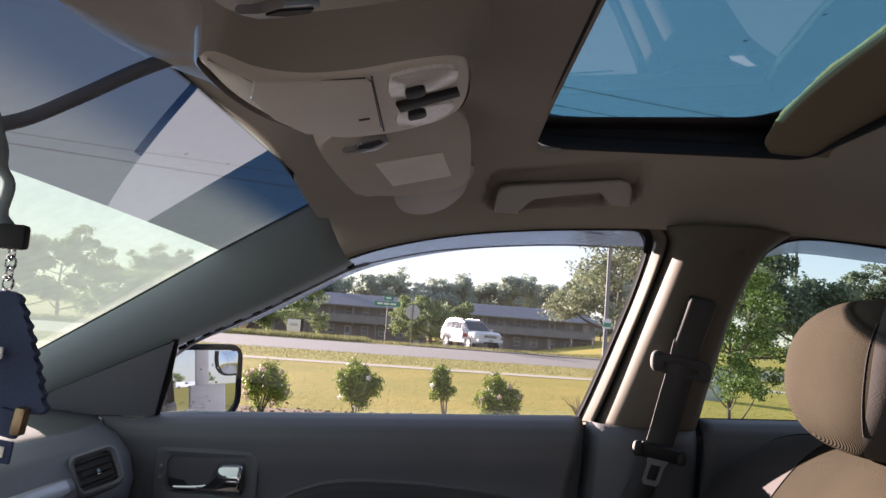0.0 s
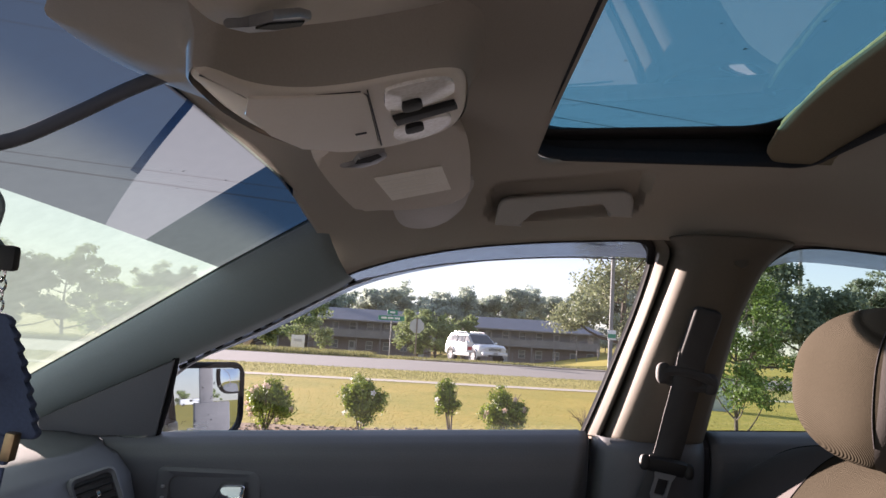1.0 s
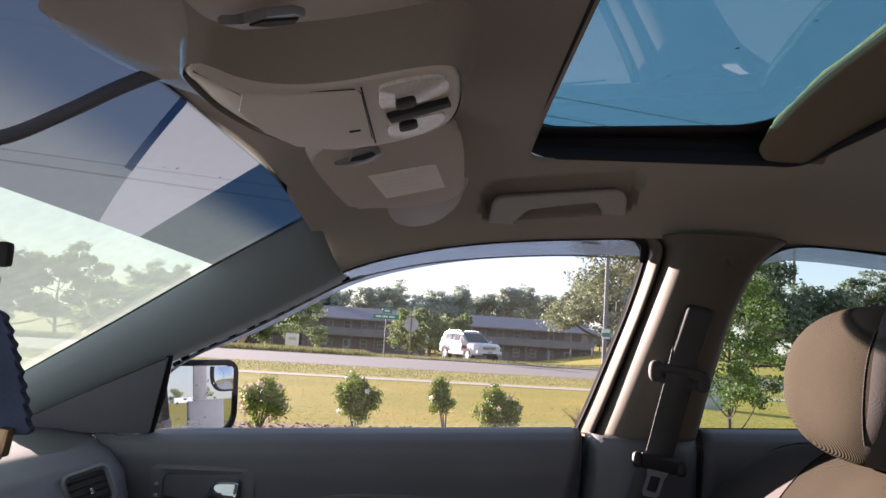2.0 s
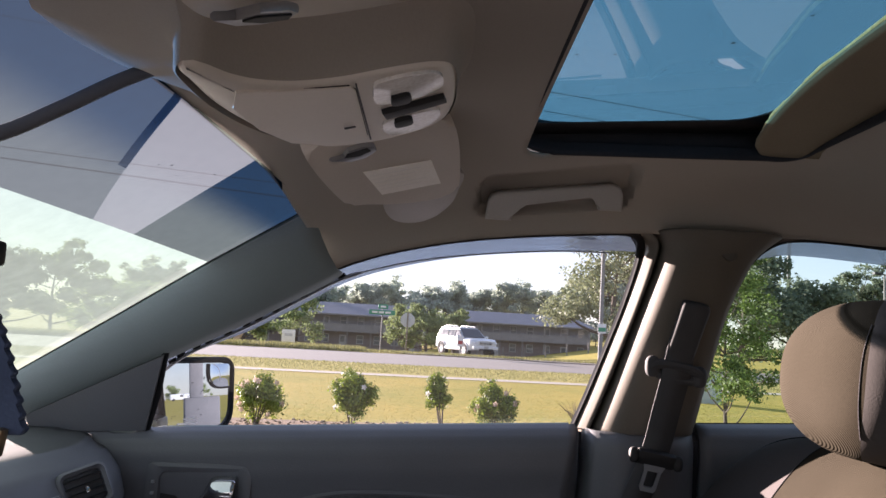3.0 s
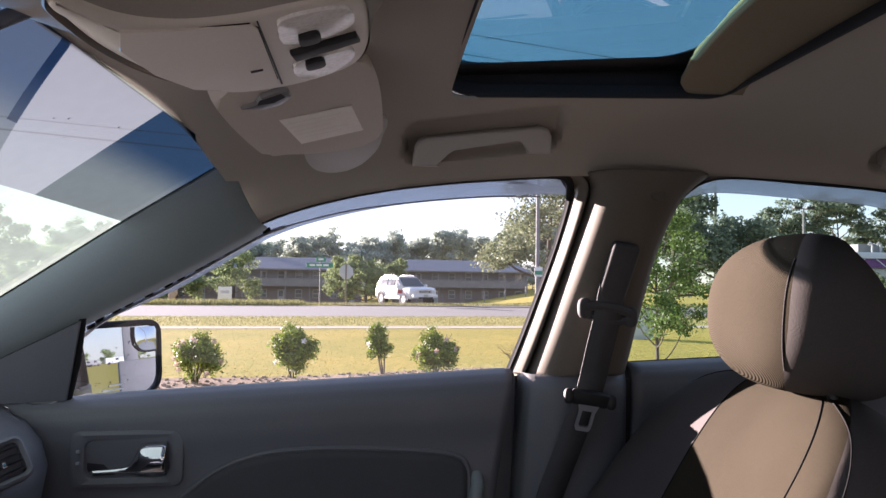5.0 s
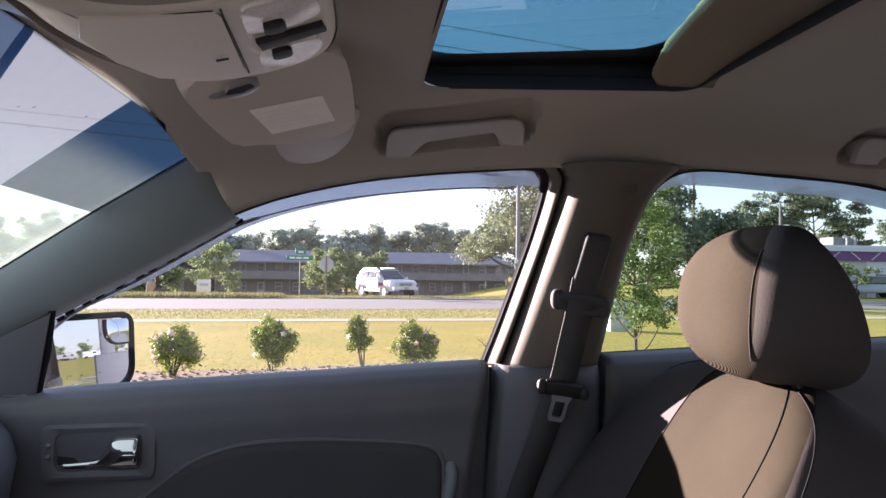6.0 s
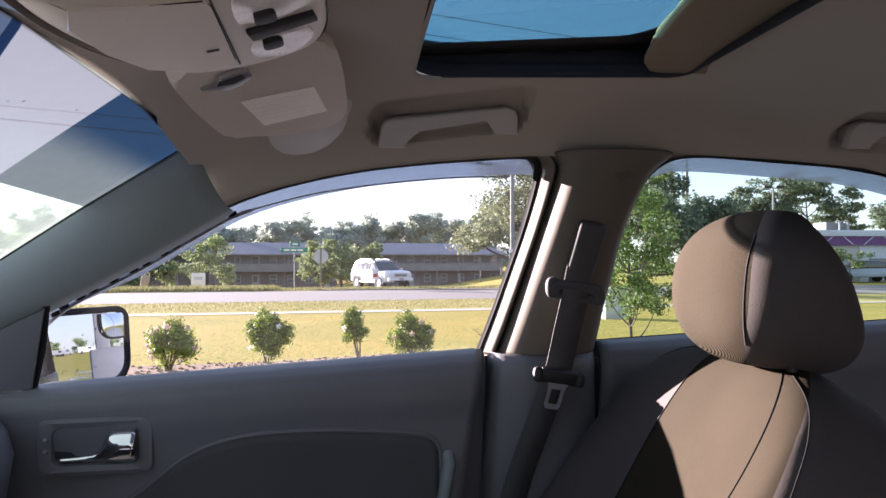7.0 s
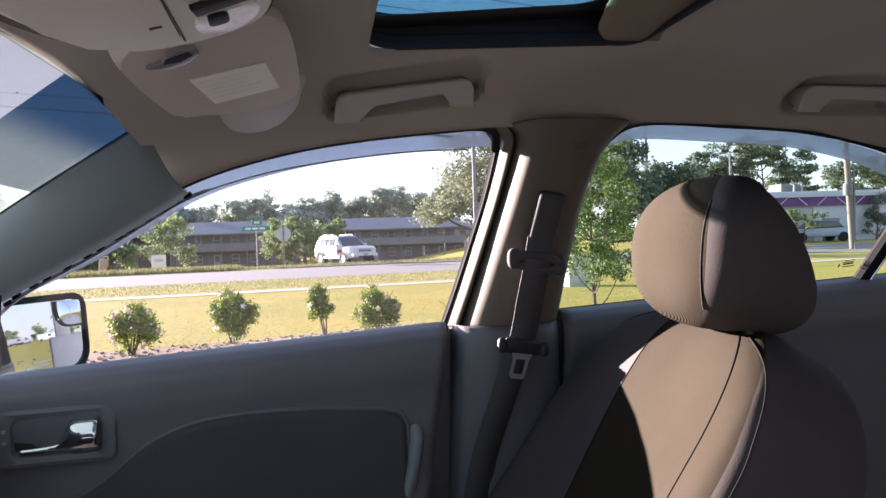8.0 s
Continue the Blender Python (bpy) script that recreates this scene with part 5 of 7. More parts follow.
ol = [(-0.017, 0.022), (-0.013, 0.008), (-0.013, -0.020), (-0.010, -0.026), (0.010, -0.026), (0.013, -0.020), (0.013, 0.008), (0.017, 0.022)]
il = [(-0.008, 0.010), (-0.008, 0.0), (-0.008, -0.015), (-0.006, -0.018), (0.006, -0.018), (0.008, -0.015), (0.008, 0.0), (0.008, 0.010)]
fr = [[bm.verts.new(tg @ Vector((x, y, z))) for x, z in o] for o, y in ((ol, -0.006), (il, -0.006), (il, -0.003), (ol, -0.003))]
for a, b in zip(fr, fr[1:] + fr[:1]):
    for i in range(8):
        k = (i + 1) % 8
        bm.faces.new((a[i], a[k], b[k], b[i]))
part("tongue", bm, M["silver"], belt, "bright steel tongue")
for dx in (-0.034, 0.034):
    part("belt_stop", lobe(tg @ Vector((dx, -0.002, 0.030)), (0.008, 0.007, 0.012), nu=16, nv=10), M["smooth_black"], belt)


# ---- outside ----
O = dict(
    grass=material("dry mown grass", (0.44, 0.325, 0.075), 0.95, 0, (0.29, 0.265, 0.052), 0.5, 9, 1.0, 0.3, spec=0.1),
    verge=material("greener verge grass", (0.38, 0.33, 0.09), 0.95, 0, (0.50, 0.40, 0.14), 0.7, 14, 0.9, 0.6, spec=0.1),
    road=material("worn grey asphalt", (0.225, 0.20, 0.172), 0.9, 0, (0.185, 0.165, 0.142), 0.4, 40, 0.6, 0.3),
    path=material("pale concrete path", (0.52, 0.46, 0.35), 0.9, 0, (0.42, 0.36, 0.25), 1.5, 50, 0.7, 0.3),
    mulch=material("brown mulch and gravel", (0.31, 0.19, 0.10), 0.95, 0, (0.19, 0.115, 0.065), 5, 50, 1.0, 0.8),
    leaf=material("glossy green leaf", (0.155, 0.215, 0.022), 0.55, 0, (0.21, 0.265, 0.034), 8, 60, 0.8, 0.0, islands=0.45, translucent=0.36),
    leaf_young=material("young tree leaf", (0.115, 0.18, 0.04), 0.6, 0, (0.155, 0.22, 0.06), 4, 60, 0.8, 0.0, islands=0.35, translucent=0.4),
    leaf_mid=material("green tree leaf", (0.19, 0.25, 0.10), 0.7, 0, (0.24, 0.29, 0.125), 0.8, 10, 0.8, 0.0, islands=0.3, translucent=0.45),
    # distance haze is put into the pale colour of these leaves
    leaf_far=material("far leaf paled for haze", (0.43, 0.49, 0.40), 0.8, 0, (0.49, 0.54, 0.45), 0.5, 6, 0.6, 0.0, islands=0.2, translucent=0.6),
    pillar_white=material("dull white pillar paint", (0.17, 0.165, 0.165), 0.8, 0, (0.13, 0.128, 0.13), 6, 40, 0.8, 0.1),
    leaf_silver=material("silvery green leaf", (0.20, 0.235, 0.12), 0.6, 0, (0.27, 0.29, 0.16), 0.6, 8, 0.8, 0.0, islands=0.3, translucent=0.35),
    leaf_dark=material("dark pine green", (0.14, 0.18, 0.115), 0.7, 0, (0.175, 0.21, 0.135), 0.5, 6, 0.8, 0.0, islands=0.3, translucent=0.4),
    bark=material("grey brown bark", (0.13, 0.10, 0.075), 0.9, 0, (0.08, 0.06, 0.045), 3, 30, 0.9, 0.6, stretch=(1, 1, 0.3)),
    petal=material("cream flower petal", (0.62, 0.52, 0.40), 0.6, 0, (0.55, 0.38, 0.29), 20, 80, 0.8, 0.0, islands=0.15, translucent=0.3),
    petal_white=material("white flower petal", (0.80, 0.78, 0.70), 0.6, 0, None, 20, 80, 0.3, 0.0, translucent=0.3),
    brick=material("dark brown brick wall", (0.235, 0.185, 0.165), 0.9, 0, (0.175, 0.14, 0.125), 0.7, 8, 0.8, 0.2),
    siding=material("grey wood siding", (0.26, 0.245, 0.24), 0.85, 0, (0.20, 0.19, 0.188), 0.9, 9, 0.7, 0.2),
    shingle=material("slate grey shingle roof", (0.225, 0.225, 0.25), 0.9, 0, (0.175, 0.178, 0.195), 0.6, 9, 0.7, 0.3),
    timber=material("weathered grey timber", (0.25, 0.23, 0.215), 0.9, 0, (0.185, 0.17, 0.158), 1.5, 20, 0.8, 0.2),
    trim=material("pale window frame", (0.42, 0.41, 0.39), 0.6, 0, None, 3, 40, 0.4, 0.0),
    pane=material("dark window pane", (0.10, 0.11, 0.12), 0.12, 0, (0.2, 0.2, 0.2), 0.8, 9, 0.9, 0.0),
    wall_white=material("white painted wall", (0.66, 0.66, 0.66), 0.8, 0, (0.56, 0.56, 0.57), 0.5, 12, 0.6, 0.1),
    wall_cream=material("cream painted wall", (0.58, 0.55, 0.47), 0.8, 0, (0.5, 0.47, 0.4), 0.5, 12, 0.6, 0.1),
    purple=material("purple painted band", (0.14, 0.035, 0.15), 0.6, 0, (0.19, 0.07, 0.2), 1.5, 12, 0.8, 0.0),
    galv=material("galvanised steel", (0.22, 0.22, 0.215), 0.7, 0.2, None, 3, 40, 0.6, 0.05),
    pole_wood=material("weathered utility pole wood", (0.26, 0.22, 0.18), 0.9, 0, (0.18, 0.15, 0.125), 2, 40, 0.8, 0.3, stretch=(1, 1, 0.15)),
    sign_green=material("green sign sheeting", (0.0, 0.22, 0.12), 0.45, 0, (0.01, 0.18, 0.10), 3, 30, 0.4, 0.0),
    sign_white=material("white sign sheeting", (0.75, 0.75, 0.73), 0.5, 0, None, 3, 30, 0.3, 0.0),
    sign_back=material("bare aluminium sign back", (0.50, 0.51, 0.52), 0.5, 0.3, None, 4, 30, 0.5, 0.0),
    sign_red=material("red sign sheeting", (0.45, 0.03, 0.03), 0.5, 0, None, 4, 30, 0.4, 0.0),
    wire=material("black cable", (0.006, 0.0065, 0.0075), 0.9, spec=0.05),
    suv=material("silver car paint", (0.58, 0.59, 0.60), 0.3, 0.15, (0.55, 0.56, 0.57), 1.0, 300, 0.3, 0.0, coat=0.8),
    sedan=material("pale blue grey car paint", (0.34, 0.39, 0.44), 0.35, 0.15, None, 1.0, 300, 0.3, 0.0, coat=0.6),
    suv_glass=material("dark car window", (0.02, 0.025, 0.028), 0.05, 0, None, 2, 30, 0.4, 0.0, spec=0.8),
    tyre=material("tyre rubber", (0.015, 0.015, 0.016), 0.85, 0, None, 6, 60, 0.5, 0.2),
    rim=material("alloy wheel", (0.60, 0.61, 0.62), 0.3, 0.8, None, 6, 60, 0.4, 0.0),
    head=material("headlamp lens", (0.75, 0.77, 0.78), 0.1, 0.2, None, 20, 60, 0.5, 0.0),
    tail=material("tail lamp lens", (0.40, 0.02, 0.02), 0.2, 0, None, 20, 60, 0.5, 0.0),
    weeds=material("tall roadside weeds", (0.20, 0.21, 0.07), 0.9, 0, (0.30, 0.27, 0.12), 0.8, 12, 0.9, 0.0, islands=0.35, translucent=0.3),
    box_grey=material("pale grey utility cabinet paint", (0.50, 0.53, 0.55), 0.6, 0, (0.42, 0.45, 0.47), 2, 40, 0.5, 0.05),
    stone=material("weathered tan stone", (0.42, 0.32, 0.24), 0.9, 0, (0.32, 0.24, 0.18), 3, 30, 0.8, 0.3),
    orange=material("orange signal housing", (0.75, 0.25, 0.04), 0.5, 0, None, 4, 30, 0.4, 0.0),
)


def road_near(x):
    return 24.2 + 0.17 * x if x > -25 else 24.2 - 25 * 0.17


def road_far(x):
    return road_near(x) + 9.2


def terrain(x, y):
    """Height of the ground: flat by the car, falling gently beyond the road, with a shallow roll."""
    z = 0.0
    d = y - road_far(max(min(x, 20), -25)) - 1.0
    if d > 0:
        z -= 0.033 * min(d, 75) * (1.0 if x < 12 else max(0.12, 1 - (x - 12) / 14))
    lawn = (y > 10) * (y < road_near(max(min(x, 20), -25)) - 1.5)
    return z + 0.03 * lawn * noise.noise(Vector((x * 0.2, y * 0.2, 3)))


def strip_sheet(x0, x1, nx, y0, y1, ny, lift=0.0):
    """A ground strip between two lines y0(x) and y1(x)."""
    def f(u, v):
        x = x0 + (x1 - x0) * u
        y = y0(x) + (y1(x) - y0(x)) * v
        return Vector((x, y, terrain(x, y) + lift))
    return sheet(f, nx, ny)


def span(k):
    """Spaced closely near the car and widely far off."""
    return math.copysign(abs(k) ** 3 * 1500 + abs(k) * 60, k)


def ground_sheet():
    bm = bmesh.new()
    ks = [i / 60 for i in range(-60, 61)]
    vs = [[bm.verts.new((span(a), span(b) + 20, terrain(span(a), span(b) + 20) - 0.02)) for b in ks] for a in ks]
    for i in range(120):
        for j in range(120):
            bm.faces.new((vs[i][j], vs[i + 1][j], vs[i + 1][j + 1], vs[i][j + 1]))
    return bm


tagged(part("ground", ground_sheet(), O["grass"]), "dry yellow green mown grass reaching the horizon", "ground", kind="structure")


def bed_far(x):
    return 9.35 + 0.28 * (x + 1.0) + (0.25 * math.sin(x * 1.7) * 0.4)


# unseen ground on the passenger's side, made pale to bounce light into the cabin
tagged(solid(part("pale_bounce_ground", strip_sheet(-14, 16, 30, lambda x: -1.6, lambda x: 7.6 + 0.28 * (x + 1.0) if x > -12 else 4.5, 12, 0.0), M["concrete"]), 0.05, -1), "pale ground under the car, added to bounce light inside", "parking lot", kind="structure")
# unseen ground on the driver's side, made dark to limit bounce
tagged(solid(part("parking_lot", strip_sheet(-14, 16, 30, lambda x: -12, lambda x: -1.6, 8, 0.0), M["lot"]), 0.05, -1), "unseen asphalt ground, kept dark to limit bounced light", "parking lot", kind="structure")
tagged(solid(part("kerb", strip_sheet(-14, 16, 60, lambda x: 7.6 + 0.28 * (x + 1.0), lambda x: 7.75 + 0.28 * (x + 1.0), 1, 0.12), O["path"]), 0.14, -1), "concrete kerb along the planting bed", "kerb", kind="structure")
tagged(part("planting_bed", strip_sheet(-14, 14, 120, lambda x: 7.75 + 0.28 * (x + 1.0), bed_far, 10, 0.02), O["mulch"]), "brown mulch and gravel planting bed", "planting bed", kind="structure")
tagged((part("path", strip_sheet(-60, 45, 100, lambda x: 18.75 + 0.15 * x, lambda x: 19.45 + 0.15 * x, 2, -0.010), O["path"], smooth=False)), "narrow pale concrete path across the grass", "path", kind="structure")
tagged(part("verge", strip_sheet(-60, 45, 110, lambda x: 19.5 + 0.15 * x, lambda x: road_near(x) + 0.1, 10, -0.012), O["verge"]), "greener grass verge beside the road", "verge", kind="structure")
tagged((part("road", strip_sheet(-160, 120, 140, road_near, road_far, 10, -0.010), O["road"])), "worn grey two-lane asphalt road", "road", kind="structure")
side_road = sheet(lambda u, v: Vector((1.4 + 3.5 * u + 0.6 * v + 6.5 * (u - 0.5) * (1 - v) ** 6, road_far(3) - 0.3 + 62 * v, terrain(2.5, road_far(3) - 0.3 + 62 * v) + 0.022)), 8, 40)
tagged(part("side_road", side_road, O["road"]), "grey asphalt side street falling away from the road", "road", kind="structure")


# ---- plants ----
def quads(name, centres, normals, sizes, mat, parent, label="", aspect=0.55, curl=0.0):
    """Many small pointed leaves in one mesh: a kite of two faces for each."""
    n = len(centres)
    rnd = np.random.RandomState(n % 9973)
    nrm = normals / (np.linalg.norm(normals, axis=1, keepdims=True) + 1e-9)
    t = np.cross(nrm, rnd.normal(size=(n, 3)))
    t /= np.linalg.norm(t, axis=1, keepdims=True) + 1e-9
    b = np.cross(nrm, t)
    s = sizes[:, None]
    v = np.empty((n, 4, 3))
    v[:, 0] = centres - t * s * 0.5
    v[:, 1] = centres + b * s * aspect * 0.5 + nrm * s * curl
    v[:, 2] = centres + t * s * 0.5
    v[:, 3] = centres - b * s * aspect * 0.5 + nrm * s * curl
    me = bpy.data.meshes.new(name)
    me.vertices.add(n * 4)
    me.vertices.foreach_set("co", v.reshape(-1))
    i = np.arange(n)[:, None] * 4
    tri = np.concatenate([i, i + 1, i + 2, i, i + 2, i + 3], axis=1).reshape(-1)
    me.loops.add(n * 6)
    me.loops.foreach_set("vertex_index", tri)
    me.polygons.add(n * 2)
    me.polygons.foreach_set("loop_start", np.arange(n * 2) * 3)
    me.update(calc_edges=True)
    return finish(name, me, mat, parent, label, smooth=False)


def limbs(base, height, spread, rnd, r0, n=6, lean=(0, 0), first=0.3):
    """A tapered trunk with limbs that part from it; returns the mesh and the limb ends."""
    top = Vector(base) + Vector((lean[0], lean[1], height * 0.82))
    mid = lerp(base, top, 0.5) + Vector((rnd.uniform(-1, 1), rnd.uniform(-1, 1), 0)) * spread * 0.06
    trunk = curve([base, mid, top], 8)
    bm = tube(trunk, [r0 * (1 - 0.8 * i / 8) for i in range(9)], 8)
    ends = [top]
    for k in range(n):
        f = first + (0.95 - first) * k / max(1, n - 1)
        p = trunk[min(8, round(f * 8))]
        a = k * 2.4 + rnd.uniform(-0.4, 0.4)
        reach = spread * rnd.uniform(0.5, 0.85) * (1.1 - 0.5 * f)
        e = p + Vector((math.cos(a) * reach, math.sin(a) * reach, height * rnd.uniform(0.10, 0.26)))
        c = lerp(p, e, 0.5) + Vector((0, 0, -0.04 * height))
        tube(curve([p, c, e], 5), [r0 * (0.42 - 0.055 * i) * (1.1 - 0.5 * f) for i in range(6)], 6, bm)
        ends.append(e)
    return bm, ends


def crown(ends, spread, height, base_z, count, clump, rnd, shape=1.0, hollow=0.45):
    """Leaf places in uneven clumps about the limb ends, with gaps between them."""
    c = np.array([list(e) for e in ends])
    mid = c.mean(axis=0)
    r = np.random.RandomState(rnd.randrange(10**6))
    k = max(20, count // 80)
    seeds = c[r.randint(len(c), size=k)] + np.clip(r.normal(size=(k, 3)), -1.3, 1.3) * np.array([spread * 0.15, spread * 0.15, height * 0.06])
    seeds[:, 2] = np.maximum(seeds[:, 2], base_z)
    w = clump * r.uniform(0.5, 1.3, size=k)
    pick = r.randint(k, size=count)
    d = r.normal(size=(count, 3))
    d /= np.linalg.norm(d, axis=1, keepdims=True)
    rad = (r.uniform(hollow, 1.0, size=(count, 1))) * w[pick][:, None]
    p = seeds[pick] + d * rad * np.array([1, 1, 0.72 * shape])
    nrm = d * 0.8 + r.normal(size=(count, 3)) * 0.6 + np.array([0, 0, 0.35])
    return p, nrm


def tree(name, label, x, y, height, spread, leaves, size, mat, seed, trunk=0.14, group="", base=0.3, clump=None, lean=(0, 0), category="tree", limb_n=7, first=0.3, shape=1.0):
    rnd = random.Random(seed)
    z = terrain(x, y)
    t = thing(name, (x, y, z), label, category, group)
    bm, ends = limbs(Vector((x, y, z - 0.05)), height, spread, rnd, trunk, limb_n, lean, first)
    part("trunk", bm, O["bark"], t, "grey brown bark")
    p, nrm = crown(ends, spread, height, z + height * base, leaves, clump or spread * 0.26, rnd, shape)
    s = size * np.random.RandomState(seed).uniform(0.6, 1.3, size=len(p))
    quads("crown", p, nrm, s, mat, t, "", 0.6)
    return t


def bush(x, y, height, wide, leaves, flowers, seed, stems, petal, low=0.22, lean=0.0, shape=1.0):
    """A small flowering shrub: bare stems below, a dense leafy head above."""
    rnd = random.Random(seed)
    r = np.random.RandomState(seed)
    b = thing("flowering_shrub", (x, y, 0.02), "small round green shrub with cream flowers in the mulch bed", "shrub", "shrubs along the bed")
    ends = []
    for k in range(stems):
        a = k * 2.4 + rnd.random()
        e = Vector((x + lean + math.cos(a) * wide * rnd.uniform(0.15, 0.42), y + math.sin(a) * wide * rnd.uniform(0.15, 0.42), height * rnd.uniform(0.55, 0.85)))
        m = lerp((x, y, 0.0), e, 0.5) + Vector((rnd.uniform(-0.02, 0.02), rnd.uniform(-0.02, 0.02), 0.05))
        part("stem", tube(curve([(x + math.cos(a) * 0.02, y + math.sin(a) * 0.02, 0.0), m, e], 6), [0.010 - 0.0012 * i for i in range(7)], 6), O["bark"], b)
        ends.append(e)
    k = 60
    d = r.normal(size=(k, 3))
    d /= np.linalg.norm(d, axis=1, keepdims=True)
    half = height * (1 - low) / 2
    mid = np.array([x + lean, y, height * low + half])
    taper = 1 - 0.42 * np.clip(d[:, 2:3], 0, 1) ** 1.5 * (2 - shape)
    seeds = mid + d * r.uniform(0.35, 0.86, size=(k, 1)) * np.array([wide / 2, wide / 2, half]) * np.concatenate([taper, taper, np.ones((k, 1))], axis=1)
    pick = r.randint(k, size=leaves)
    e = r.normal(size=(leaves, 3))
    e /= np.linalg.norm(e, axis=1, keepdims=True)
    p = seeds[pick] + e * r.uniform(0.2, 1.0, size=(leaves, 1)) * wide * 0.15
    quads("leaves", p, e + r.normal(size=e.shape) * 0.5 + np.array([0, 0, 0.4]), 0.042 * r.uniform(0.6, 1.3, size=leaves), O["leaf"], b, "glossy green leaves", 0.5, 0.06)
    for f in range(flowers):
        q = Vector(d[f % k]) 
        if q.y > 0.3:
            q.y = -q.y
        c = Vector(mid) + Vector((q.x * wide * 0.40, -abs(q.y) * wide * 0.42 - 0.05, q.z * half * 0.8))
        bm = bmesh.new()
        for a in range(5):
            t = Matrix.Translation(c) @ Matrix.Rotation(math.tau * a / 5 + f, 4, "Y") @ Matrix.Rotation(radians(35), 4, "Z")
            vs = [bm.verts.new(t @ Vector(v)) for v in ((0, 0, 0), (0.016, -0.008, 0.018), (0, -0.014, 0.038), (-0.016, -0.008, 0.018))]
            bm.faces.new(vs)
        part("flower", bm, petal, b, "open cream flower", smooth=False)
    return b


bush(-2.00, 8.66, 0.60, 0.67, 5200, 10, 11, 9, O["petal"], 0.08, 0.05)
bush(-0.955, 9.08, 0.76, 0.67, 6200, 3, 12, 5, O["petal_white"], 0.06, 0.0, 0.6)
bush(0.105, 9.50, 0.69, 0.43, 2900, 1, 13, 6, O["petal_white"], 0.22, -0.06, 0.7)
bush(0.80, 9.72, 0.62, 0.65, 6000, 6, 14, 7, O["petal"], -0.02, -0.02, 1.2)


# ---- road furniture ----
def street_sign():
    x, y = -2.93, 38.6
    z = terrain(x, y)
    s = thing("street_name_sign", (x, y, z), "two green street name plates crossed on a steel post", "street sign")
    part("post", tube([(x, y, z - 0.1), (x, y, 2.05)], 0.035, 8), O["galv"], s)
    for k, (w, zz, yaw, shift) in enumerate(((1.35, 1.86, 4, -0.02), (0.55, 2.16, 24, 0.02))):
        m = Matrix.Translation((x + shift, y - 0.05, zz)) @ Matrix.Rotation(radians(yaw), 4, "Z")
        plate = part("name_plate", one_box((0, 0, 0), (w, 0.02, 0.24), None, 0.008), O["sign_green"], s, "green name plate with unreadable white writing")
        plate.data.transform(m)
        for j in range(3 if k == 0 else 1):
            bar = part("lettering", one_box((0, 0, 0), (0.28, 0.006, 0.10), None), O["sign_white"], s, smooth=False)
            bar.data.transform(m @ Matrix.Translation((-0.38 + 0.34 * j if k == 0 else 0, -0.014, 0)))


def stop_sign():
    x, y = -1.66, 39.6
    z = terrain(x, y)
    s = thing("stop_sign", (x, y, z), "bare metal back of an octagonal road sign on a post", "road sign")
    part("post", one_box((x, y - 0.035, (2.0 + z) / 2 - 0.05), (0.075, 0.05, 2.0 - z + 0.1), None, 0.01), O["pole_wood"], s, "weathered post")
    ol = [(x + 0.40 * math.cos(radians(22.5 + 45 * k)), y, 1.55 + 0.40 * math.sin(radians(22.5 + 45 * k))) for k in range(8)]
    part("plate", slab(ol, (0, 0.012, 0), 0.002), O["sign_back"], s, "grey octagonal plate back", smooth=False)


def small_sign(x, y, top, w, h, mats, label):
    z = terrain(x, y)
    s = thing("road_sign", (x, y, z), label, "road sign")
    part("post", tube([(x, y, z - 0.1), (x, y, top)], 0.03, 8), O["galv"], s)
    part("plate", one_box((x, y - 0.04, top - h / 2), (w, 0.015, h), None, 0.004), O[mats[0]], s)
    part("marking", one_box((x, y - 0.05, top - h * 0.62), (w * 0.7, 0.006, h * 0.35)), O[mats[1]], s, smooth=False)


street_sign()
stop_sign()
small_sign(1.26, 42.0, 0.85, 0.36, 0.55, ("sign_white", "sign_red"), "small white and red road sign on a post")


def estate_sign(x, y, w, h):
    z = terrain(x, y)
    s = thing("board_sign", (x, y, z), "white rectangular board sign on two short posts", "sign board")
    for dx in (-w / 2 + 0.05, w / 2 - 0.05):
        part("post", one_box((x + dx, y + 0.03, z + h * 0.45), (0.07, 0.07, h * 0.9 + 0.2)), O["timber"], s, smooth=False)
    part("board", one_box((x, y, z + h * 0.62), (w, 0.04, h * 0.7), None, 0.01), O["sign_white"], s)
    part("lettering", one_box((x, y - 0.024, z + h * 0.68), (w * 0.6, 0.006, h * 0.16)), O["sign_back"], s, "unreadable grey writing", smooth=False)


estate_sign(-8.05, 40.5, 0.72, 0.95)
rock = lobe((-10.1, 38.0, terrain(-10.1, 38.0) + 0.38), (0.19, 0.14, 0.46), (2.4, 2.4, 2.2), 18, 12, warp=lambda v: Vector((v.x * (1 + 0.25 * math.sin(v.z * 5)) + 0.05 * math.sin(v.z * 7), v.y, v.z + 0.05 * noise.noise(v * 4))))
tagged(part("stone_marker", rock, O["stone"]), "weathered tan standing stone in roadside weeds", "stone")


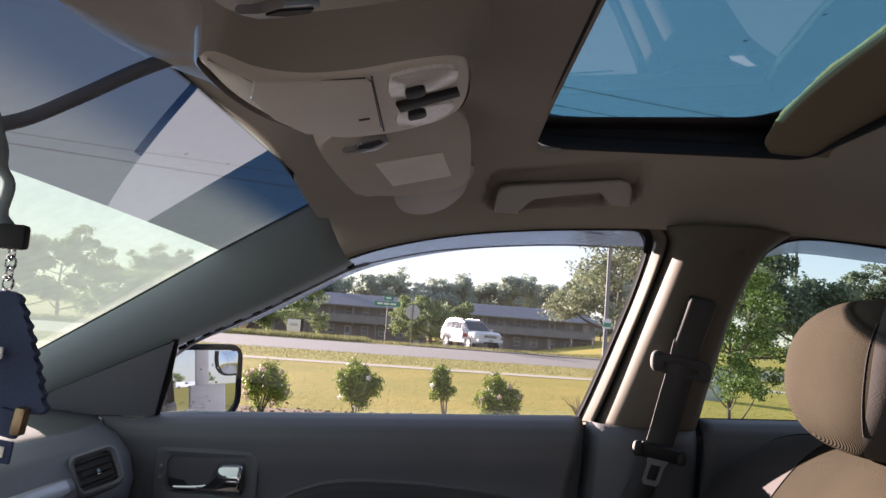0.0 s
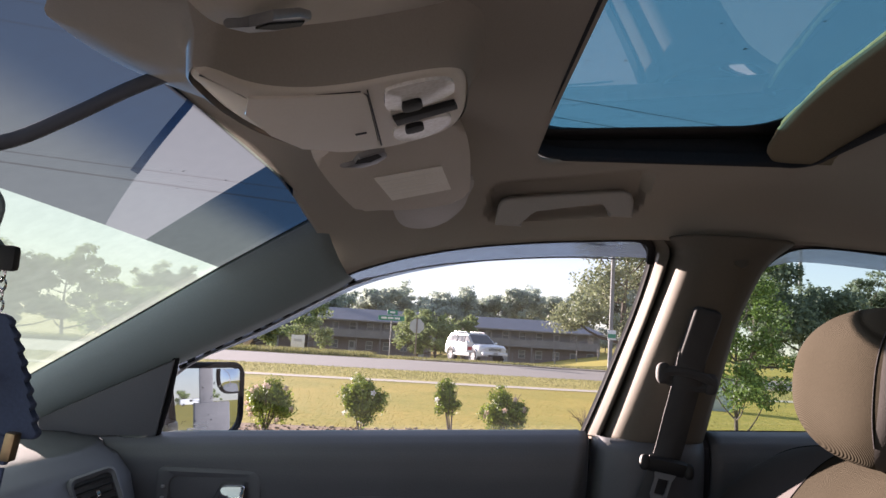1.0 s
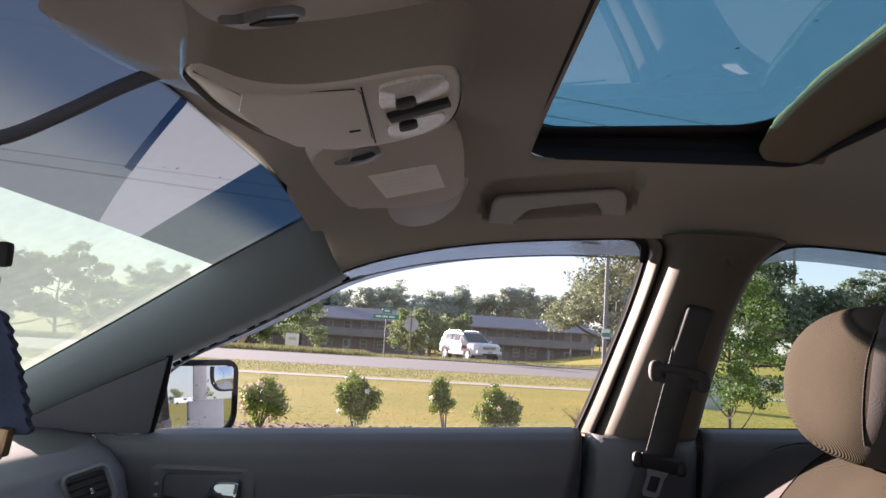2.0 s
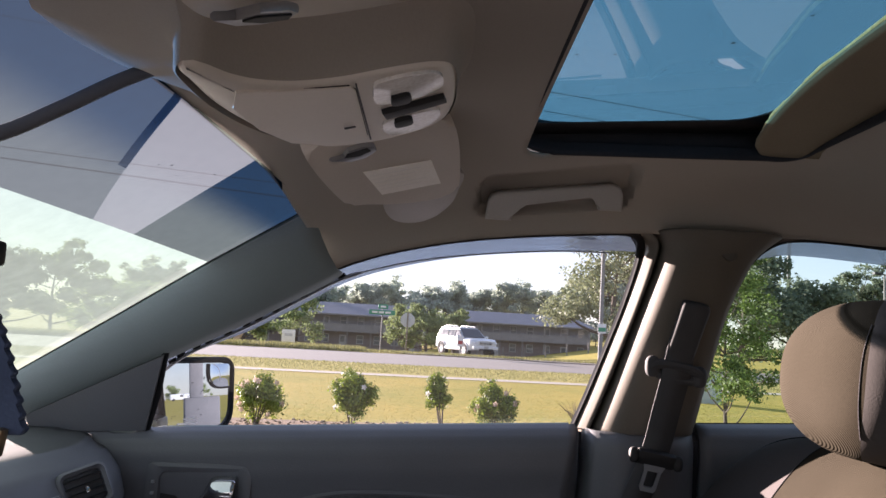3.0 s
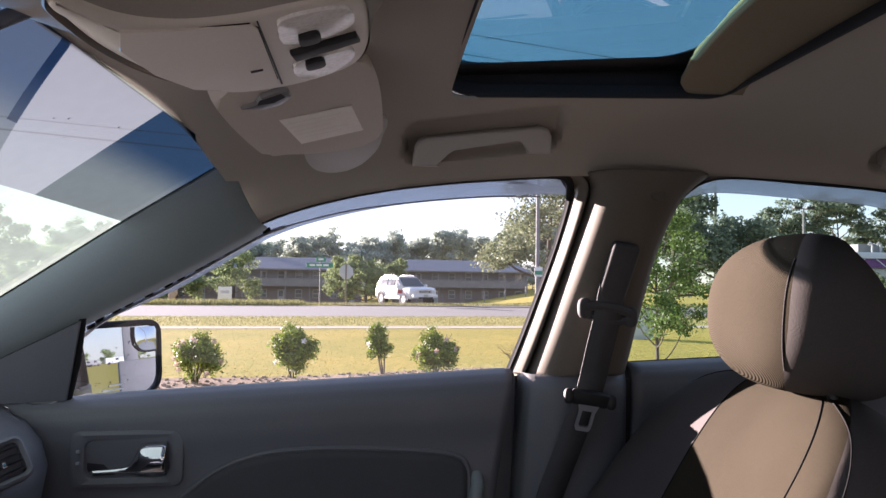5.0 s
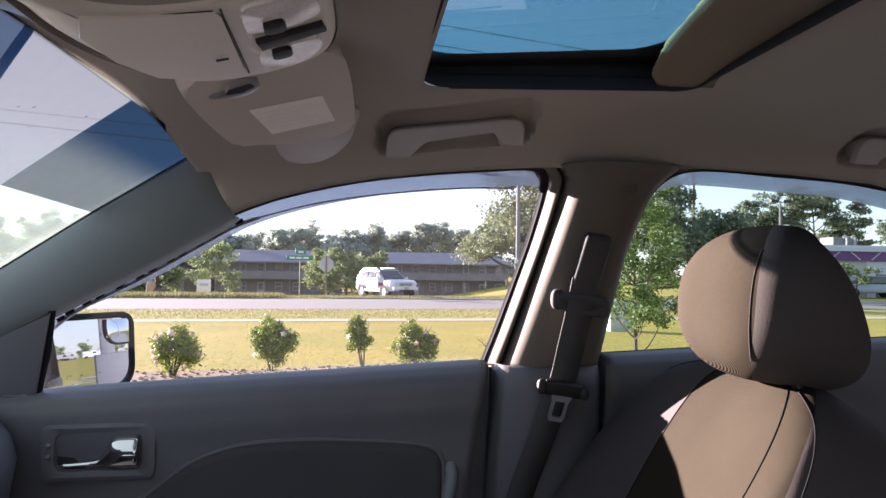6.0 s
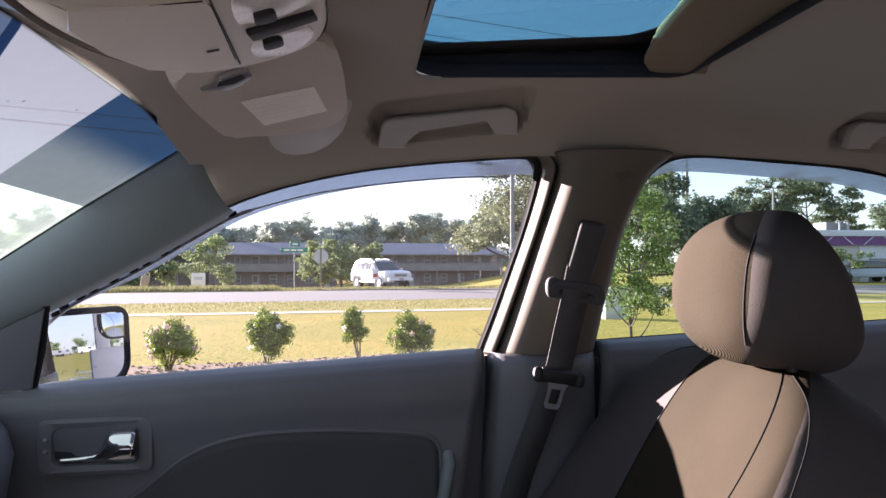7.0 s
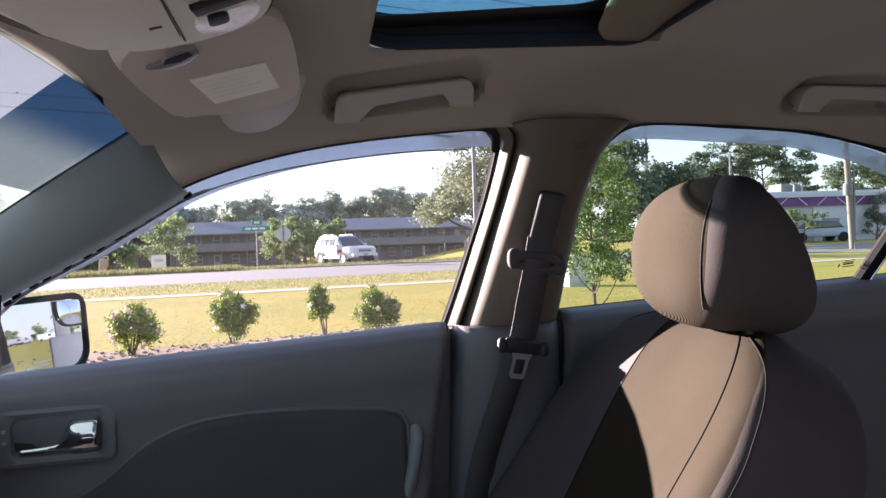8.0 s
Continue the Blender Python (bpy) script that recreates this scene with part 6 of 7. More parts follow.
def utility_pole(x, y, top, r, mat, label, sign=False, lean=0.0, boxes=False):
    z = terrain(x, y)
    s = thing("utility_pole", (x, y, z), label, "utility pole")
    part("pole", tube([(x, y, z - 0.2), (x + lean, y, top)], [r, r * 0.72], 12), mat, s)
    if sign:
        part("plate", one_box((x + 0.02, y - r - 0.03, 1.62), (0.36, 0.02, 0.42), None, 0.004), O["sign_white"], s, "white and green plate")
        part("marking", one_box((x + 0.02, y - r - 0.045, 1.58), (0.34, 0.008, 0.18)), O["sign_green"], s, smooth=False)
    if boxes:
        part("transformer", tube([(x - 0.35, y - 0.2, 2.4), (x - 0.35, y - 0.2, 2.9)], 0.2, 14), O["galv"], s, "grey pole transformer")
        part("conduit", tube([(x - 0.02, y - r, z), (x + 0.0, y - r, 3.6)], 0.05, 8), O["galv"], s)
    return s


utility_pole(7.13, 33.0, 10.5, 0.095, O["galv"], "slim grey steel utility pole by the road", sign=True)
utility_pole(23.75, 30.0, 9.5, 0.145, O["pole_wood"], "thick weathered utility pole with a grey transformer", boxes=True, lean=-0.5)
utility_pole(27.95, 60.0, 16.0, 0.16, O["galv"], "slim dark steel lamp pole behind trees")


def lot_lamp(x, y, top):
    z = terrain(x, y)
    s = thing("lot_lamp", (x, y, z), "tall dark parking lot lamp with two heads", "street lamp")
    part("pole", tube([(x, y, z - 0.2), (x, y, top)], [0.11, 0.08], 8), O["galv"], s)
    for d in (-0.55, 0.55):
        part("lamp_head", one_box((x + d, y, top), (0.7, 0.4, 0.22), None, 0.04), M["smooth_black"], s)


lot_lamp(35.7, 60.0, 7.7)


def wire(a, b, sag, r, label, group="overhead cables"):
    pts = [lerp(a, b, k / 20) - Vector((0, 0, sag * 4 * (k / 20) * (1 - k / 20))) for k in range(21)]
    tagged(part("overhead_cable", tube(pts, r, 5), O["wire"]), label, "cable", group)


for z0, z1, r in ((10.07, 6.22, 0.022), (9.95, 5.54, 0.032)):
    wire((-60, 25, z0), (7.13, 33.0, z1), 0.15, r, "black overhead cable strung along the road")
    wire((7.13, 33.0, z1 + 3.0), (70, 36, z1 + 4.0), 1.2, r, "black overhead cable strung along the road")
for k in range(1, 3):
    wire((-30, 10 + 2.4 * k, 9.3 + 0.2 * k), (60, 38 + 2.4 * k, 9.0), 0.6, 0.012, "thin black overhead cable crossing above")

cabinet = thing("utility_cabinet", (5.75, 16.0, 0.0), "pale grey metal utility cabinet in the grass", "utility cabinet")
body = part("body", one_box((5.75, 16.0, 0.28), (0.50, 0.40, 0.66), None, 0.02), O["box_grey"], cabinet)
part("lid", one_box((5.75, 16.0, 0.63), (0.54, 0.44, 0.05), None, 0.015), O["box_grey"], cabinet, "overhanging lid")
part("door", one_box((5.75, 15.795, 0.28), (0.40, 0.02, 0.46), None, 0.006), O["box_grey"], body)

# ---- trees ----
tree("broad_tree", "large silvery green tree beside the road", 8.6, 36.4, 6.6, 3.6, 15000, 0.17, O["leaf_silver"], 21, 0.22, base=0.07, clump=0.62, limb_n=12, first=0.12)
tree("broad_tree", "dense dark green tree behind the road", 17.0, 42.5, 6.0, 3.9, 10000, 0.28, O["leaf_dark"], 22, 0.2, base=0.02, clump=1.0, limb_n=12, first=0.08)
tree("broad_tree", "dense dark green tree behind the road", 20.6, 43.0, 4.9, 4.2, 9000, 0.28, O["leaf_dark"], 23, 0.2, base=0.02, clump=1.0, limb_n=12, first=0.08)
tree("broad_tree", "dense dark green tree behind the road", 24.4, 46.0, 3.4, 3.8, 6000, 0.28, O["leaf_dark"], 24, 0.18, base=0.02, clump=0.9, limb_n=10, first=0.08)
tree("young_tree", "slender young tree with bright green leaves in the grass", 4.22, 10.95, 2.75, 0.85, 12500, 0.055, O["leaf_young"], 25, 0.030, base=0.04, clump=0.21, limb_n=22, first=0.04)
for k, (x, y, h, sp, sd) in enumerate(((-16.9, 88, 5.7, 3.9, 31), (-3.4, 86, 5.3, 3.4, 32), (-1.3, 84, 4.6, 3.2, 33), (1.9, 86, 4.8, 1.9, 34), (-29.5, 90, 5.0, 4.0, 35), (-15.5, 60, 2.9, 2.0, 36), (-19.5, 60, 3.2, 2.8, 37))):
    tree("broad_tree", "round green tree in front of the apartments", x, y, h, sp, 6000, 0.28, O["leaf_mid"], sd, 0.16, "trees before the apartments", 0.05, sp * 0.24, limb_n=14, first=0.12)
rt = random.Random(5)
for k in range(27):
    x = -58 + 4.0 * k + rt.uniform(-1.3, 1.3)
    y = 138 + rt.uniform(-6, 10)
    h = 10.6 + rt.uniform(-1.6, 2.0) + (1.3 if 9 < x < 40 else 0.0)
    tree("tall_tree", "tall backlit tree in the far row, paled for haze", x, y, h, 5.6, 12000, 0.47, O["leaf_far"], 100 + k, 0.2, "far row of trees", 0.36, 0.95, limb_n=14, first=0.42)
for k in range(24):
    x = -60 + 4.6 * k + rt.uniform(-1.3, 1.3)
    tree("understorey_shrub", "low green growth below the far trees, paled for haze", x, 132 + rt.uniform(-3, 3), 4.6 + rt.uniform(-0.6, 0.8), 4.6, 2200, 0.45, O["leaf_far"], 200 + k, 0.1, "far undergrowth", 0.05, 1.1, category="shrub", limb_n=7, first=0.1)
for k, (x, y, h, sp) in enumerate(((37.0, 66, 8.0, 2.9), (40.2, 66, 8.8, 3.0), (43.2, 67, 9.3, 3.2), (46.0, 66, 7.4, 2.4), (52.0, 66, 7.6, 3.0), (56.6, 66, 7.2, 3.2), (62.0, 72, 8.2, 4.0))):
    tree("pine_tree", "tall open-crowned pine behind the white building", x, y, h, sp, 5200, 0.27, O["leaf_dark"], 300 + k, 0.20, "pines behind the building", 0.55, 0.85, limb_n=11, first=0.52, shape=0.6)
for k, (x, y, h, sp) in enumerate(((-23.2, 45, 5.2, 3.4), (-26.8, 46, 4.6, 3.6), (-31, 46, 5.5, 4.5), (-22, 58, 3.6, 4.0), (-18.5, 55, 3.0, 3.2), (-27, 62, 4.6, 5.0), (-37, 44, 6.5, 5.5), (-44, 46, 7.0, 6.0))):
    tree("broad_tree", "hazy green tree seen through the windshield", x * 1.7, y * 1.7, h * 1.7, sp * 1.7, 6500, 0.52, O["leaf_mid"], 400 + k, 0.2, "trees beyond the windshield", 0.05, sp * 0.29, limb_n=12, first=0.1)


# ---- apartments ----
def apartments(x0, x1, y, label, slots):
    z0 = terrain((x0 + x1) / 2, y) - 0.1
    b = thing("apartment_building", ((x0 + x1) / 2, y, z0), label, "apartment building", "apartment blocks")
    h = 2.62
    for k in range(2):
        part("wall", one_box(((x0 + x1) / 2, y + 5, z0 + h * (k + 0.5)), (x1 - x0, 10, h), None), O["brick"] if k == 0 else O["siding"], b, "dark brick storey" if k == 0 else "grey sided storey", smooth=False)
    ez, rz = z0 + 2 * h - 0.25, z0 + 2 * h + 1.55
    bm = bmesh.new()
    v = [bm.verts.new(p) for p in ((x0 - 0.5, y - 1.9, ez), (x1 + 0.5, y - 1.9, ez), (x1 - 2.0, y + 5, rz), (x0 + 2.0, y + 5, rz), (x0 - 0.5, y + 11.5, ez), (x1 + 0.5, y + 11.5, ez))]
    for q in ((0, 1, 2, 3), (3, 2, 5, 4), (0, 3, 4), (1, 5, 2)):
        bm.faces.new([v[i] for i in q])
    solid(part("roof", bm, O["shingle"], b, "slate grey shingle hip roof", smooth=False), 0.16, -1.0)
    part("fascia", one_box(((x0 + x1) / 2, y - 1.93, ez - 0.06), (x1 - x0 + 1.0, 0.05, 0.2)), O["timber"], b, smooth=False)
    part("deck", one_box(((x0 + x1) / 2, y - 0.85, z0 + h), (x1 - x0 - 0.4, 1.7, 0.16)), O["timber"], b, "timber walkway", smooth=False)
    part("rail", one_box(((x0 + x1) / 2, y - 1.68, z0 + h + 1.0), (x1 - x0 - 0.4, 0.07, 0.08)), O["timber"], b, smooth=False)
    part("rail", one_box(((x0 + x1) / 2, y - 1.68, z0 + h + 0.52), (x1 - x0 - 0.4, 0.03, 0.86)), O["timber"], b, "close-boarded rail", smooth=False)
    n = int((x1 - x0) / 3.3)
    for k in range(n + 1):
        part("post", one_box((x0 + 0.3 + (x1 - x0 - 0.6) * k / n, y - 1.66, (z0 + ez) / 2), (0.13, 0.13, ez - z0)), O["timber"], b, smooth=False)
    for k in range(slots):
        wx = x0 + 1.3 + (x1 - x0 - 2.6) * k / (slots - 1)
        for lv in range(2):
            tall = (k + lv) % 4 == 2
            w, hh, zc = (0.95, 2.0, z0 + h * lv + 1.08) if tall else (1.0, 1.25, z0 + h * lv + 1.5)
            win = part("door" if tall else "window", one_box((wx, y - 0.04, zc), (w, 0.08, hh)), O["trim"], b, "pale door" if tall else "pale framed window", smooth=False)
            if tall:
                part("pane", one_box((wx, y - 0.09, zc + 0.4), (w * 0.6, 0.03, hh * 0.4)), O["pane"], win, smooth=False)
            else:
                for s in (-1, 1):
                    part("pane", one_box((wx, y - 0.09, zc + s * hh * 0.23), (w * 0.8, 0.03, hh * 0.38)), O["pane"], win, smooth=False)
    return b


apartments(-44.0, -21.5, 112.0, "two-storey dark brick apartments with slate roof and walkway", 8)
apartments(-20.0, -2.5, 108.0, "two-storey dark brick apartments with slate roof and walkway", 7)
apartments(2.2, 22.5, 112.0, "two-storey dark brick apartments behind a low fence", 8)
fence = thing("fence", (13, 100, terrain(13, 100)), "low post fence before the apartments", "fence")
for k in range(9):
    x = 3.0 + 2.8 * k
    part("post", one_box((x, 99, terrain(x, 99) + 0.55), (0.12, 0.12, 1.7)), O["timber"], fence, smooth=False)

# ---- white shop building ----
shop = thing("shop_building", (36, 47, 0), "white flat-roofed shop with a purple lattice band", "shop building")
part("wall", one_box((31.3, 50.0, 1.35), (4.2, 8.0, 3.1), None), O["wall_cream"], shop, "cream painted wall", smooth=False)
part("wall", one_box((41.4, 50.0, 1.35), (16.0, 8.1, 3.1), None), O["wall_white"], shop, "white painted wall", smooth=False)
part("roof", one_box((39.2, 50.0, 3.30), (20.8, 8.4, 0.16), None, 0.02), O["wall_white"], shop, smooth=False)
part("parapet_band", one_box((39.2, 45.86, 2.68), (20.7, 0.16, 0.62), None), O["purple"], shop, "purple painted band", smooth=False)
part("cornice", one_box((39.2, 45.80, 3.12), (20.9, 0.30, 0.30), None, 0.02), O["wall_white"], shop, smooth=False)
for k in range(14):
    x = 29.6 + 1.45 * k
    bm = one_box((0, 0, 0), (0.06, 0.03, 0.86))
    bmesh.ops.transform(bm, matrix=Matrix.Translation((x, 45.76, 2.68)) @ Matrix.Rotation(radians(52 if k % 2 else -52), 4, "Y"), verts=bm.verts)
    part("lattice_bar", bm, O["wall_white"], shop, smooth=False)
door = part("door", one_box((34.7, 45.93, 0.62), (1.25, 0.10, 1.75), None), O["pane"], shop, "dark glazed entrance", smooth=False)
part("door_frame", one_box((35.0, 45.86, 0.62), (0.62, 0.05, 1.55), None), O["stone"], door, smooth=False)
part("pane", one_box((35.0, 45.82, 0.66), (0.42, 0.04, 1.25), None), O["trim"], door, smooth=False)
part("downpipe", tube([(35.9, 45.8, -0.1), (35.9, 45.8, 0.9)], 0.10, 8), O["trim"], shop)
part("roof_unit", one_box((33.5, 49.0, 3.7), (1.8, 1.5, 0.7), None, 0.05), O["galv"], shop, "grey rooftop air unit")
for dx in (-0.25, 0.35):
    part("vent_pipe", tube(curve([(33.4 + dx, 47.6, 3.4), (33.4 + dx, 47.6, 3.95), (33.3 + dx, 47.6, 4.1), (33.15 + dx, 47.6, 3.98)], 8), 0.07, 8), O["trim"], shop)
tree("broad_tree", "small clipped tree before the white shop", 30.9, 43.4, 2.1, 1.5, 1800, 0.14, O["leaf_mid"], 61, 0.05, base=0.35, clump=0.35, limb_n=7, first=0.5)
tree("climbing_shrub", "dark narrow evergreen against the shop wall", 37.6, 45.2, 3.0, 0.9, 2600, 0.14, O["leaf_dark"], 62, 0.08, base=0.0, clump=0.35, category="shrub", limb_n=10, first=0.05)


def parked_sedan(x, y, heading):
    """A low saloon car: hull, cabin, wheels."""
    m = Matrix.Translation((x, y, terrain(x, y))) @ Matrix.Rotation(radians(heading), 4, "Z")
    car = thing("parked_sedan", (x, y, terrain(x, y)), "pale blue grey saloon parked before the white shop", "car")

    def add(name, bm, mat, parent=None, label=""):
        bmesh.ops.transform(bm, matrix=m, verts=bm.verts)
        return part(name, bm, mat, parent or car, label)
    side = [(-2.2, 0.35), (2.15, 0.32), (2.25, 0.55), (2.1, 0.72), (1.1, 0.86), (-1.7, 0.90), (-2.2, 0.82)]
    body = add("body", slab([(a, -0.85, b) for a, b in side], (0, 1.7, 0), 0.07, 3), O["sedan"])
    top = [(-1.55, 0.86), (1.05, 0.84), (0.35, 1.30), (0.1, 1.36), (-0.9, 1.34), (-1.1, 1.28)]
    add("cabin", slab([(a, -0.70, b) for a, b in top], (0, 1.4, 0), 0.06, 3), O["suv_glass"], body, "dark glazed cabin")
    add("roof", one_box((-0.4, 0, 1.36), (1.15, 1.25, 0.05), None, 0.02), O["sedan"], body)
    for s in (-1, 1):
        for wx in (1.35, -1.35):
            add("wheel", tube([(wx, s * 0.66, 0.31), (wx, s * 0.87, 0.31)], 0.31, 20), O["tyre"], None, "black tyre")


parked_sedan(32.3, 44.2, 172)

# ---- silver SUV at the mouth of the side street ----
def suv(x, y, heading):
    z = terrain(x, y) + 0.03
    car = new("suv")
    m = Matrix.Translation((x, y, z)) @ Matrix.Rotation(radians(heading), 4, "Z")

    def add(name, bm, mat, parent=None, label="", smooth=True):
        bmesh.ops.transform(bm, matrix=m, verts=bm.verts)
        return part(name, bm, mat, parent or car, label, smooth)
    car.matrix_basis = Matrix.Translation((x, y, z))
    car.empty_display_size = 0.1
    tagged(car, "silver mid-size SUV at the mouth of the side street", "car")

    def hull(u, v):
        px = -2.36 + 4.72 * u
        a = math.pi * (v * 1.0)
        nose = max(0.0, (px - 1.85) / 0.51)
        tail = max(0.0, (-px - 2.0) / 0.36)
        half = 0.945 - 0.20 * nose ** 2 - 0.07 * tail ** 2
        top = 1.10 - 0.02 * (px > 1.0) * (px - 1.0) - 0.12 * nose ** 2.4
        low = 0.36 + 0.10 * nose ** 2 + 0.10 * tail ** 2
        prof = [(-0.82, low), (-0.97, low + 0.06), (-1.0, 0.62), (-0.985, 0.84), (-0.955, top - 0.07), (-0.87, top), (-0.5, top + 0.03), (0, top + 0.04), (0.5, top + 0.03), (0.87, top), (0.955, top - 0.07), (0.985, 0.84), (1.0, 0.62), (0.97, low + 0.06), (0.82, low)]
        yy, zz = prof[round(v * 14)]
        return Vector((px, yy * half, zz))
    bm = sheet(hull, 40, 14)
    for face_x in (0, 40):
        vs = [v for v in bm.verts if abs(v.co.x - (-2.36 if face_x == 0 else 2.36)) < 1e-5]
        bm.faces.new(sorted(vs, key=lambda v: math.atan2(v.co.z - 0.8, v.co.y)))
    body = add("body", bm, O["suv"], None, "silver body")

    def cabin(u, v):
        k = v
        x0, x1 = -2.22 + 0.28 * k ** 1.3, 1.02 - 0.86 * k
        half = 0.86 - 0.17 * k
        zz = 1.12 + 0.60 * k - 0.01 * k * k
        a = u * 4
        i, f = int(a) % 4, a - int(a)
        c = [(x0, -half), (x1, -half * 0.96), (x1, half * 0.96), (x0, half)]
        p, q = c[i], c[(i + 1) % 4]
        return Vector((p[0] + (q[0] - p[0]) * f, p[1] + (q[1] - p[1]) * f, zz))
    bm = sheet(cabin, 32, 6, None, True)
    add("cabin", bm, O["suv"], body, "silver pillars and roof sides")
    bm = sheet(lambda u, v: Vector((-1.96 + 2.14 * u, (-0.70 + 1.40 * v), 1.705 + 0.045 * math.sin(math.pi * v) ** 0.6 * math.sin(math.pi * (0.08 + 0.84 * u)) ** 0.5)), 12, 12)
    solid(add("roof", bm, O["suv"], body), 0.03, -1.0)
    for s in (-1, 1):
        def win(xa, xb, xc, xd, za=1.17, zb=1.60):
            q = []
            for px, pz in ((xa, za), (xb, za), (xc, zb), (xd, zb)):
                k = (pz - 1.12) / 0.6
                q.append((px, s * (0.86 - 0.17 * k + 0.004), pz))
            return slab(q, (0, 0.012 * s, 0), 0.0)
        for pts in ((0.14, 0.86, 0.33, 0.10), (-0.80, 0.02, 0.00, -0.80), (-1.98, -0.92, -0.92, -1.80)):
            add("side_window", win(*pts), O["suv_glass"], body, "dark side window", False)
        add("roof_rail", tube([(-1.8, s * 0.62, 1.75), (-1.7, s * 0.62, 1.80), (-0.2, s * 0.62, 1.81), (0.0, s * 0.62, 1.76)], 0.022, 8), O["rim"], body)
        add("side_mirror", lobe((0.78, s * 1.0, 1.18), (0.07, 0.11, 0.08), nu=14, nv=10), O["suv"], body)
        add("headlight", lobe((2.20, s * 0.64, 0.86), (0.16, 0.19, 0.085), (3, 3, 3), 16, 10, Matrix.Rotation(radians(-14 * s), 4, "Z")), O["head"], body, "clear headlight")
        add("tail_light", lobe((-2.30, s * 0.70, 1.00), (0.07, 0.08, 0.17), (3, 3, 3), 14, 10), O["tail"], body, "red tail light")
        add("side_skirt", one_box((0.0, s * 0.93, 0.42), (2.3, 0.08, 0.14), None, 0.03), O["suv"], body)
        for wx in (1.40, -1.40):
            add("wheel_arch", tube([(wx, s * 0.70, 0.40), (wx, s * 0.958, 0.40)], 0.455, 28), M["smooth_black"], body, "dark wheel arch")
            arch = [(wx + 0.47 * math.cos(a), s * 0.955, 0.40 + 0.47 * math.sin(a)) for a in [radians(-8 + 196 * i / 20) for i in range(21)]]
            add("arch_flare", tube(arch, 0.035, 8), O["suv"], body)
            bm = bmesh.new()
            prof = [(0.22, 0.10), (0.25, 0.0), (0.345, 0.0), (0.375, 0.03), (0.38, 0.12), (0.375, 0.21), (0.345, 0.24)]
            rows = [[bm.verts.new((wx + r * math.cos(a), s * (0.985 - d), 0.38 + r * math.sin(a))) for a in [math.tau * i / 28 for i in range(28)]] for r, d in prof]
            for a, b in zip(rows, rows[1:]):
                for i in range(28):
                    bm.faces.new((a[i - 1], a[i], b[i], b[i - 1]))
            wheel = add("wheel", tube([(wx, s * 0.80, 0.38), (wx, s * 0.90, 0.38)], 0.24, 24), M["smooth_black"], None)
            add("tyre", bm, O["tyre"], wheel, "black tyre")
            bm = bmesh.new()
            for i in range(6):
                a = math.tau * i / 6
                q = [(0.05, -0.05), (0.235, -0.045), (0.235, 0.045), (0.05, 0.05)]
                slab([(wx + r * math.cos(a) - t * math.sin(a), s * 0.975, 0.38 + r * math.sin(a) + t * math.cos(a)) for r, t in q], (0, -0.05 * s, 0), 0, bm=bm)
            tube([(wx, s * 0.92, 0.38), (wx, s * 0.985, 0.38)], 0.075, 14, bm)
            ring = [(wx + 0.235 * math.cos(a), s * 0.965, 0.38 + 0.235 * math.sin(a)) for a in [math.tau * i / 28 for i in range(29)]]
            tube(ring, 0.018, 6, bm)
            add("rim", bm, O["rim"], wheel, "six-spoke alloy rim")
    q = [(1.0, 1.15), (0.24, 1.66)]
    bm = slab([(q[0][0] + 0.01, -0.74, q[0][1]), (q[0][0] + 0.01, 0.74, q[0][1]), (q[1][0] + 0.03, 0.62, q[1][1]), (q[1][0] + 0.03, -0.62, q[1][1])], (0.012, 0, 0.012))
    add("windshield", bm, O["suv_glass"], body, "dark windshield", False)
    bm = slab([(-2.22, -0.70, 1.18), (-2.22, 0.70, 1.18), (-2.02, 0.58, 1.60), (-2.02, -0.58, 1.60)], (-0.014, 0, 0.006))
    add("rear_window", bm, O["suv_glass"], body, "dark rear window", False)
    add("grille", one_box((2.33, 0, 0.84), (0.10, 0.86, 0.16), None, 0.03), M["smooth_black"], body, "dark grille")
    for k in range(3):
        add("grille_bar", one_box((2.385, 0, 0.79 + 0.05 * k), (0.03, 0.84, 0.022), None, 0.006), O["rim"], body)
    add("bumper", one_box((2.26, 0, 0.56), (0.34, 1.70, 0.24), None, 0.07, 3), O["suv"], body, "silver front bumper")
    add("bumper_intake", one_box((2.42, 0, 0.47), (0.04, 1.0, 0.10), None, 0.01), M["smooth_black"], body)
    add("bumper", one_box((-2.30, 0, 0.56), (0.26, 1.72, 0.24), None, 0.07, 3), O["suv"], body, "silver rear bumper")
    add("plate", one_box((2.44, 0, 0.60), (0.012, 0.30, 0.15)), O["trim"], body, "blank number plate", False)
    return car


suv(1.75, 46.8, 298)

# ---- what the door mirror shows behind the car ----
PX, PY = 7.2, 3.92
pillar = thing("sign_pillar", (PX, PY, 0), "white painted square sign pillar with dirt specks behind the car", "pillar")
part("shaft", one_box((PX, PY - 0.06, 1.9), (0.15, 0.15, 3.8), Matrix.Rotation(radians(14), 4, "Z"), 0.01), O["pillar_white"], pillar)
part("base", one_box((PX, PY, 0.52), (0.34, 0.40, 1.04), Matrix.Rotation(radians(14), 4, "Z"), 0.02), O["pillar_white"], pillar)


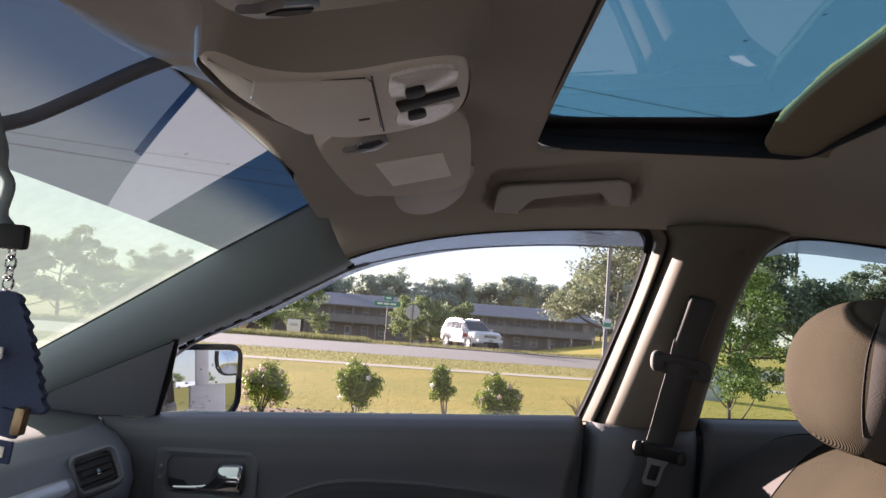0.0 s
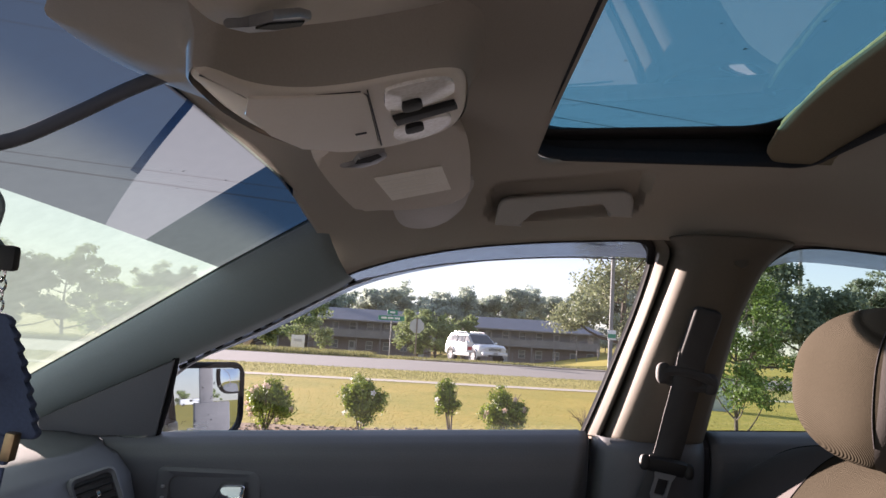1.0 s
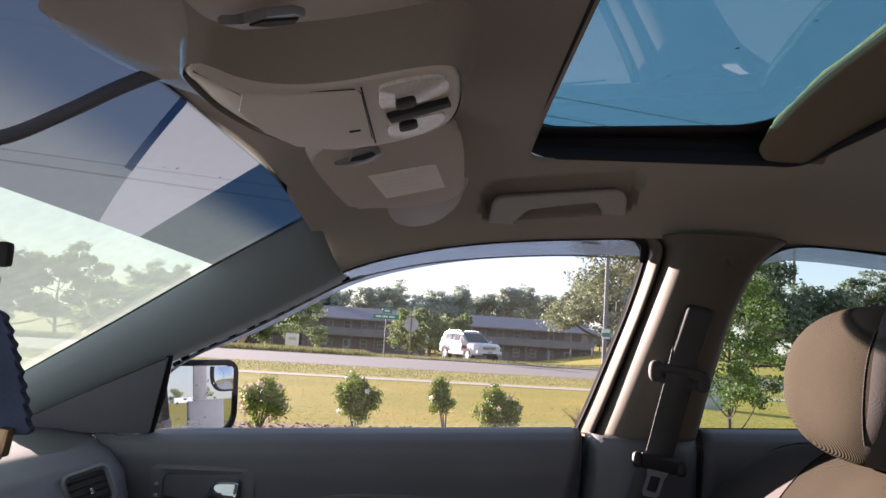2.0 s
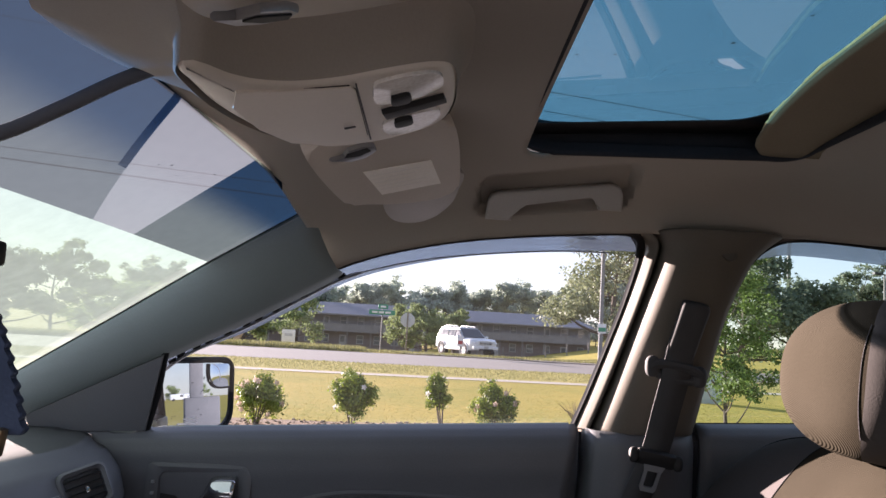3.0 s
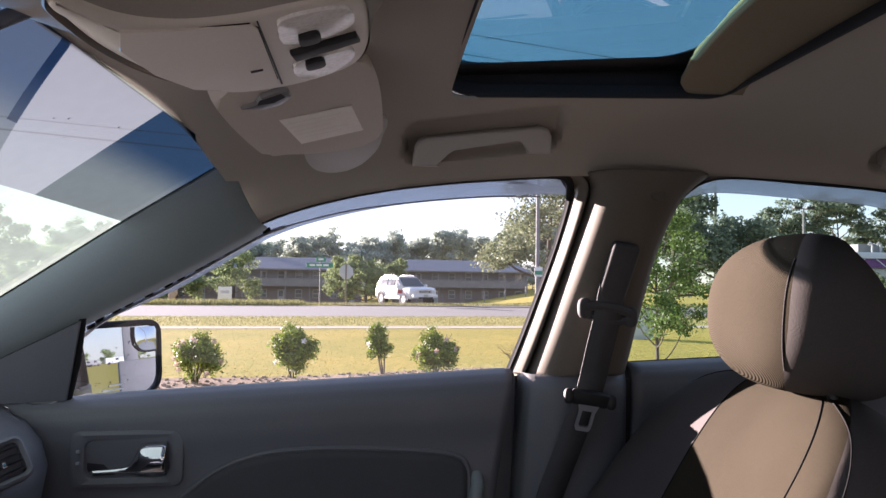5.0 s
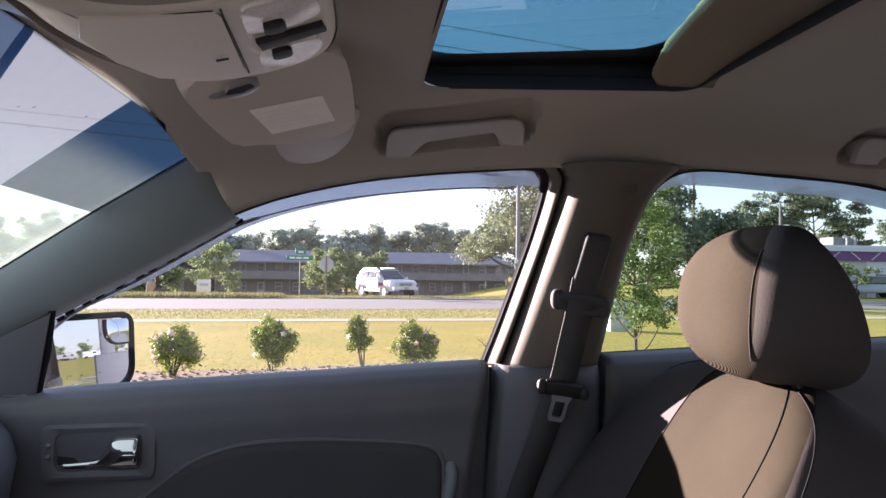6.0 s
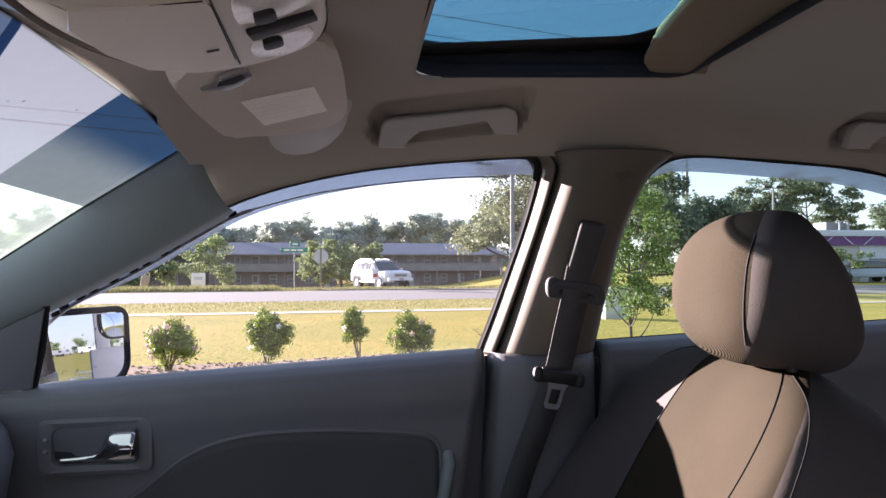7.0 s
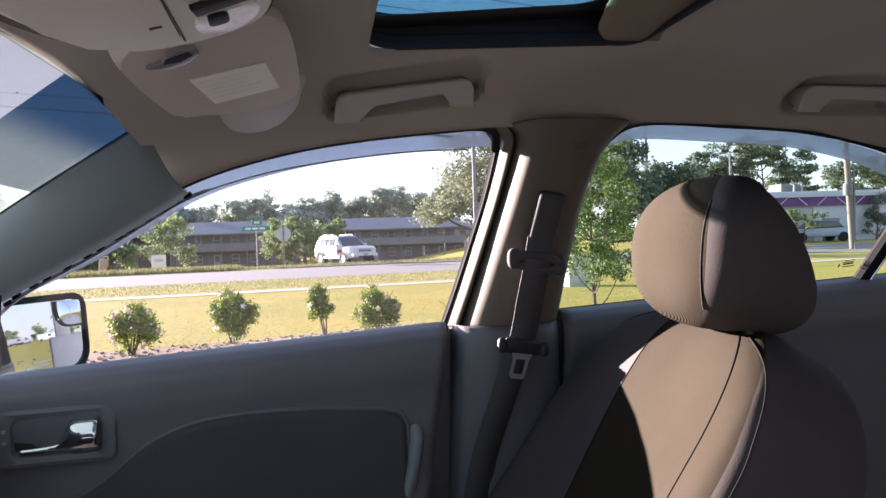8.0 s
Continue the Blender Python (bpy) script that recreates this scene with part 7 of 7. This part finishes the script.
def parked_van(x, y, heading, mat):
    m = Matrix.Translation((x, y, 0.0)) @ Matrix.Rotation(radians(heading), 4, "Z")
    v = thing("parked_van", (x, y, 0), "white van parked far behind the car", "van", "vehicles behind the car")
    ol = [(-2.6, 0.35), (2.5, 0.35), (2.6, 0.75), (2.4, 1.0), (1.6, 1.15), (1.1, 1.9), (0.9, 2.05), (-2.5, 2.05), (-2.6, 1.8)]
    bm = slab([(a, -0.95, b) for a, b in ol], (0, 1.9, 0), 0.06)
    bmesh.ops.transform(bm, matrix=m, verts=bm.verts)
    part("body", bm, mat, v)
    for s in (-1, 1):
        bm = slab([(0.2, s * 0.955, 1.2), (1.35, s * 0.955, 1.2), (0.95, s * 0.955, 1.8), (0.2, s * 0.955, 1.8)], (0, 0.01 * s, 0))
        bmesh.ops.transform(bm, matrix=m, verts=bm.verts)
        part("window", bm, O["suv_glass"], v, smooth=False)
        for wx in (1.6, -1.6):
            bm = tube([(wx, s * 0.7, 0.36), (wx, s * 0.98, 0.36)], 0.36, 20)
            bmesh.ops.transform(bm, matrix=m, verts=bm.verts)
            part("wheel", bm, O["tyre"], v)


for k, (x, y, hd) in enumerate(((250, 64.2, 80), (243, 71.0, 95), (262, 60.2, 85), (246, 76.0, 100), (255, 67.6, 70))):
    parked_van(x, y, hd, O["suv"] if k % 2 else O["pillar_white"])
for k, (x, y, h) in enumerate(((270, 68, 4.6), (282, 80, 5.2), (268, 59, 3.6), (288, 93, 5), (296, 74, 4.6))):
    tree("broad_tree", "green tree far behind the car", x, y, h, 3.4, 2600, 0.4, O["leaf_mid"], 500 + k, 0.2, "trees behind the car", 0.1, 1.1, limb_n=9, first=0.15)


span = thing("signal_cable", (57.5, 16, 5.54), "black cable with orange traffic signals hanging behind the car", "traffic signal")
part("cable", tube([lerp((57.5, -10, 6.4), (57.5, 60, 6.6), k / 20) - Vector((0, 0, 4 * (k / 20) * (1 - k / 20))) for k in range(21)], 0.02, 5), O["wire"], span)
for y, z in ((-10, 6.45), (60, 6.65)):
    part("pole", tube([(57.5, y, terrain(57.5, y) - 0.2), (57.5, y, z)], 0.11, 10), O["galv"], span, "steel span pole")
for y in (16.0, 17.3):
    head = part("signal_head", one_box((57.5, y, 4.45), (0.35, 0.36, 1.0), None, 0.05), O["orange"], span, "orange signal housing")
    part("hanger", tube([(57.5, y, 4.9), (57.5, y, 5.545)], 0.03, 6), O["galv"], head)

# ---- grass, weeds, gravel ----
def blades(name, n, place, tall, wide, mat, label, seed, category="grass"):
    """Upright grass blades, three-cornered, in one mesh."""
    r = np.random.RandomState(seed)
    xy = place(r, n)
    z = np.array([terrain(a, b) for a, b in xy])
    h = tall * r.uniform(0.4, 1.2, n)
    a = r.uniform(0, math.tau, n)
    lean = r.normal(size=(n, 2)) * 0.35 * h[:, None]
    v = np.empty((n, 3, 3))
    d = np.stack([np.cos(a), np.sin(a)], axis=1) * wide
    v[:, 0, :2], v[:, 1, :2], v[:, 2, :2] = xy - d, xy + d, xy + lean
    v[:, 0, 2] = v[:, 1, 2] = z
    v[:, 2, 2] = z + h
    me = bpy.data.meshes.new(name)
    me.vertices.add(n * 3)
    me.vertices.foreach_set("co", v.reshape(-1))
    me.loops.add(n * 3)
    me.loops.foreach_set("vertex_index", np.arange(n * 3))
    me.polygons.add(n)
    me.polygons.foreach_set("loop_start", np.arange(n) * 3)
    me.update(calc_edges=True)
    return tagged(finish(name, me, mat, smooth=False), label, category, kind="stuff")


def over(x0, x1, y0, y1):
    def place(r, n):
        x = r.uniform(x0, x1, n)
        k = r.uniform(0, 1, n)
        lo, hi = np.array([y0(a) for a in x]), np.array([y1(a) for a in x])
        return np.stack([x, lo + (hi - lo) * k], axis=1)
    return place


O["blade"] = material("dry grass blade", (0.46, 0.345, 0.08), 0.9, 0, (0.31, 0.28, 0.058), 0.5, 8, 0.9, 0.0, islands=0.05)
blades("grass_blades", 40000, over(-6.5, 7.5, lambda x: bed_far(x) - 0.05, lambda x: 18.7 + 0.15 * x), 0.012, 0.004, O["blade"], "dry yellow mown grass blades", 71)
blades("verge_grass", 26000, over(-14, 14, lambda x: 19.5 + 0.15 * x, lambda x: road_near(x) - 0.05), 0.045, 0.010, O["weeds"], "greener verge grass blades", 72)
blades("roadside_weeds", 16000, over(-26, -3.4, lambda x: road_far(x) + 0.2, lambda x: road_far(x) + 3.0), 0.24, 0.025, O["weeds"], "tall pale roadside weeds", 73, "weeds")
blades("roadside_grass", 12000, over(-3.4, 26, lambda x: road_far(x) + 0.3, lambda x: road_far(x) + 3.5), 0.14, 0.02, O["weeds"], "rough grass beyond the road", 74)


def dry_plant(x, y, h, n, seed):
    r = random.Random(seed)
    t = thing("dry_plant", (x, y, 0.0), "dry reddish twiggy plant in the grass", "plant", "dry plants")
    bm = bmesh.new()
    for k in range(n):
        a, s = r.uniform(0, math.tau), r.uniform(0.1, 0.32)
        tube(curve([(x, y, 0), (x + math.cos(a) * s * 0.4, y + math.sin(a) * s * 0.4, h * 0.5), (x + math.cos(a) * s, y + math.sin(a) * s, h * r.uniform(0.6, 1.0))], 4), [0.004, 0.003, 0.0025, 0.002, 0.001], 4, bm)
    part("twigs", bm, O["bark"], t)


dry_plant(1.95, 10.4, 0.34, 40, 3)
dry_plant(2.35, 10.7, 0.28, 36, 4)
rp = np.random.RandomState(9)
bm = bmesh.new()
for k in range(900):
    x = rp.uniform(-5, 2.5)
    y0, y1 = 7.8 + 0.28 * (x + 1), bed_far(x) + 0.05
    y = y0 + (y1 - y0) * rp.uniform()
    s = rp.uniform(0.012, 0.035)
    got = bmesh.ops.create_icosphere(bm, subdivisions=1, radius=s)
    bmesh.ops.transform(bm, matrix=Matrix.Translation((x, y, 0.025)) @ Matrix.Rotation(rp.uniform(0, 6), 4, "Z") @ Matrix.Diagonal((1, 0.7, 0.5, 1)), verts=got["verts"])
O["pebble"] = material("pale bed gravel", (0.44, 0.34, 0.24), 0.9, 0, (0.26, 0.18, 0.115), 6, 60, 0.9, 0.2, islands=0.4)
tagged(part("bed_gravel", bm, O["pebble"], smooth=False), "loose pale gravel in the mulch bed", "gravel", kind="stuff")
